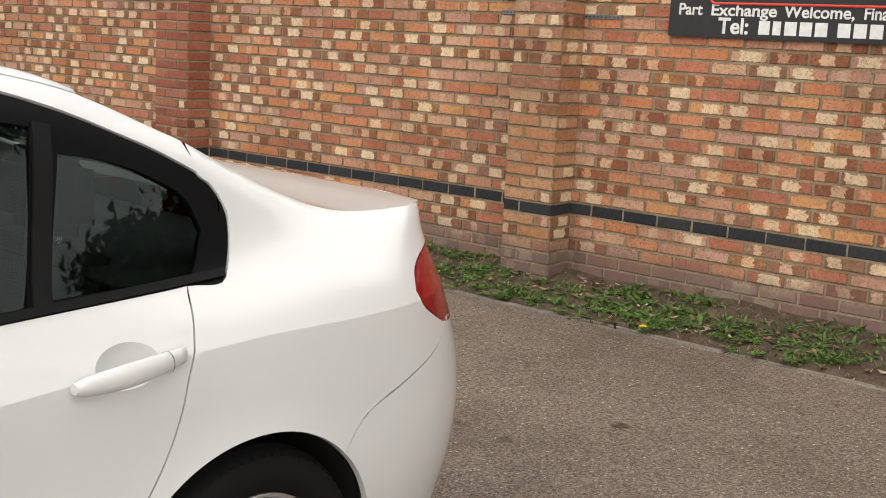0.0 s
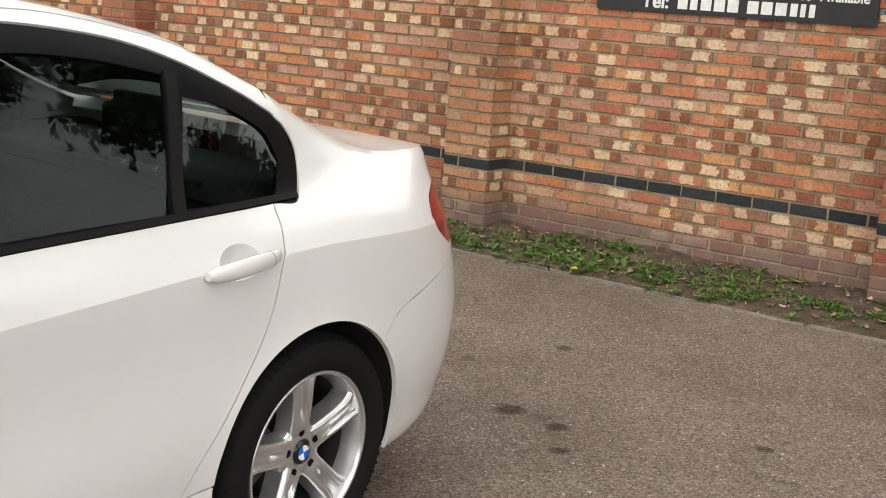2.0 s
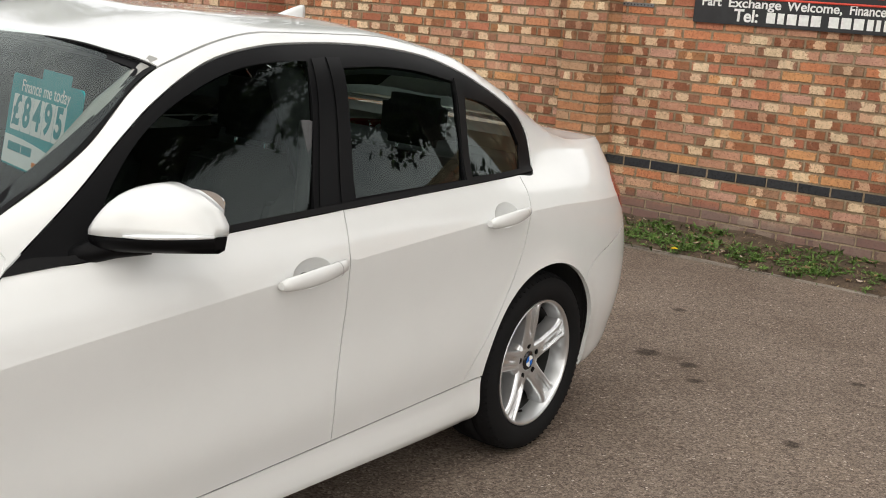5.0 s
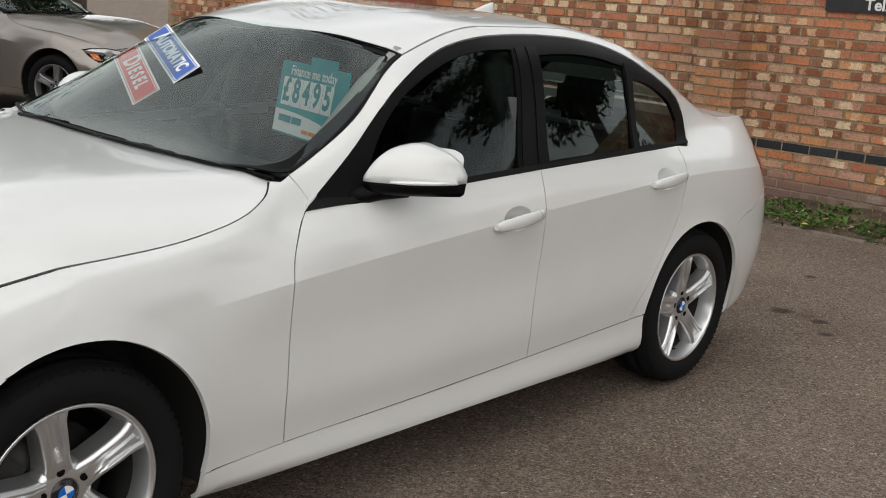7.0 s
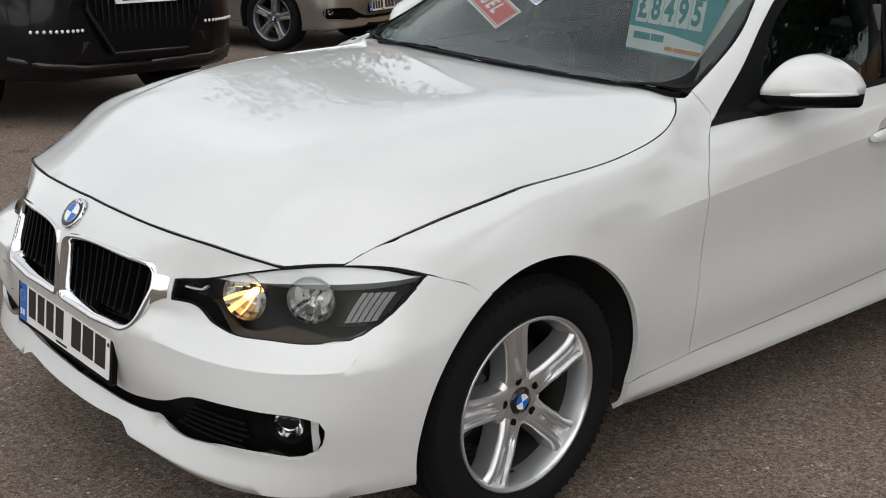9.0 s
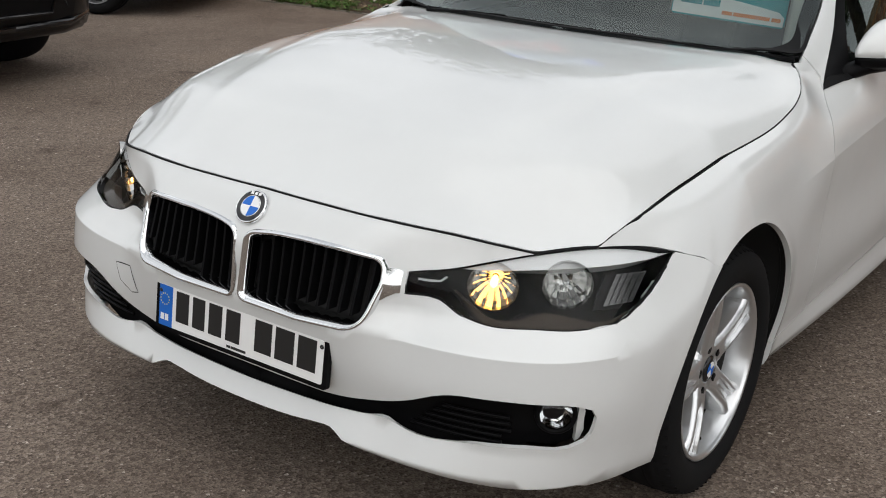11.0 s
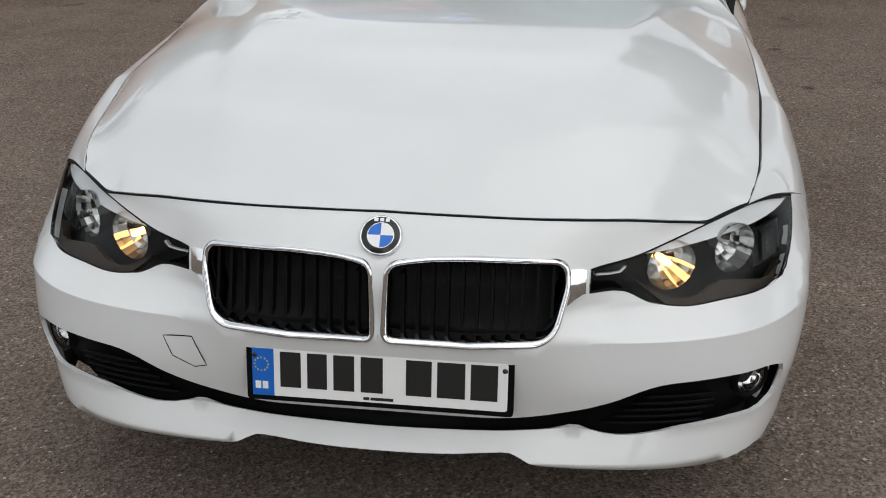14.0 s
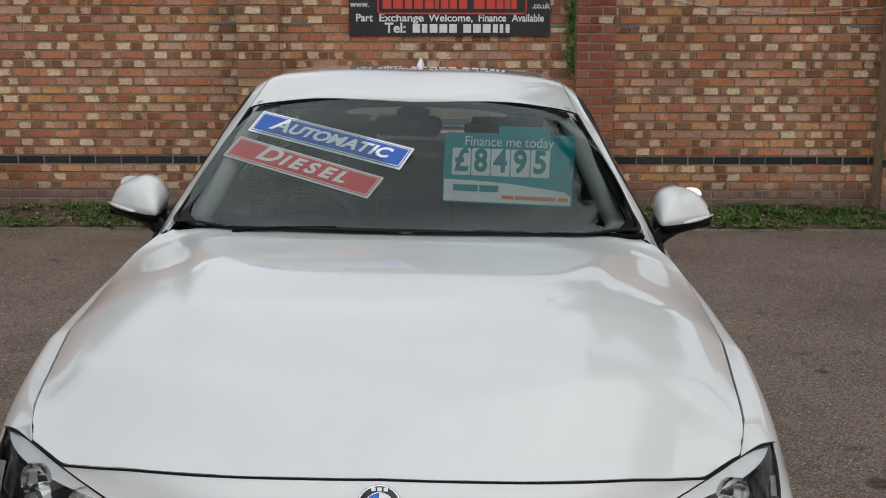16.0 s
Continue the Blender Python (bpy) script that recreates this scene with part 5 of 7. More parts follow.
        ob.parent, ob.matrix_basis = hub, pose(0, 0, 0, 0, 0, turn + 72 * i)
        a = radians(turn + 72 * i)
        bm = bmesh.new()
        c = Vector((0.0575 * math.cos(a), 0.0575 * math.sin(a), 0))
        lathe(bm, [(0.0005, 0.0690), (0.0098, 0.0692), (0.0112, 0.0680), (0.0112, 0.060)], Matrix.Translation(c), 16)
        part("bolt_hole", bm, M_black, hub)
    bm = bmesh.new()
    lathe(bm, [(0.012, 0.072), (0.031, 0.0700), (0.0345, 0.066)], I, 40)
    lathe(bm, [(0.0005, 0.072), (0.012, 0.072)], I, 40)
    part("hub_cap", bm, M_gloss_black, hub, "hub cap with blue and white quarters")
    roundel(hub, Matrix.Translation((0, 0, 0.0722)) @ pose(0, 0, 0, 0, 0, 15), 0.0205)
    bm = bmesh.new()
    lathe(bm, [(0.0005, -0.015), (0.15, -0.015), (0.15, -0.035), (0.0005, -0.035)], I, 48)
    part("brake_disc", bm, M_disc, hub, "grey steel brake disc")
    bm = bmesh.new()
    prism(bm, [(0.155 * math.cos(a), 0.155 * math.sin(a)) for a in np.linspace(2.4, 3.7, 10)] + [(0.09 * math.cos(a), 0.09 * math.sin(a)) for a in np.linspace(3.7, 2.4, 10)], Matrix.Translation((0, 0, 0.012)), 0.06)
    part("caliper", bm, M_dark_metal, hub)
    bm = bmesh.new()
    tube(bm, [(0.19 * math.cos(radians(260)), 0.19 * math.sin(radians(260)), 0.06), (0.178 * math.cos(radians(260)), 0.178 * math.sin(radians(260)), 0.082)], 0.004, 8)
    part("valve", bm, M_rubber, hub)
    return hub


def roundel(parent, m, r):
    """Blue and white quarters in a plain disc."""
    for q, material in ((0, M_badge_white), (1, M_badge_blue), (2, M_badge_white), (3, M_badge_blue)):
        bm = bmesh.new()
        prism(bm, [(0, 0)] + disc(r, 10, q * 90, q * 90 + 90), m @ Matrix.Translation((0, 0, 0.0006)), 0.0006)
        part("badge_quarter", bm, material, parent)


for y in (0.0, 2.797):
    for sx in (1, -1):
        wheel(car, sx, y)

# bonnet badge
bn = frame_of((0, -0.7385, 0.730), (1, 0, 0), (0, 0.50, 0.62))
bm = bmesh.new()
lathe(bm, [(0.0005, 0.0085), (0.037, 0.0085), (0.0405, 0.0065), (0.0415, 0.0)], bn, 48)
badge = part("badge", bm, M_gloss_black, car, "round badge with blue and white quarters")
bm = bmesh.new()
lathe(bm, [(0.0375, 0.0085), (0.039, 0.0095), (0.0415, 0.0065), (0.042, 0.0)], bn, 48)
part("badge_ring", bm, M_chrome, badge)
roundel(badge, bn @ Matrix.Translation((0, 0, 0.0092)), 0.0245)
bm = bmesh.new()
lathe(bm, [(0.0245, 0.0088), (0.0255, 0.0098), (0.0265, 0.0088)], bn, 48)
part("badge_ring", bm, M_chrome, badge)
bars("badge_mark", bn @ Matrix.Translation((0, 0.0318, 0.0088)), 0.03, 0.007, [(0, 0.26), (0.37, 0.63), (0.74, 1)], M_badge_white, badge, 0.0004)

# front number plate
pm = frame_of((0, -0.792, 0.443), (1, 0, 0), (0, 0.10, 1))
bm = bmesh.new()
prism(bm, rounded(0.534, 0.124, 0.008), pm, 0.014)
plate = part("number_plate", bm, M_black, car, "white number plate in a black frame")
bm = bmesh.new()
prism(bm, rounded(0.510, 0.102, 0.006), pm @ Matrix.Translation((0, 0, 0.0015)), 0.0015)
part("plate_face", bm, M_plate, plate)
bm = bmesh.new()
prism(bm, [(-0.255, -0.051), (-0.211, -0.051), (-0.211, 0.051), (-0.255, 0.051)], pm @ Matrix.Translation((0, 0, 0.0022)), 0.0008)
part("plate_band", bm, M_plate_blue, plate)
bars("plate_mark", pm @ Matrix.Translation((0.022, 0.008, 0.0024)), 0.44, 0.076, [(0, 0.095), (0.125, 0.215), (0.245, 0.34), (0.37, 0.47), (0.575, 0.69), (0.715, 0.84), (0.865, 0.985)], M_ink, plate, 0.001)
bars("plate_mark", pm @ Matrix.Translation((0.0, -0.043, 0.0024)), 0.06, 0.006, [(0, 0.2), (0.24, 1)], M_ink, plate, 0.001)
bars("plate_mark", pm @ Matrix.Translation((-0.236, -0.028, 0.0028)), 0.026, 0.016, [(0, 0.44), (0.56, 1)], M_badge_white, plate, 0.0004)
for i in range(12):
    a = i * math.pi / 6
    bm = bmesh.new()
    prism(bm, [(-0.236 + 0.014 * math.cos(a) + 0.0018 * x, 0.017 + 0.014 * math.sin(a) + 0.0018 * y) for x, y in disc(1, 5)], pm @ Matrix.Translation((0, 0, 0.0028)), 0.0004)
    part("plate_star", bm, M_yellow, plate)

for x, z in ((-0.250, 0.036), (0.249, 0.036)):
    bm = bmesh.new()
    lathe(bm, [(0.0005, 0.004), (0.004, 0.004), (0.0055, 0.0016)], pm @ Matrix.Translation((x, z, 0)), 12)
    part("plate_screw", bm, M_ink, plate)

# door mirrors
for s in (1, -1):
    bm = bmesh.new()
    rows = []
    for t in np.linspace(0, 1, 19):
        x = 0.798 + 0.192 * t
        front = 0.928 + 0.172 * t**1.8
        back = 1.085 + 0.050 * t
        low = 0.987 + 0.010 * t
        top = float(pchip([0, 0.08, 0.2, 0.4, 0.6, 0.8, 0.93, 1], [1.030, 1.068, 1.090, 1.098, 1.090, 1.072, 1.050, 1.024], t))
        row = []
        for a in np.linspace(0, np.pi / 2, 11):
            row.append(bm.verts.new((s * (x - 0.012 * math.sin(a)), back - (back - front) * math.cos(a) ** 0.75, low + (top - low) * math.sin(a) ** 0.85)))
        row += [bm.verts.new((s * x, back + 0.012, top - (top - low) * f)) for f in (0.15, 0.5, 0.9)] + [bm.verts.new((s * x, back - 0.01, low - 0.004)), bm.verts.new((s * x, (front + back) / 2, low - 0.006))]
        rows.append(row)
    m_ = len(rows[0])
    for a, b in zip(rows, rows[1:]):
        for j in range(m_):
            bm.faces.new((a[j], a[(j + 1) % m_], b[(j + 1) % m_], b[j])).smooth = True
    bm.faces.new(rows[0]).smooth = True
    bm.faces.new(rows[-1]).smooth = True
    bmesh.ops.recalc_face_normals(bm, faces=bm.faces)
    cap = part("door_mirror", bm, M_paint, car, "white door mirror with a clear indicator strip")
    bm = bmesh.new()
    pts = [(0.798 + 0.196 * t, 0.932 + 0.172 * t**1.8, 0.977 + 0.011 * t) for t in np.linspace(0, 1, 9)]
    rows = []
    for k, (a, b, c) in enumerate(pts):
        t = k / 8
        back, deep = 1.08 + 0.050 * t, 0.030 - 0.010 * t
        prof = [(b, c + 0.010), (b - 0.003, c + 0.002), (b + 0.006, c - deep * 0.6), (b + 0.03, c - deep), ((b + back) / 2, c - deep - 0.006), (back, c - deep * 0.8), (back + 0.01, c + 0.010)]
        rows.append([bm.verts.new((s * a, y, z)) for y, z in prof])
    for a, b in zip(rows, rows[1:]):
        for j in range(len(a)):
            bm.faces.new((a[j], a[(j + 1) % len(a)], b[(j + 1) % len(a)], b[j])).smooth = True
    bm.faces.new(rows[0])
    bm.faces.new(rows[-1])
    tube(bm, [(s * 0.765, 0.90, 0.930), (s * 0.79, 0.945, 0.945), (s * 0.82, 0.985, 0.958), (s * 0.87, 1.04, 0.962)], [0.022, 0.026, 0.026, 0.018], 12)
    bmesh.ops.recalc_face_normals(bm, faces=bm.faces)
    part("mirror_base", bm, M_black, cap)
    bm = bmesh.new()
    tube(bm, [(s * (a + 0.001), b - 0.004, c + 0.013) for a, b, c in pts[3:]], [0.003, 0.0055, 0.006, 0.006, 0.0055, 0.004], 8)
    part("indicator_strip", bm, M_strip, cap, "clear indicator strip")
    bm = bmesh.new()
    prism(bm, [(x * 0.072, y * 0.042) for x, y in rounded(2, 2, 0.6)], frame_of((s * 0.900, 1.125, 1.045), (1, s * 0.45, 0), (0, 0.1, 1)) @ pose(0, 0, 0, 0, 180, 0), 0.004)
    part("mirror_glass", bm, M_mirror, cap)

# wipers
for s, pts in ((1, [(0.70, 0.735), (0.55, 0.678), (0.40, 0.650), (0.20, 0.632)]), (-1, [(0.12, 0.628), (-0.02, 0.628), (-0.2, 0.632), (-0.38, 0.650), (-0.5, 0.66)])):
    tv = S_find([(abs(x), y + 0.002) for x, y in pts], "xy", trange=(0.1, 0.6), vrange=(7.6, 10))
    q = S(tv[:, 0], tv[:, 1])
    line = [(x, b[1] - 0.020, b[2] - 0.010) for (x, _), b in zip(pts, q)]
    bm = bmesh.new()
    tube(bm, line, 0.0035, 8)
    w = part("wiper", bm, M_rubber, car, "black windscreen wiper")
    bm = bmesh.new()
    a, b = Vector(line[len(line) // 2]), Vector(line[0 if s > 0 else -1])
    tube(bm, [a + Vector((0, 0, 0.004)), (a + b) / 2 + Vector((0, -0.018, 0.004)), b + Vector((0, -0.03, -0.004))], [0.003, 0.004, 0.006], 8)
    part("wiper_arm", bm, M_black, w)

# roof aerial
bm = bmesh.new()
rows = []
for t in np.linspace(0, 1, 9):
    h, w = 0.058 * (t ** 0.7) * (1 if t < 0.9 else 0.93), 0.020 * math.sin(math.pi * (0.12 + 0.80 * t)) ** 0.6
    y = 2.27 + 0.15 * t
    rows.append([bm.verts.new((w * math.cos(a) * (1 if i else 1), y, 1.418 + h * max(0, math.sin(a)) ** 0.8)) for i, a in enumerate(np.linspace(0, np.pi, 9))])
for a, b in zip(rows, rows[1:]):
    for j in range(8):
        bm.faces.new((a[j], a[j + 1], b[j + 1], b[j])).smooth = True
bm.faces.new(rows[-1])
bmesh.ops.recalc_face_normals(bm, faces=bm.faces)
part("roof_aerial", bm, M_paint, car, "white shark-fin aerial")


# strips along the gaps between the panels: the gaps' shade put into dark colour
def gap_line(points, axes=None, hf=None, tv=None, mirrored=False, r=0.003, deep=0.0048, material=M_rubber, **where):
    if hf:
        q = np.array([(x, y, float(hf(np.array([abs(x)]), np.array([y]))[0]) - deep) for x, y in points])
    else:
        tv = S_find(points, axes, **where) if tv is None else tv
        nn = S_normal(tv[:, 0], tv[:, 1])
        q = S(tv[:, 0], tv[:, 1])
        nn = nn * np.where((nn * (q - [0, 1.4, 0.55])).sum(1) < 0, -1, 1)[:, None]
        q = q - nn * deep
    bm = bmesh.new()
    tube(bm, [((-a if mirrored else a), b, c) for a, b, c in q], r, 6)
    part("panel_seal", bm, material, car)


for mirrored in (False, True):
    flank = dict(mirrored=mirrored, vrange=(0, 8.03))
    for line in (A1, B1, C1, RBLINE + [(3.004, 0.622)], [(0.40, 0.276), (0.642, 0.290), (1.03, 0.301), (1.706, 0.326), (2.09, 0.342), (2.328, 0.352)]):
        gap_line(dense(line), "yz", r=0.0022 if line in (B1, C1) else 0.003, material=M_gap if line in (B1, C1) else M_rubber, **flank)
    gap_line(dense([LEDGE[0], (-0.300, 0.711), (-0.242, 0.691), (-0.185, 0.668)], 16), "yz", mirrored=mirrored, trange=(-0.9, 0.1), vrange=(3, 7.5))
    gap_line(None, tv=GAP_TV, mirrored=mirrored)
    loop = smooth_loop(LAMP, 0.02)
    gap_line(np.concatenate([loop, loop[:1]]), "xz", mirrored=mirrored, r=0.0045, deep=0.004, trange=(-1, -0.02), vrange=(0, 8.3))
# the shaded gap at the bonnet's front edge, drawn as a dark strip
for mirrored in (False, True):
    gap_line(dense([(0.627, 0.728), (0.57, 0.740), (0.455, 0.755), (0.30, 0.761), (0.14, 0.765), (0.0006, 0.767)], 36), "xz", mirrored=mirrored, r=0.0026, deep=0.0, trange=(-1, -0.02), vrange=(6, 8.3))

# cabin
def soft_box(lo, hi, r=0.03, seg=3):
    bm = bmesh.new()
    box(bm, lo, hi)
    bmesh.ops.bevel(bm, geom=bm.edges[:], offset=r, segments=seg, affect="EDGES")
    for f in bm.faces:
        f.smooth = True
    return bm


def seat(cx, cy, wide, back_top, name="seat"):
    """A front or rear seat: cushion, leaning backrest with side bolsters, headrest on two rods."""
    bm = soft_box((cx - wide / 2, cy - 0.5, 0.42), (cx + wide / 2, cy + 0.08, 0.58), 0.05)
    s = part(name, bm, M_seat, car, "black cloth car seat")
    for x0, x1, d in ((-wide / 2 + 0.05, wide / 2 - 0.05, 0.0), (-wide / 2, -wide / 2 + 0.09, -0.04), (wide / 2 - 0.09, wide / 2, -0.04)):
        bm = soft_box((cx + x0, cy + d - 0.05, 0.5), (cx + x1, cy + 0.09, back_top - (0.08 if d else 0)), 0.045)
        for v in bm.verts:
            v.co.y += (v.co.z - 0.5) * 0.36
        part("backrest", bm, M_seat, s)
    top_y = cy + (back_top - 0.5) * 0.36
    for dx in ((0,) if wide < 0.7 else (-0.33, 0.33)):
        bm = soft_box((cx + dx - 0.13, top_y - 0.03, back_top + 0.025), (cx + dx + 0.13, top_y + 0.075, back_top + 0.20), 0.035)
        part("headrest", bm, M_seat, s)
        for rx in (-0.06, 0.06):
            bm = bmesh.new()
            tube(bm, [(cx + dx + rx, top_y + 0.01, back_top - 0.04), (cx + dx + rx, top_y + 0.02, back_top + 0.06)], 0.006, 8)
            part("headrest_rod", bm, M_chrome, s)


seat(0.36, 1.62, 0.52, 1.06)
seat(-0.36, 1.62, 0.52, 1.06)
seat(0.0, 2.46, 1.25, 1.00)
# dashboard with a hood over the dials, and the steering wheel on the right-hand side
bm = bmesh.new()
rows = []
for x in np.linspace(-0.68, 0.68, 29):
    hood = 0.045 * math.exp(-((x + 0.36) / 0.17) ** 4)
    e = 0.06 * (x / 0.68) ** 2
    prof = [(0.66 + e, 0.93), (0.78 + e, 0.945), (0.95 + e * 0.6, 0.945 + hood * 0.3), (1.08, 0.935 + hood), (1.15, 0.915 + hood), (1.165, 0.87), (1.13, 0.76), (1.10, 0.62), (1.02, 0.5)]
    rows.append([bm.verts.new((x, y, z)) for y, z in prof])
for a, b in zip(rows, rows[1:]):
    for j in range(len(a) - 1):
        bm.faces.new((a[j], a[j + 1], b[j + 1], b[j])).smooth = True
part("dashboard", bm, M_dash, car, "dark grey soft dashboard")
wheel_pose = frame_of((-0.36, 1.235, 0.86), (1, 0, 0), (0, 0.42, 1))
bm = bmesh.new()
tube(bm, [wheel_pose @ Vector((0.182 * math.cos(a), 0.182 * math.sin(a), 0)) for a in np.linspace(0, 2 * np.pi, 41)[:-1]], 0.016, 10, closed=True)
sw = part("steering_wheel", bm, M_dash, car, "black leather steering wheel")
bm = bmesh.new()
lathe(bm, [(0.0005, 0.02), (0.05, 0.018), (0.075, 0.0), (0.07, -0.04)], wheel_pose @ pose(0, 0, 0, 180, 0, 0), 24)
part("steering_hub", bm, M_dash, sw)
for a in (0, 180, 270):
    bm = bmesh.new()
    tube(bm, [wheel_pose @ Vector((0.06 * math.cos(radians(a)), 0.06 * math.sin(radians(a)), 0)), wheel_pose @ Vector((0.178 * math.cos(radians(a)), 0.178 * math.sin(radians(a)), 0))], [0.022, 0.014], 8)
    part("steering_spoke", bm, M_dash, sw)
# interior mirror
mm = frame_of((-0.02, 1.262, 1.262), (1, -0.1, 0), (0, -0.15, 1))
bm = bmesh.new()
prism(bm, rounded(0.23, 0.068, 0.03, 6), mm, 0.03)
rear_mirror = part("interior_mirror", bm, M_black, car)
bm = soft_box((-0.055, 1.19, 1.262), (0.055, 1.262, 1.345), 0.02)
part("mirror_mount", bm, M_black, rear_mirror)
# pillar trims, roof lining, parcel shelf, floor
for s in (1, -1):
    bm = bmesh.new()
    tube(bm, [(s * 0.645, 0.82, 0.985), (s * 0.60, 1.0, 1.105), (s * 0.555, 1.16, 1.215), (s * 0.515, 1.33, 1.312)], [0.030, 0.034, 0.034, 0.03], 10)
    part("pillar_trim", bm, M_lining, car, "pale grey pillar trim")
    bm = soft_box((s * 0.60 - 0.05, 1.66, 0.95), (s * 0.60 + 0.05, 1.80, 1.32), 0.03)
    for v in bm.verts:
        v.co.x += s * (0.16 - (v.co.z - 0.95) * 0.48)
    part("pillar_trim", bm, M_dash, car)
    bm = bmesh.new()
    tube(bm, [(s * 0.70, 1.69, 1.19), (s * 0.735, 1.66, 1.05), (s * 0.755, 1.62, 0.85), (s * 0.76, 1.60, 0.6)], 0.018, 6)
    part("seat_belt", bm, M_belt, car, "dark grey seat belt")
lining = [(0, 1.25), (0.45, 1.29), (0.53, 1.4), (0.525, 1.8), (0.525, 2.4), (0.48, 2.54), (0, 2.49)]
panel("roof_lining", both(lining), "xy", M_lining, car, gap=0, lift=-0.035, edge=0, trange=(0.3, 1), vrange=(7.6, 10))
bm = soft_box((-0.66, 2.62, 0.955), (0.66, 3.18, 0.985), 0.012)
part("parcel_shelf", bm, M_dash, car)
bm = soft_box((-0.74, 0.75, 0.27), (0.74, 2.6, 0.32), 0.02)
part("cabin_floor", bm, M_dash, car)
bm = soft_box((-0.70, 0.60, 0.32), (0.70, 0.72, 0.90), 0.03)
part("bulkhead", bm, M_dash, car)


# stickers inside the windscreen
def sticker(name, o, u, v, w, h, back, edge, text, size, label, bold):
    m = frame_of(o, u, v)
    m = m @ Matrix.Translation((0, 0, -0.004))
    bm = bmesh.new()
    prism(bm, rounded(w, h, 0.004, 2), m, 0.001)
    s = part(name, bm, M_card_white, car, label)
    bm = bmesh.new()
    prism(bm, rounded(w - 0.014, h - 0.014, 0.003, 2), m @ Matrix.Translation((0, 0, 0.0012)), 0.001)
    part("panel", bm, edge, s)
    bm = bmesh.new()
    prism(bm, rounded(w - 0.02, h - 0.02, 0.003, 2), m @ Matrix.Translation((0, 0, 0.0016)), 0.0004)
    part("panel", bm, M_card_white, s)
    bm = bmesh.new()
    prism(bm, rounded(w - 0.026, h - 0.026, 0.003, 2), m @ Matrix.Translation((0, 0, 0.002)), 0.0004)
    part("panel", bm, back, s)
    x = -sum(z[1] for z in text) / 2
    for ch, adv, big in text:
        lettering("letter", ch, m @ Matrix.Translation((x + adv / 2, (big - 1) * size * 0.22, 0.0026)), size * big, M_card_white, s, 1.15, 0.0003, bold, 0.2)
        x += adv


sticker("automatic_sticker", (-0.262, 1.032, 1.237), (0.505, -0.232, -0.094), (0.05, 0.066, 0.059), 0.565, 0.102, M_card_blue, M_card_blue, [("A", 0.062, 1.3), ("U", 0.05, 1), ("T", 0.044, 1), ("O", 0.052, 1), ("M", 0.06, 1), ("A", 0.048, 1), ("T", 0.044, 1), ("I", 0.026, 1), ("C", 0.045, 1)], 0.062, "blue sticker with white capitals inside the windscreen", 0.0022)
sticker("diesel_sticker", (-0.341, 0.948, 1.157), (0.481, -0.238, -0.099), (0.054, 0.066, 0.055), 0.545, 0.102, M_card_red, M_card_red, [("D", 0.085, 1.35), ("I", 0.036, 1), ("E", 0.056, 1), ("S", 0.056, 1), ("E", 0.056, 1), ("L", 0.052, 1)], 0.068, "red sticker with white capitals inside the windscreen", 0.0026)
# price card
cm = frame_of((0.318, 1.150, 1.134), (0.428, -0.105, 0.004), (0.0, 0.035, 0.235))
bm = bmesh.new()
prism(bm, rounded(0.436, 0.238, 0.014), cm, 0.003)
card = part("price_card", bm, M_card_teal, car, "teal and white price card behind the windscreen")
# teal strip on the card's top, modelled in place of a reflection
bm = bmesh.new()
prism(bm, rounded(0.17, 0.03, 0.006), cm @ Matrix.Translation((0.05, 0.130, -0.001)), 0.002)
part("card_tab", bm, M_card_teal, card)
bm = bmesh.new()
curve = [(-0.214, -0.114), (0.214, -0.114), (0.214, -0.085)] + [(0.214 - 0.02 - 0.408 * t, -0.070 + 0.026 * math.sin(min(1, t * 1.15) * math.pi / 2) + 0.003 * t) for t in np.linspace(0, 1, 10)]
prism(bm, curve, cm @ Matrix.Translation((0, 0, 0.001)), 0.001)
part("card_foot", bm, M_card_white, card)
lettering("lettering", "Finance me today", cm @ Matrix.Translation((0.0, 0.090, 0.0012)), 0.046, M_card_white, card, 0.92, 0.0003)
for i, ch in enumerate("£8495"):
    tm = cm @ Matrix.Translation((-0.158 + 0.0665 * i, 0.021, 0.0012))
    bm = bmesh.new()
    prism(bm, rounded(0.063, 0.092, 0.005), tm, 0.001)
    part("price_tile", bm, M_card_white, card)
    lettering("digit", ch, tm @ Matrix.Translation((0, 0.002, 0.0012)), 0.104, M_card_ink, card, 0.86, 0.0003, 0.0035)
bars("brand_bar", cm @ Matrix.Translation((-0.105, -0.068, 0.0022)), 0.155, 0.022, [(0, 0.55), (0.58, 1)], M_card_ink, card, 0.0004)
bars("web_bar", cm @ Matrix.Translation((0.095, -0.095, 0.0022)), 0.22, 0.012, [(0, 0.18), (0.2, 0.82), (0.85, 1)], M_card_orange, card, 0.0004)

# ---- setting: yard, verge, wall ----
rng = random.Random(7)


def verge_z(x, y):
    """The strip of soil along the wall rises gently from its edging."""
    s = np.clip((y - 6.60) / 0.7, 0, 1)
    lip = np.clip((y - 6.575) / 0.05, 0, 1)
    return 0.004 + lip * (0.031 + 0.075 * s) + lip * (0.014 * np.sin(x * 3.1 + y * 2) * np.sin(x * 1.3 - y * 5) + 0.008 * np.sin(x * 11 + y * 9))


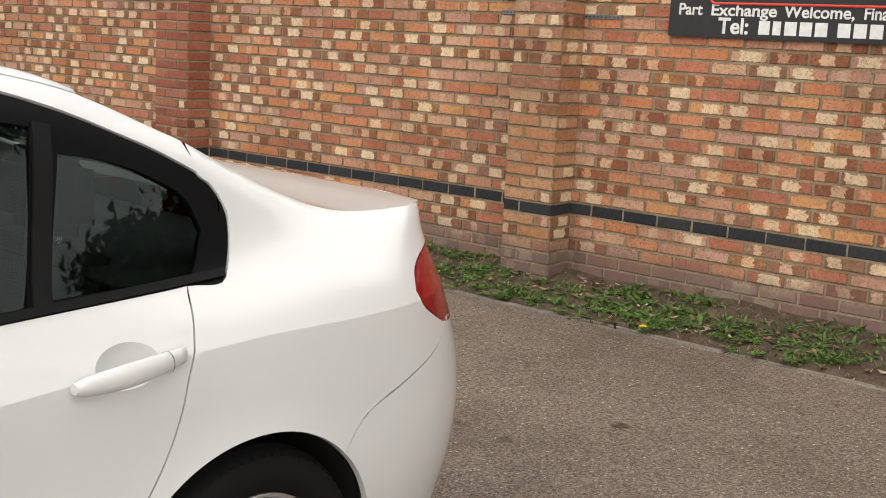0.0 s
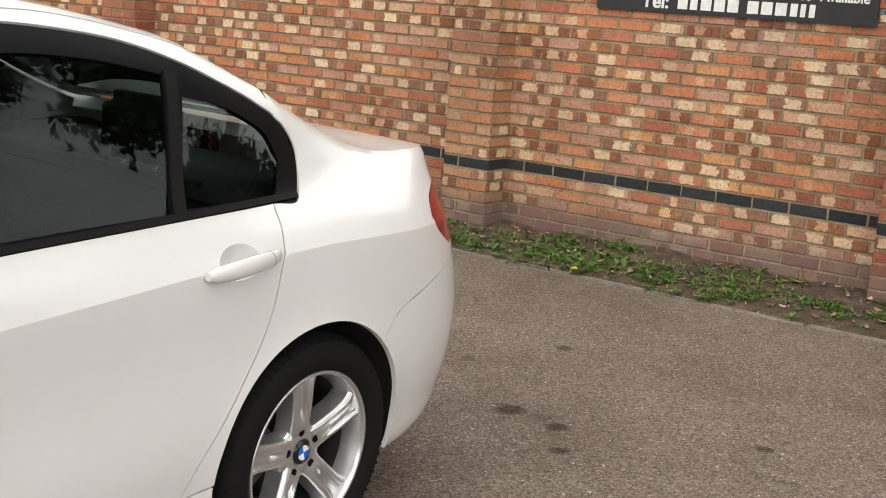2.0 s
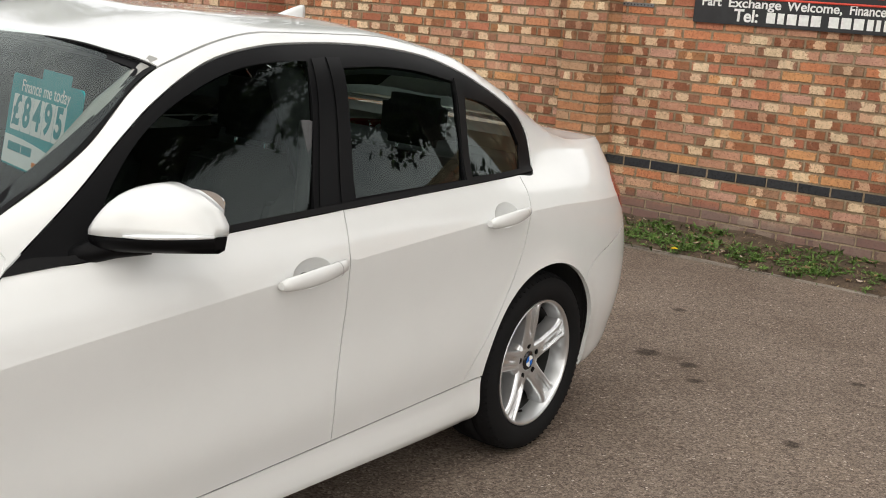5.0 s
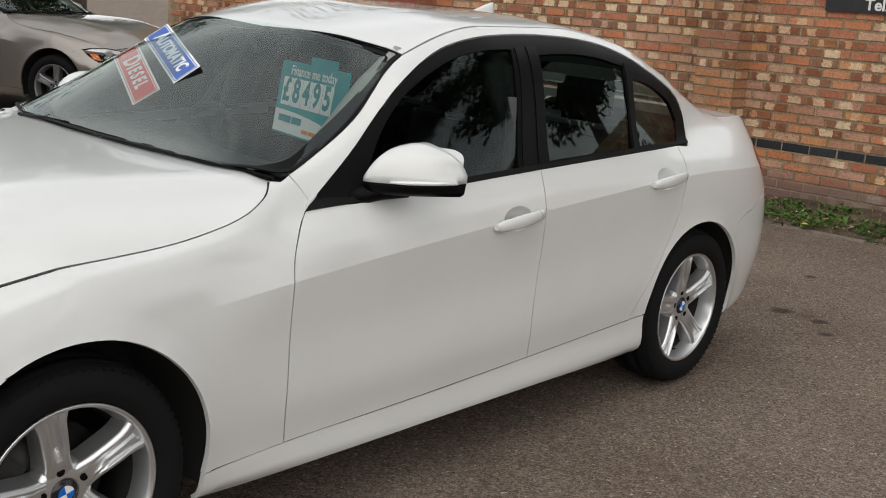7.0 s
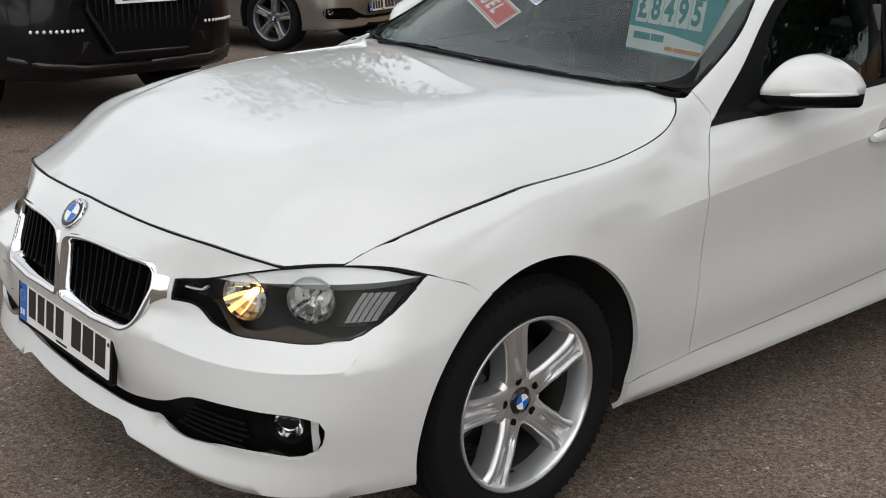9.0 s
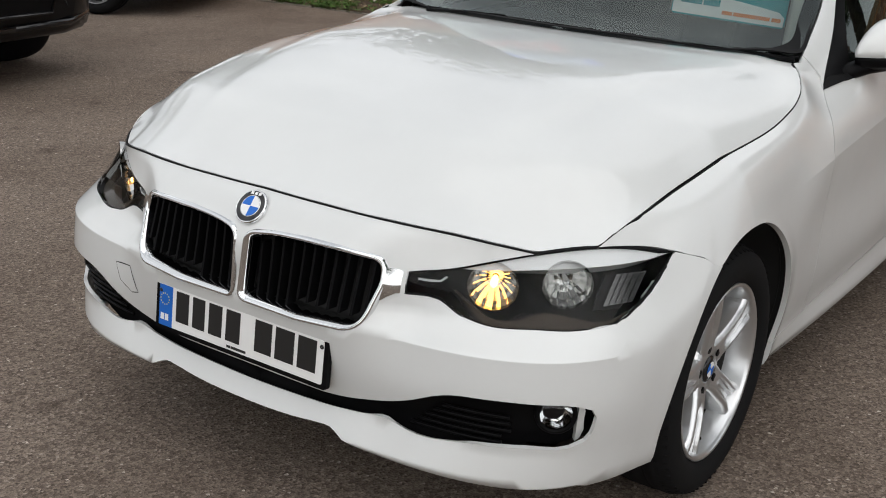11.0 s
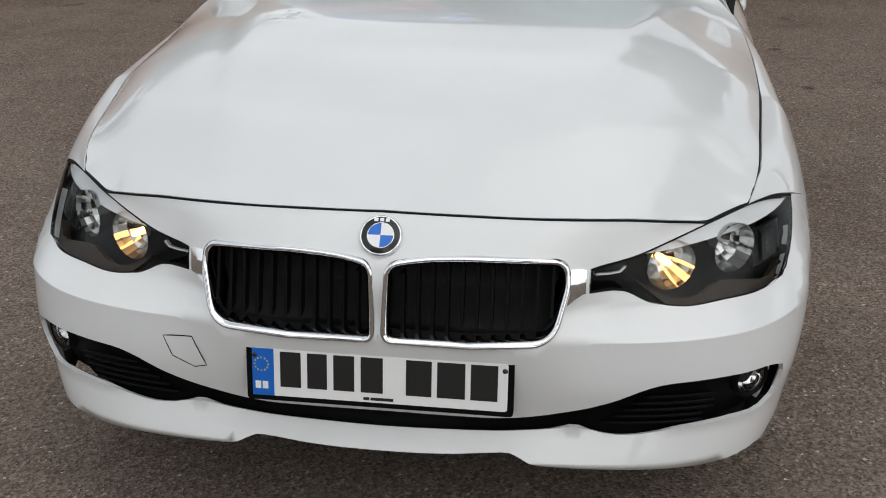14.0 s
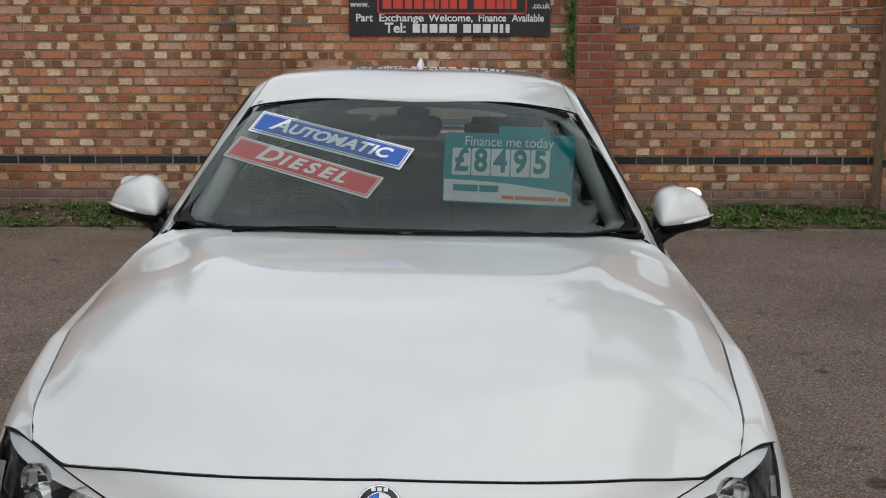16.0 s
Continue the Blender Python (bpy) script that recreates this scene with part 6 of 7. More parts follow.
def grid_mesh(name, x0, x1, nx, y0, y1, ny, height, material):
    xs, ys = np.linspace(x0, x1, nx), np.linspace(y0, y1, ny)
    gx, gy = np.meshgrid(xs, ys, indexing="ij")
    gz = height(gx, gy)
    V = np.stack([gx, gy, gz], -1).reshape(-1, 3).tolist()
    F = [(i * ny + j, (i + 1) * ny + j, (i + 1) * ny + j + 1, i * ny + j + 1) for i in range(nx - 1) for j in range(ny - 1)]
    me = bpy.data.meshes.new(name)
    me.from_pydata(V, [], F)
    me.polygons.foreach_set("use_smooth", [True] * len(F))
    me.materials.append(material)
    return new(name, me)


def yard_z(x, y):
    near = np.exp(-((x / 14) ** 2 + ((y - 2) / 12) ** 2))
    return near * 0.003 * (np.sin(x * 1.7 + y) + np.sin(y * 2.3 - x * 0.7)) - 0.003


ticks = np.concatenate([[-400, -120, -40, -20], np.arange(-12, 12.01, 0.3), [20, 40, 120, 400]])
gx, gy = np.meshgrid(ticks, ticks, indexing="ij")
n = len(ticks)
me = bpy.data.meshes.new("ground")
me.from_pydata(np.stack([gx, gy, yard_z(gx, gy)], -1).reshape(-1, 3).tolist(), [], [(i * n + j, (i + 1) * n + j, (i + 1) * n + j + 1, i * n + j + 1) for i in range(n - 1) for j in range(n - 1)])
me.polygons.foreach_set("use_smooth", [True] * len(me.polygons))
me.materials.append(M_asphalt)
ground = tagged(new("ground", me), "worn grey-brown asphalt yard with dark oil spots", "ground", kind="structure")

verge = grid_mesh("verge", -9, 6, 300, 6.570, 7.40, 40, verge_z, M_soil)
tagged(verge, "bare brown soil strip along the brick wall", "soil", kind="structure")
# concrete edging, in lengths
for i in range(17):
    x0 = -9 + i * 0.915
    bm = bmesh.new()
    vs = box(bm, (x0 + 0.004, 6.535, -0.1), (x0 + 0.905, 6.585, 0.012 + rng.uniform(-0.005, 0.004)))
    bmesh.ops.bevel(bm, geom=[e for e in bm.edges], offset=0.006, segments=2, affect="EDGES")
    for v in bm.verts:
        v.co.y += rng.uniform(-0.004, 0.004)
    ob = part("edging_stone", bm, M_edging, verge)

# brick wall: courses of 75 mm, stretcher bond; each brick a box with slightly worn corners
WALL_Y, COURSE = 7.262, 0.075
BAND_TOP = 0.533
Z0 = BAND_TOP - 8 * COURSE
wall_core = bmesh.new()
box(wall_core, (-9.2, WALL_Y + 0.007, -0.1), (6.2, WALL_Y + 0.215, 2.62))
wall = tagged(link_mesh("wall_north", wall_core, M_mortar), "old multicoloured brick boundary wall with a dark band", "wall", kind="structure")


def brick_data(L, H, D, jitter):
    """A brick lying along x, front face at y = 0, with nicked edges; uv: along and up the face."""
    c = 0.004
    r = random.Random(jitter)
    ring = lambda y, e: [(-L / 2 + e + r.uniform(0, 0.002), y, -H / 2 + e + r.uniform(0, 0.0015)), (L / 2 - e - r.uniform(0, 0.002), y, -H / 2 + e + r.uniform(0, 0.0015)), (L / 2 - e - r.uniform(0, 0.002), y, H / 2 - e - r.uniform(0, 0.0015)), (-L / 2 + e + r.uniform(0, 0.002), y, H / 2 - e - r.uniform(0, 0.0015))]
    V = ring(0, c) + ring(c, 0) + ring(D, 0)
    F = [(0, 1, 2, 3)] + [(a + o, a + 4 + o, (a + 1) % 4 + 4 + o, (a + 1) % 4 + o) for o in (0, 4) for a in range(4)]
    return V, F


def brick_mesh(name, pieces, material):
    """One mesh of bricks at (x, z, length, y, turned, seed)."""
    V, F, UV = [], [], []
    for x, z, L, y, turned, seed in pieces:
        v, f = brick_data(L, 0.065, 0.05, seed)
        o = len(V)
        rr = random.Random(seed * 3 + 1)
        tilt, dy = rr.uniform(-0.004, 0.004), rr.uniform(-0.002, 0.002)
        for a, b, c in v:
            u = (a / L + 0.5, c / 0.065 + 0.5)
            UV.append(u)
            c += a * tilt * 2
            V.append((x + a, y + b + dy, z + c) if not turned else (x - b - dy, y + a, z + c))
        F += [tuple(i + o for i in q) for q in f] if not turned else [tuple(i + o for i in q) for q in f]
    me = bpy.data.meshes.new(name)
    me.from_pydata(V, [], F)
    layer = me.uv_layers.new(name="face")
    idx = np.zeros(len(me.loops), dtype=np.int32)
    me.loops.foreach_get("vertex_index", idx)
    layer.data.foreach_set("uv", np.array(UV)[idx].ravel())
    me.materials.append(material)
    return me


PIERS = [(-5.13, -4.72), (-1.625, -1.262), (1.225, 1.555), (3.86, 4.20)]  # x from, to
PIER_Y = WALL_Y - 0.228
near, far, dark, pier_pieces, pier_dark = [], [], [], {i: [] for i in range(4)}, {i: [] for i in range(4)}
seed = 0
for row in range(34):
    z = Z0 + (row + 0.5) * COURSE
    if z > 2.55:
        break
    x = -9.1 + (0.1125 if row % 2 else 0) + 0.02 * math.sin(row * 1.7)
    while x < 6.1:
        seed += 1
        L = 0.215 + random.Random(seed).uniform(-0.004, 0.003)
        piece = (x + 0.1125, z, L, WALL_Y, False, seed)
        if row == 7:
            dark.append(piece)
        elif -1.3 < x < 1.15 and 0.3 < z < 1.6:
            near.append(piece)
        else:
            far.append(piece)
        x += 0.225
    for i, (a, b) in enumerate(PIERS):
        w = (b - a) / 1.5
        half = row % 2
        cuts = [a, a + w / 2, b] if half else [a, a + w, b]
        for c0, c1 in zip(cuts, cuts[1:]):
            seed += 1
            (pier_dark if row == 7 else pier_pieces)[i].append(((c0 + c1) / 2, z, c1 - c0 - 0.010, PIER_Y, False, seed))
        for side, xx in ((1, b),):
            seed += 1
            (pier_dark if row == 7 else pier_pieces)[i].append((xx, z, 0.215, PIER_Y + 0.1125, True, seed))

for i, (a, b) in enumerate(PIERS):
    bm = bmesh.new()
    box(bm, (a + 0.006, PIER_Y + 0.007, -0.1), (b - 0.007, WALL_Y + 0.02, 2.62))
    core = part("brick_pier", bm, M_mortar, wall, "projecting pier of darker red bricks")
    for kind_, mat_ in ((pier_pieces[i], M_brick_red if i in (0, 2) else M_brick_pier), (pier_dark[i], M_brick_blue)):
        ob = new("brick", brick_mesh("pier_bricks", kind_, mat_))
        ob.parent = core
        tagged(ob, kind="stuff")
ob = new("brick", brick_mesh("wall_bricks", far, M_brick))
ob.parent = wall
tagged(ob, kind="stuff")
ob = new("brick", brick_mesh("band_bricks", dark[20:], M_brick_blue))
ob.parent = wall
tagged(ob, kind="stuff")
# the bricks that are seen best, one by one
shapes = [brick_mesh("brick", [(0, 0, 0.214, 0, False, 900 + i)], M_brick) for i in range(8)]
blue_shape = brick_mesh("brick", [(0, 0, 0.215, 0, False, 950)], M_brick_blue)
for i, (x, z, L, y, _, sd) in enumerate(near[:290]):
    ob = new("brick", shapes[sd % 8])
    ob.parent, ob.location = wall, (x, y + random.Random(sd).uniform(-0.002, 0.002), z)
if near[290:]:
    ob = new("brick", brick_mesh("wall_bricks", near[290:], M_brick))
    ob.parent = wall
    tagged(ob, kind="stuff")
for x, z, L, y, _, sd in dark[:20]:
    ob = new("brick", blue_shape)
    ob.parent, ob.location = wall, (x, y, z)

# flat steel ties screwed to the wall beside the piers
for x, z in ((-1.145, 1.655), (-1.755, 1.667), (1.105, 1.646), (1.66, 1.643), (-4.50, 1.725), (3.72, 1.648)):
    bm = bmesh.new()
    box(bm, (x - 0.13, WALL_Y - 0.006, z - 0.014), (x + 0.13, WALL_Y + 0.002, z + 0.014))
    bmesh.ops.bevel(bm, geom=bm.edges[:], offset=0.002, segments=1, affect="EDGES")
    tie = tagged(part("wall_tie", bm, M_zinc), "grey galvanised strap on the brick wall", "bracket", "straps on the wall")
    # dark discs on the strap, for the shade in its holes
    for k in range(9):
        bm = bmesh.new()
        lathe(bm, [(0.0005, 0.0012), (0.004, 0.0012), (0.005, 0)], frame_of((x - 0.11 + 0.0275 * k, WALL_Y - 0.0062, z), (1, 0, 0), (0, 0, 1)), 8)
        part("hole", bm, M_dark, tie)
# cable along the wall
bm = bmesh.new()
tube(bm, [(1.55 + 0.12 * i, WALL_Y - 0.02 - 0.01 * math.sin(i), 2.02 - 0.26 * abs(math.sin(math.pi * i / 26)) ** 0.7) for i in range(27)], 0.004, 6)
tagged(part("cable", bm, M_cable), "thin pale cable hanging along the wall", "cable")
bm = bmesh.new()
tube(bm, [(-1.85 + 0.09 * i, WALL_Y - 0.24, 1.97 - 0.05 * math.sin(i * 0.7)) for i in range(8)], 0.004, 6)
tagged(part("cable", bm, M_cable), "thin pale cable hanging along the wall", "cable")

# sign board
SX0, SX1, SZ0, SZ1 = -0.69, 1.02, 1.563, 2.12
sm = frame_of(((SX0 + SX1) / 2, WALL_Y - 0.022, (SZ0 + SZ1) / 2), (1, 0, 0), (0, 0, 1))
W, H = SX1 - SX0, SZ1 - SZ0
bm = bmesh.new()
prism(bm, rounded(W, H, 0.006), sm, 0.012)
sign = tagged(part("sign_board", bm, M_sign), "black trade sign board with white lettering on the wall", "sign")
up = lambda x, z: sm @ Matrix.Translation((x, z - H / 2, 0.0012))
for word, x, wide in (("Part", -0.728, 1.0), ("Exchange", -0.412, 1.16), ("Welcome,", 0.010, 1.02), ("Finance", 0.362, 0.90), ("Available", 0.668, 0.86)):
    lettering("word", word, up(x, 0.148), 0.088, M_sign_white, sign, wide, bold=0.0018)
lettering("lettering", "Tel:", up(-0.462, 0.062), 0.118, M_sign_white, sign, 1.0, bold=0.003)
bars("number_bar", up(0.10, 0.062), 0.83, 0.072, [(0, 0.075), (0.095, 0.15), (0.175, 0.255), (0.275, 0.355), (0.375, 0.455), (0.52, 0.60), (0.62, 0.70), (0.72, 0.80), (0.825, 0.875), (0.895, 0.93), (0.955, 0.995)], M_sign_white, sign)
lettering("lettering", "www.", up(-0.765, 0.262), 0.072, M_sign_white, sign, 0.95, bold=0.001)
lettering("lettering", ".co.uk", up(0.775, 0.252), 0.072, M_sign_white, sign, 0.85, bold=0.001)
ring = rounded(1.26, 0.30, 0.03, 6)
bm = bmesh.new()
tube(bm, [up(0.02, 0.335) @ Vector((x, y, 0)) for x, y in ring], 0.008, 6, closed=True)
part("red_border", bm, M_sign_red, sign)
bars("name_bar", up(0.0, 0.268), 1.14, 0.082, [(0, 0.065), (0.08, 0.15), (0.165, 0.22), (0.235, 0.30), (0.315, 0.38), (0.39, 0.42), (0.435, 0.49), (0.50, 0.555), (0.57, 0.63), (0.68, 0.76), (0.775, 0.84), (0.85, 0.90), (0.91, 0.95), (0.96, 1.0)], M_sign_red, sign)

# grass tufts, leaves and a dandelion on the verge
def blades(name, count, where, material, tall, label, category):
    V, F = [], []
    r = random.Random(count)
    for _ in range(count):
        x, y, k = where(r)
        z = float(verge_z(x, y)) if y > 6.585 else 0.0
        h, a, lean = tall * r.uniform(0.45, 1.25) * k, r.uniform(0, 6.3), r.uniform(0.3, 1.5)
        w = h * r.uniform(0.07, 0.16) + 0.001
        dx, dy = math.cos(a), math.sin(a)
        o = len(V)
        for s, ww in ((0, 0.7), (0.5, 1), (1, 0.1)):
            cx, cy, cz = x + dx * lean * h * s * s, y + dy * lean * h * s * s, z + h * (s - 0.25 * lean * s * s) - 0.004
            V += [(cx - dy * w * ww, cy + dx * w * ww, cz), (cx + dy * w * ww, cy - dx * w * ww, cz)]
        F += [(o, o + 1, o + 3, o + 2), (o + 2, o + 3, o + 5, o + 4)]
    me = bpy.data.meshes.new(name)
    me.from_pydata(V, [], F)
    me.materials.append(material)
    return tagged(new(name, me), label, category, kind="stuff")


tufts = [(rng.uniform(-8.8, 5.8), 6.57 + 0.62 * rng.random() ** 1.1, rng.uniform(0.04, 0.16), rng.uniform(0.5, 1.2)) for _ in range(330)]


def in_tuft(r):
    x, y, s, k = tufts[int(r.random() * len(tufts))]
    if -0.2 < x < 1.4 and y > 6.85 and r.random() < 0.75:
        x += 2.5
    return x + r.gauss(0, s), min(7.24, max(6.545, y + r.gauss(0, s * 0.6))), k


def anywhere(r):
    return r.uniform(-8.8, 5.8), r.uniform(6.56, 7.22), r.uniform(0.4, 0.9)


blades("grass", 9000, in_tuft, M_grass, 0.05, "short green grass tufts and weeds on the verge", "grass")
blades("dry_grass", 3000, anywhere, M_straw, 0.035, "dry straw-coloured grass on the soil", "grass")


def rosettes(count):
    """Low weeds, each a ring of long arching leaves."""
    V, F = [], []
    r = random.Random(21)
    for _ in range(count):
        x, y, k = in_tuft(r)
        z = float(verge_z(x, y)) if y > 6.585 else 0.03
        for _ in range(r.randint(7, 14)):
            a, h, w = r.uniform(0, 6.3), k * r.uniform(0.035, 0.085), r.uniform(0.003, 0.0065)
            rise = r.uniform(0.25, 0.9)
            dx, dy = math.cos(a), math.sin(a)
            o = len(V)
            for s, ww in ((0, 0.25), (0.35, 0.7), (0.7, 1.0), (1.0, 0.15)):
                e = w * ww * r.uniform(0.7, 1.3)
                cx, cy, cz = x + dx * h * s, y + dy * h * s, z + h * rise * (s - 0.62 * s * s)
                cy = min(cy, 7.25)
                V += [(cx - dy * e, cy + dx * e, cz), (cx + dy * e, cy - dx * e, cz)]
            F += [(o + i, o + i + 1, o + i + 3, o + i + 2) for i in (0, 2, 4)]
    me = bpy.data.meshes.new("weeds")
    me.from_pydata(V, [], F)
    me.materials.append(M_weed)
    tagged(new("weeds", me), "low broad-leaved green weeds on the verge", "weeds", kind="stuff")


rosettes(2600)


def fallen(count, seed_):
    V, F = [], []
    r = random.Random(seed_)
    for _ in range(count):
        x, y = r.uniform(-8.5, 5.5), r.uniform(6.60, 7.2)
        s, a, t = r.uniform(0.012, 0.03), r.uniform(0, 6.3), r.uniform(-0.5, 0.5)
        z = float(verge_z(x, y)) + 0.012
        o = len(V)
        for u, w, h in ((-1, 0, 0.2), (-0.3, 0.45, 0), (0.4, 0.4, 0.1), (1, 0, 0.5), (0.4, -0.4, 0.3), (-0.3, -0.45, 0.1)):
            V.append((x + s * (u * math.cos(a) - w * math.sin(a)), y + s * (u * math.sin(a) + w * math.cos(a)), z + s * (h + t * w)))
        F.append(tuple(range(o, o + 6)))
    me = bpy.data.meshes.new("fallen_leaves")
    me.from_pydata(V, [], F)
    me.materials.append(M_leaf)
    return tagged(new("fallen_leaves", me), "dead brown leaves lying on the verge", "leaves", kind="stuff")


fallen(900, 3)
fl = Vector((-0.313, 6.549, 0.0))
bm = bmesh.new()
tube(bm, [fl, fl + Vector((0.004, -0.003, 0.025)), fl + Vector((0.006, -0.008, 0.05))], 0.002, 6)
flower = tagged(part("dandelion", bm, M_grass), "single yellow dandelion flower at the edging", "flower")
bm = bmesh.new()
for ring_ in range(3):
    for k in range(14):
        a, r0 = k * 0.449 + ring_ * 0.2, 0.020 - 0.006 * ring_
        c = fl + Vector((0.006, -0.010, 0.052 + 0.003 * ring_))
        p = [c, c + Vector((math.cos(a - 0.2) * r0, -0.004 + math.sin(a - 0.2) * r0, 0.004)), c + Vector((math.cos(a) * r0 * 1.15, -0.004 + math.sin(a) * r0 * 1.15, 0.003)), c + Vector((math.cos(a + 0.2) * r0, -0.004 + math.sin(a + 0.2) * r0, 0.004))]
        bm.faces.new([bm.verts.new(v) for v in p])
part("petals", bm, M_petal, flower, "yellow petals")

# ivy climbing in the corner of a pier
V, F = [], []
r = random.Random(5)
for _ in range(260):
    z = r.uniform(1.25, 2.5)
    c = Vector((1.20 + r.gauss(0, 0.025), WALL_Y - 0.03 - abs(r.gauss(0, 0.02)), z))
    s, q = r.uniform(0.012, 0.026), Euler((r.uniform(0.9, 2.1), r.uniform(-0.6, 0.6), r.uniform(-0.8, 0.8))).to_matrix()
    o = len(V)
    V += [tuple(c + q @ Vector(v) * s) for v in ((0, -1, 0), (0.7, -0.2, 0.1), (0.5, 0.6, 0), (0, 1, 0.1), (-0.5, 0.6, 0), (-0.7, -0.2, 0.1))]
    F.append(tuple(range(o, o + 6)))
me = bpy.data.meshes.new("ivy")
me.from_pydata(V, [], F)
me.materials.append(M_weed)
tagged(new("ivy", me), "thin green ivy climbing the brick wall beside a pier", "ivy", kind="stuff")

# ---- other parked cars ----
def set_paint(root, swaps):
    """Gives the copy its own paint."""
    for o in root.children_recursive:
        for slot in o.material_slots:
            was = slot.material.name if slot.material else ""
            if was in swaps:
                slot.link = "OBJECT"
                slot.material = swaps[was]


def place(x, y, heading):
    """Pose of a car whose front points along the heading, degrees from +x."""
    return pose(x, y, 0, 0, 0, heading + 90)


gold = copy_thing(car, place(-7.62, 5.42, 22))
tagged(gold, "champagne-gold saloon car parked in the yard", "car")
gold.name = "parked_car"
set_paint(gold, {"white_paint": M_gold, "silver_alloy": M_grey_alloy, "bulb_glow": M_chrome, "clear_ribbed_plastic": M_amber})
drop = []
for o in gold.children_recursive:
    if o.name.split(".")[0] in ("automatic_sticker", "diesel_sticker", "price_card"):
        drop += [o] + list(o.children_recursive)
for o in set(drop):
    bpy.data.objects.remove(o)

# black off-roader: front, bonnet, flanks and roof as one lofted skin, with grille, lamps and wheels
suv = tagged(new("off_roader"), "black off-road car parked facing the yard", "car")
suv.matrix_basis = place(-4.66, 1.875, 8)
SUVY = [0.0, 0.04, 0.12, 0.35, 0.75, 1.10, 1.55, 1.9, 2.3, 3.2, 4.2, 4.8, 5.05]
bm = bmesh.new()
rows = []
for i, y in enumerate(SUVY):
    w = [0.58, 0.70, 0.82, 0.94, 0.98, 0.985, 0.985, 0.985, 0.985, 0.985, 0.98, 0.95, 0.85][i]
    zb = [0.42, 0.34, 0.30, 0.29, 0.30, 0.30, 0.30, 0.30, 0.30, 0.30, 0.32, 0.36, 0.45][i]
    zt = [0.98, 1.06, 1.10, 1.14, 1.18, 1.20, 1.22, 1.45, 1.66, 1.74, 1.70, 1.55, 1.25][i]
    belt = min(zt - 0.02, [0.86, 0.93, 0.98, 1.02, 1.06, 1.08, 1.10, 1.12, 1.13, 1.14, 1.15, 1.15, 1.1][i])
    top = w - (0.12 if zt < 1.3 else 0.30)
    prof = [(0, zb), (w * 0.7, zb), (w * 0.95, zb + 0.03), (w, zb + 0.12), (w, (zb + belt) / 2), (w - 0.01, belt - 0.05), (w - 0.05, belt), (top, zt - 0.03), (top - 0.12, zt), (top * 0.5, zt + 0.015), (0, zt + 0.02)]
    prof = prof + [(-a, b) for a, b in prof[-2:0:-1]]
    rows.append([bm.verts.new((a, y, b)) for a, b in prof])
for a, b in zip(rows, rows[1:]):
    for j in range(len(a)):
        bm.faces.new((a[j], a[(j + 1) % len(a)], b[(j + 1) % len(a)], b[j])).smooth = True
bm.faces.new(rows[0][::-1])
bm.faces.new(rows[-1])
bmesh.ops.recalc_face_normals(bm, faces=bm.faces)
bmesh.ops.bevel(bm, geom=[e for e in bm.edges if e.calc_face_angle(0) > 0.6], offset=0.02, segments=2, affect="EDGES")
part("body", bm, M_black_paint, suv)
gm = lambda x, z, d=0.0: frame_of((x, -0.006 - d, z), (1, 0, 0), (0, 0.12, 1))
bm = bmesh.new()
prism(bm, [(-0.42, 0.30), (0.42, 0.30), (0.46, 0.0), (0.30, -0.30), (-0.30, -0.30), (-0.46, 0.0)], gm(0, 0.78, 0.012), 0.06)
grille = part("grille", bm, M_black, suv)
bm = bmesh.new()
tube(bm, [gm(0, 0.78, 0.016) @ Vector((x, z, 0)) for x, z in [(-0.42, 0.30), (0.42, 0.30), (0.46, 0.0), (0.30, -0.30), (-0.30, -0.30), (-0.46, 0.0)]], 0.014, 8, closed=True)
part("grille_frame", bm, M_gloss_black, grille)
for k in range(17):
    bm = bmesh.new()
    x = -0.40 + 0.05 * k
    tube(bm, [(x, -0.030, 0.82 - 0.26 * min(1, (0.46 - abs(x)) / 0.16)), (x, -0.022, 1.06)], 0.009, 6)
    part("grille_bar", bm, M_gloss_black, grille)
bm = bmesh.new()
prism(bm, rounded(0.52, 0.112, 0.006), gm(0.0, 0.86, 0.045), 0.012)
splate = part("number_plate", bm, M_plate, suv, "white number plate")
bars("plate_mark", gm(0, 0.86, 0.0465), 0.42, 0.076, [(0, 0.13), (0.16, 0.22), (0.27, 0.40), (0.55, 0.68), (0.72, 0.85), (0.88, 1.0)], M_ink, splate)
for k in range(4):
    bm = bmesh.new()
    c = gm(-0.105 + 0.07 * k, 1.02, 0.04)
    tube(bm, [c @ Vector((0.045 * math.cos(a), 0.045 * math.sin(a), 0)) for a in np.linspace(0, 2 * np.pi, 25)[:-1]], 0.006, 6, closed=True)
    part("badge_ring", bm, M_chrome, grille)
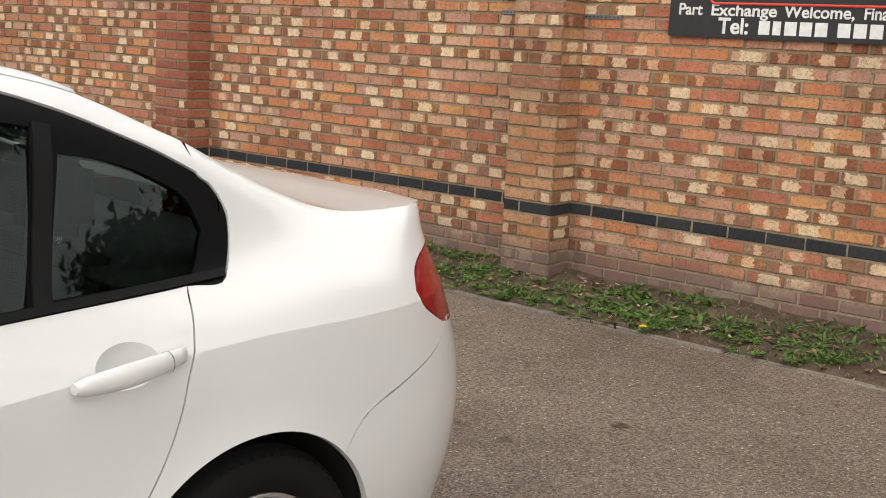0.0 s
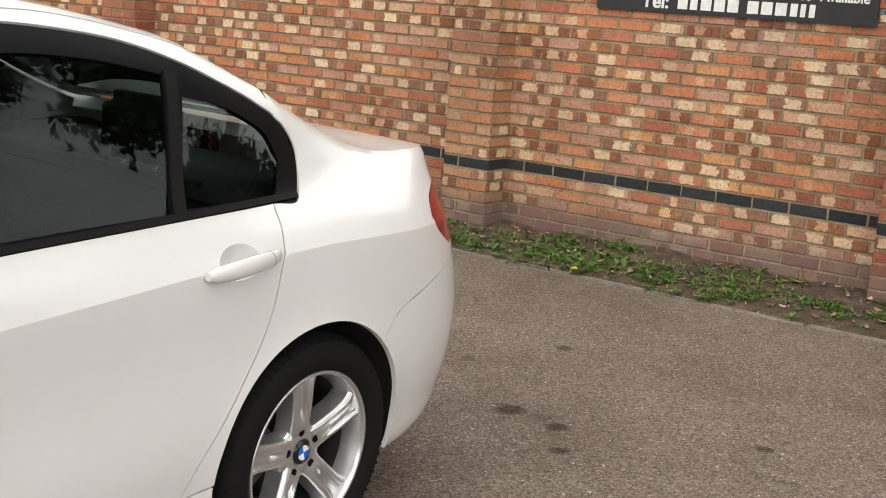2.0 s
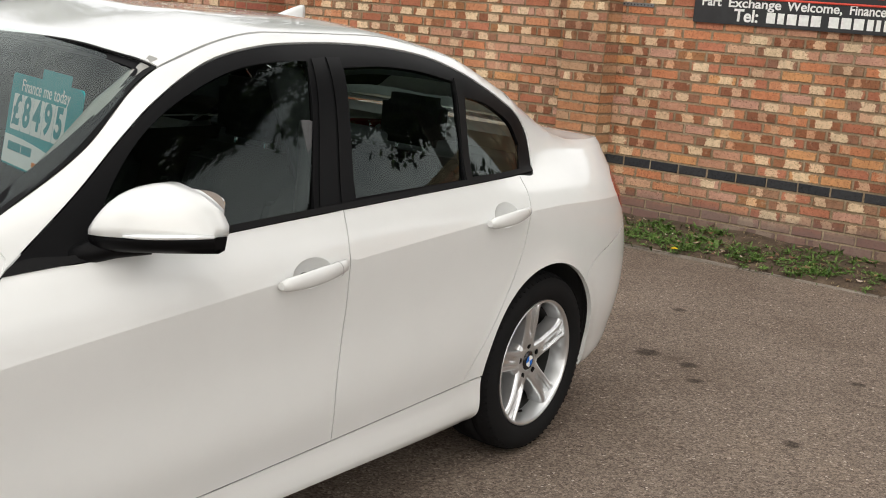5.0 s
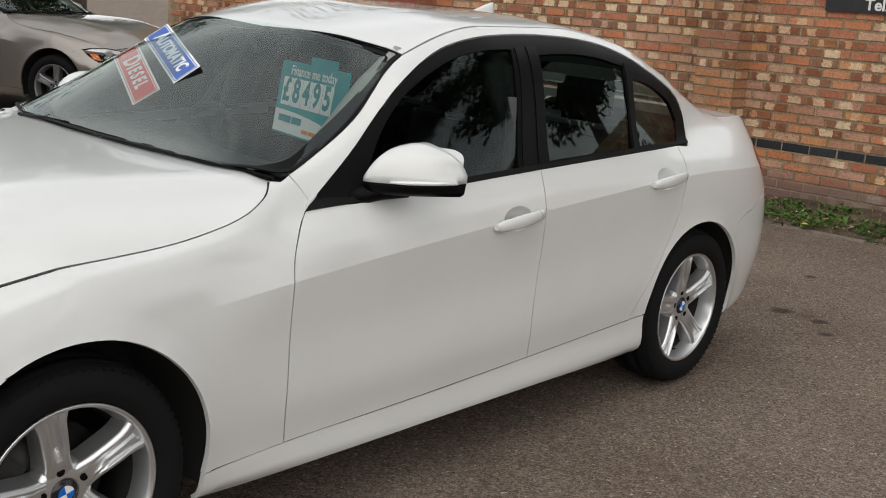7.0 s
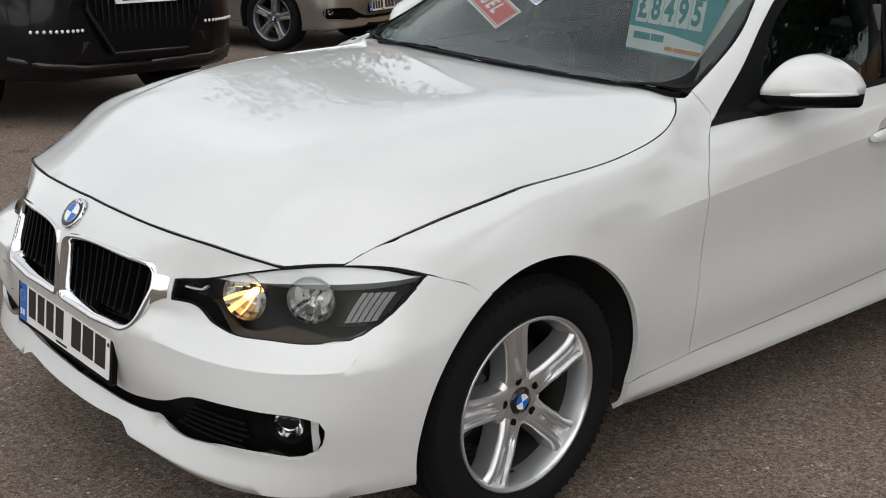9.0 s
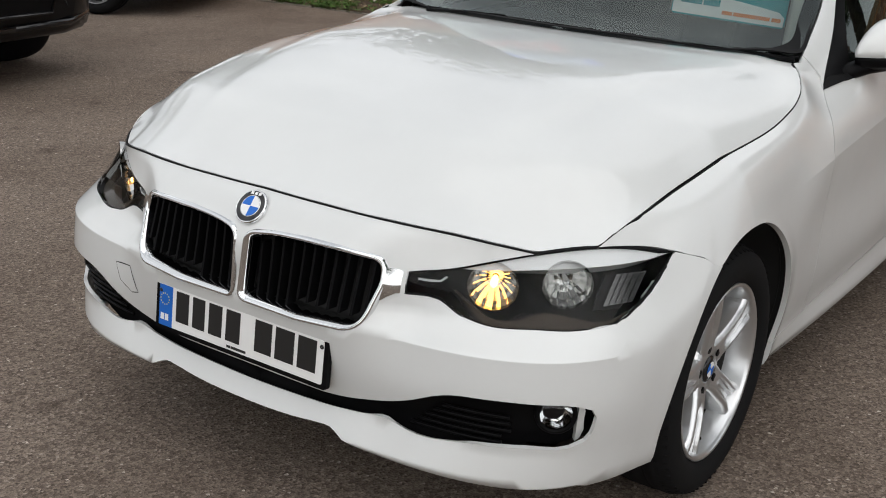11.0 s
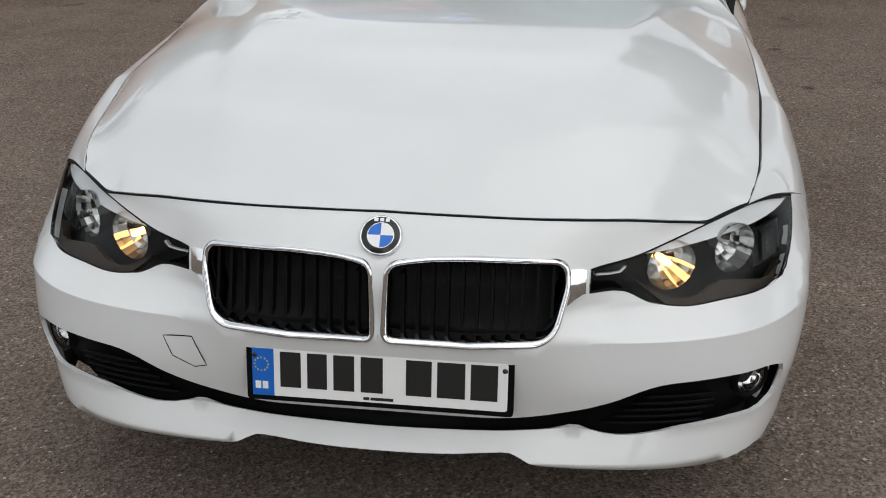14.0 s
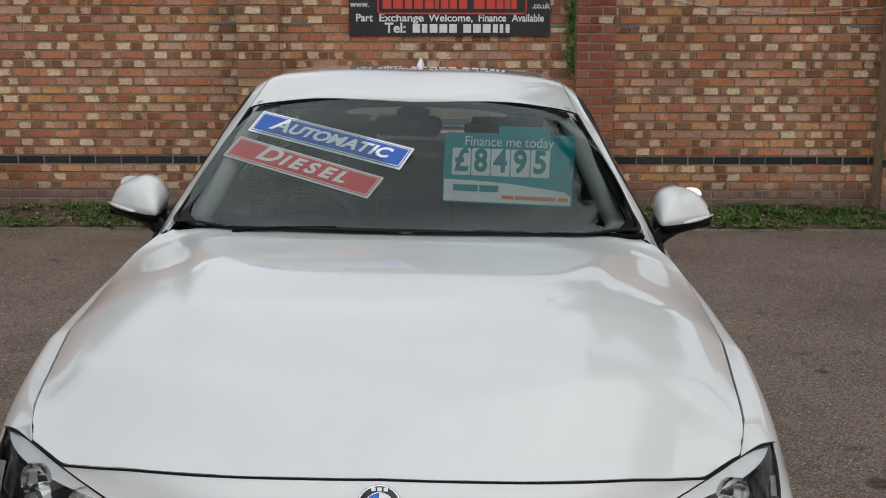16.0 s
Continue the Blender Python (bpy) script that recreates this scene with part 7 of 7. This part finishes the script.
for s in (1, -1):
    bm = bmesh.new()
    prism(bm, [(s * a, b) for a, b in [(0.50, 0.06), (0.86, 0.10), (0.90, 0.0), (0.84, -0.10), (0.52, -0.06)]][:: s], frame_of((0, -0.19, 0.94), (1, 0.46 * s, 0), (0, 0.25, 1)), 0.05)
    hl = part("headlamp", bm, M_ribbed, suv)
    bm = bmesh.new()
    prism(bm, [(s * a, b) for a, b in [(0.50, 0.05), (0.86, 0.07), (0.84, -0.06), (0.60, -0.09)]][:: s], frame_of((0, -0.23, 0.52), (1, 0.46 * s, 0), (0, 0.1, 1)), 0.05)
    vent = part("side_vent", bm, M_dark, suv)
    bm = bmesh.new()
    lathe(bm, [(0.0005, 0.012), (0.035, 0.008), (0.045, 0.0), (0.045, -0.02)], frame_of((s * 0.70, 0.085, 0.50), (1, 0, 0), (0, 0.1, 1)), 20)
    part("fog_lamp", bm, M_chrome, vent)
    for k in range(10):
        bm = bmesh.new()
        lathe(bm, [(0.0005, 0.006), (0.010, 0.004), (0.012, 0.0)], frame_of((s * (0.50 + 0.034 * k), float(np.interp(0.50 + 0.034 * k, [0.58, 0.70, 0.82, 0.94], [0, 0.04, 0.12, 0.35])) - 0.014, 0.645), (1, 0, 0), (0, 0.1, 1)), 10)
        part("running_light", bm, M_badge_white, vent)
    bm = bmesh.new()
    tube(bm, [(0, -0.03, 0.40), (s * 0.5, -0.02, 0.40), (s * 0.75, 0.08, 0.43), (s * 0.90, 0.24, 0.47)], 0.022, 8)
    part("bumper_lip", bm, M_gloss_black, suv)
    for y in (0.95, 3.95):
        m = frame_of((s * 0.84, y, 0.37), (0, s, 0), (0, 0, 1))
        bm = bmesh.new()
        lathe(bm, [(0.25, 0.10), (0.27, 0.125), (0.33, 0.125), (0.36, 0.10), (0.37, 0.05), (0.37, -0.1), (0.25, -0.12)], m, 40)
        wh = part("wheel", bm, M_tyre, suv)
        bm = bmesh.new()
        lathe(bm, [(0.255, 0.11), (0.245, 0.10), (0.23, 0.03), (0.0005, 0.03)], m, 40)
        rim = part("rim", bm, M_grey_alloy, wh)
        for k in range(5):
            bm = bmesh.new()
            tube(bm, [m @ Vector((0.04 * math.cos(a), 0.04 * math.sin(a), 0.07)) for a in (k * 1.2566,)] + [m @ Vector((0.245 * math.cos(a), 0.245 * math.sin(a), 0.09)) for a in (k * 1.2566,)], [0.035, 0.03], 8)
            part("spoke", bm, M_grey_alloy, wh)
    bm = bmesh.new()
    prism(bm, [(y, z) for y, z in [(1.62, 1.16), (2.0, 1.42), (2.35, 1.60), (3.4, 1.66), (4.5, 1.58), (4.8, 1.18)]][:: -s], frame_of((s * 0.93, 0, 0), (0, 1, 0), (-s * 0.42, 0, 1)) @ pose(0, 0, 0), 0.004)
    part("side_window", bm, M_gloss_black, suv)

# ---- trees round the yard, out of view, set for reflections in glass and paint ----
def tree(x, y, tall, spread, low, leaves, sd, leaf=0.06):
    r = random.Random(sd)
    t = tagged(new("tree"), "unseen tall broad-leaved tree in full green leaf, for reflections", "tree", "trees round the yard")
    t.location = (x, y, 0)
    bm = bmesh.new()
    bend = r.uniform(-0.3, 0.3)
    spine = [(bend * s * s, 0.2 * bend * s, tall * 0.72 * s) for s in np.linspace(0, 1, 8)]
    tube(bm, spine, [min(0.24 * tall / 8, 0.36) * (1 - 0.8 * s) for s in np.linspace(0, 1, 8)], 10)
    tips = []
    for i in range(16):
        h = low + (tall * 0.70 - low) * r.random()
        a, reach = r.uniform(0, 6.3), spread * r.uniform(0.5, 0.95) * (1 - 0.35 * h / tall)
        p0 = Vector((bend * (h / tall) ** 2, 0, h * 0.9))
        p1 = p0 + Vector((math.cos(a) * reach * 0.5, math.sin(a) * reach * 0.5, reach * r.uniform(0.2, 0.5)))
        p2 = p0 + Vector((math.cos(a + 0.3) * reach, math.sin(a + 0.3) * reach, reach * r.uniform(0.15, 0.7)))
        tube(bm, [p0, p1, p2], [0.07, 0.045, 0.012], 6)
        tips += [p1, p2, (p1 + p2) / 2]
    part("trunk", bm, M_bark, t)
    V, F = [], []
    hubs = [p + Vector((r.gauss(0, 0.35), r.gauss(0, 0.35), r.gauss(0, 0.3))) for p in tips for _ in range(2)]
    for _ in range(leaves):
        c = hubs[int(r.random() * len(hubs))]
        p = c + Vector((r.gauss(0, 0.42), r.gauss(0, 0.42), r.gauss(0, 0.32)))
        s, q = r.uniform(leaf, 2 * leaf), Euler((r.uniform(0, 6.3), r.uniform(0, 6.3), r.uniform(0, 6.3))).to_matrix()
        o = len(V)
        V += [tuple(p + q @ Vector(v) * s) for v in ((-1, 0, 0), (0, 0.5, 0.1), (1.1, 0, 0), (0, -0.5, 0.1))]
        F.append((o, o + 1, o + 2, o + 3))
    me = bpy.data.meshes.new("crown")
    me.from_pydata(V, [], F)
    me.materials.append(M_tree_leaf)
    crown = new("crown", me)
    crown.parent = t
    return t


tree(9.5, 1.0, 9.5, 3.6, 2.8, 9000, 1)
tree(11.8, 9.9, 23.0, 8.0, 11.2, 42000, 2, 0.085)
# unseen, added to darken what the front side window mirrors
tree(6.0, 13.2, 15.0, 3.9, 5.6, 26000, 9, 0.10)
tree(13.5, 4.0, 23.0, 7.0, 12.0, 30000, 7, 0.085)
tree(4.6, -9.6, 10.5, 4.0, 3.4, 9000, 3)
tree(-2.8, -11.0, 9.5, 3.6, 3.2, 8000, 4)
tree(-13.5, 8.5, 8.0, 4.0, 2.4, 9000, 5)
tree(-15.5, 2.5, 7.5, 3.8, 2.4, 9000, 8)
tree(-8.0, 13.0, 8.5, 3.8, 2.8, 9000, 6)
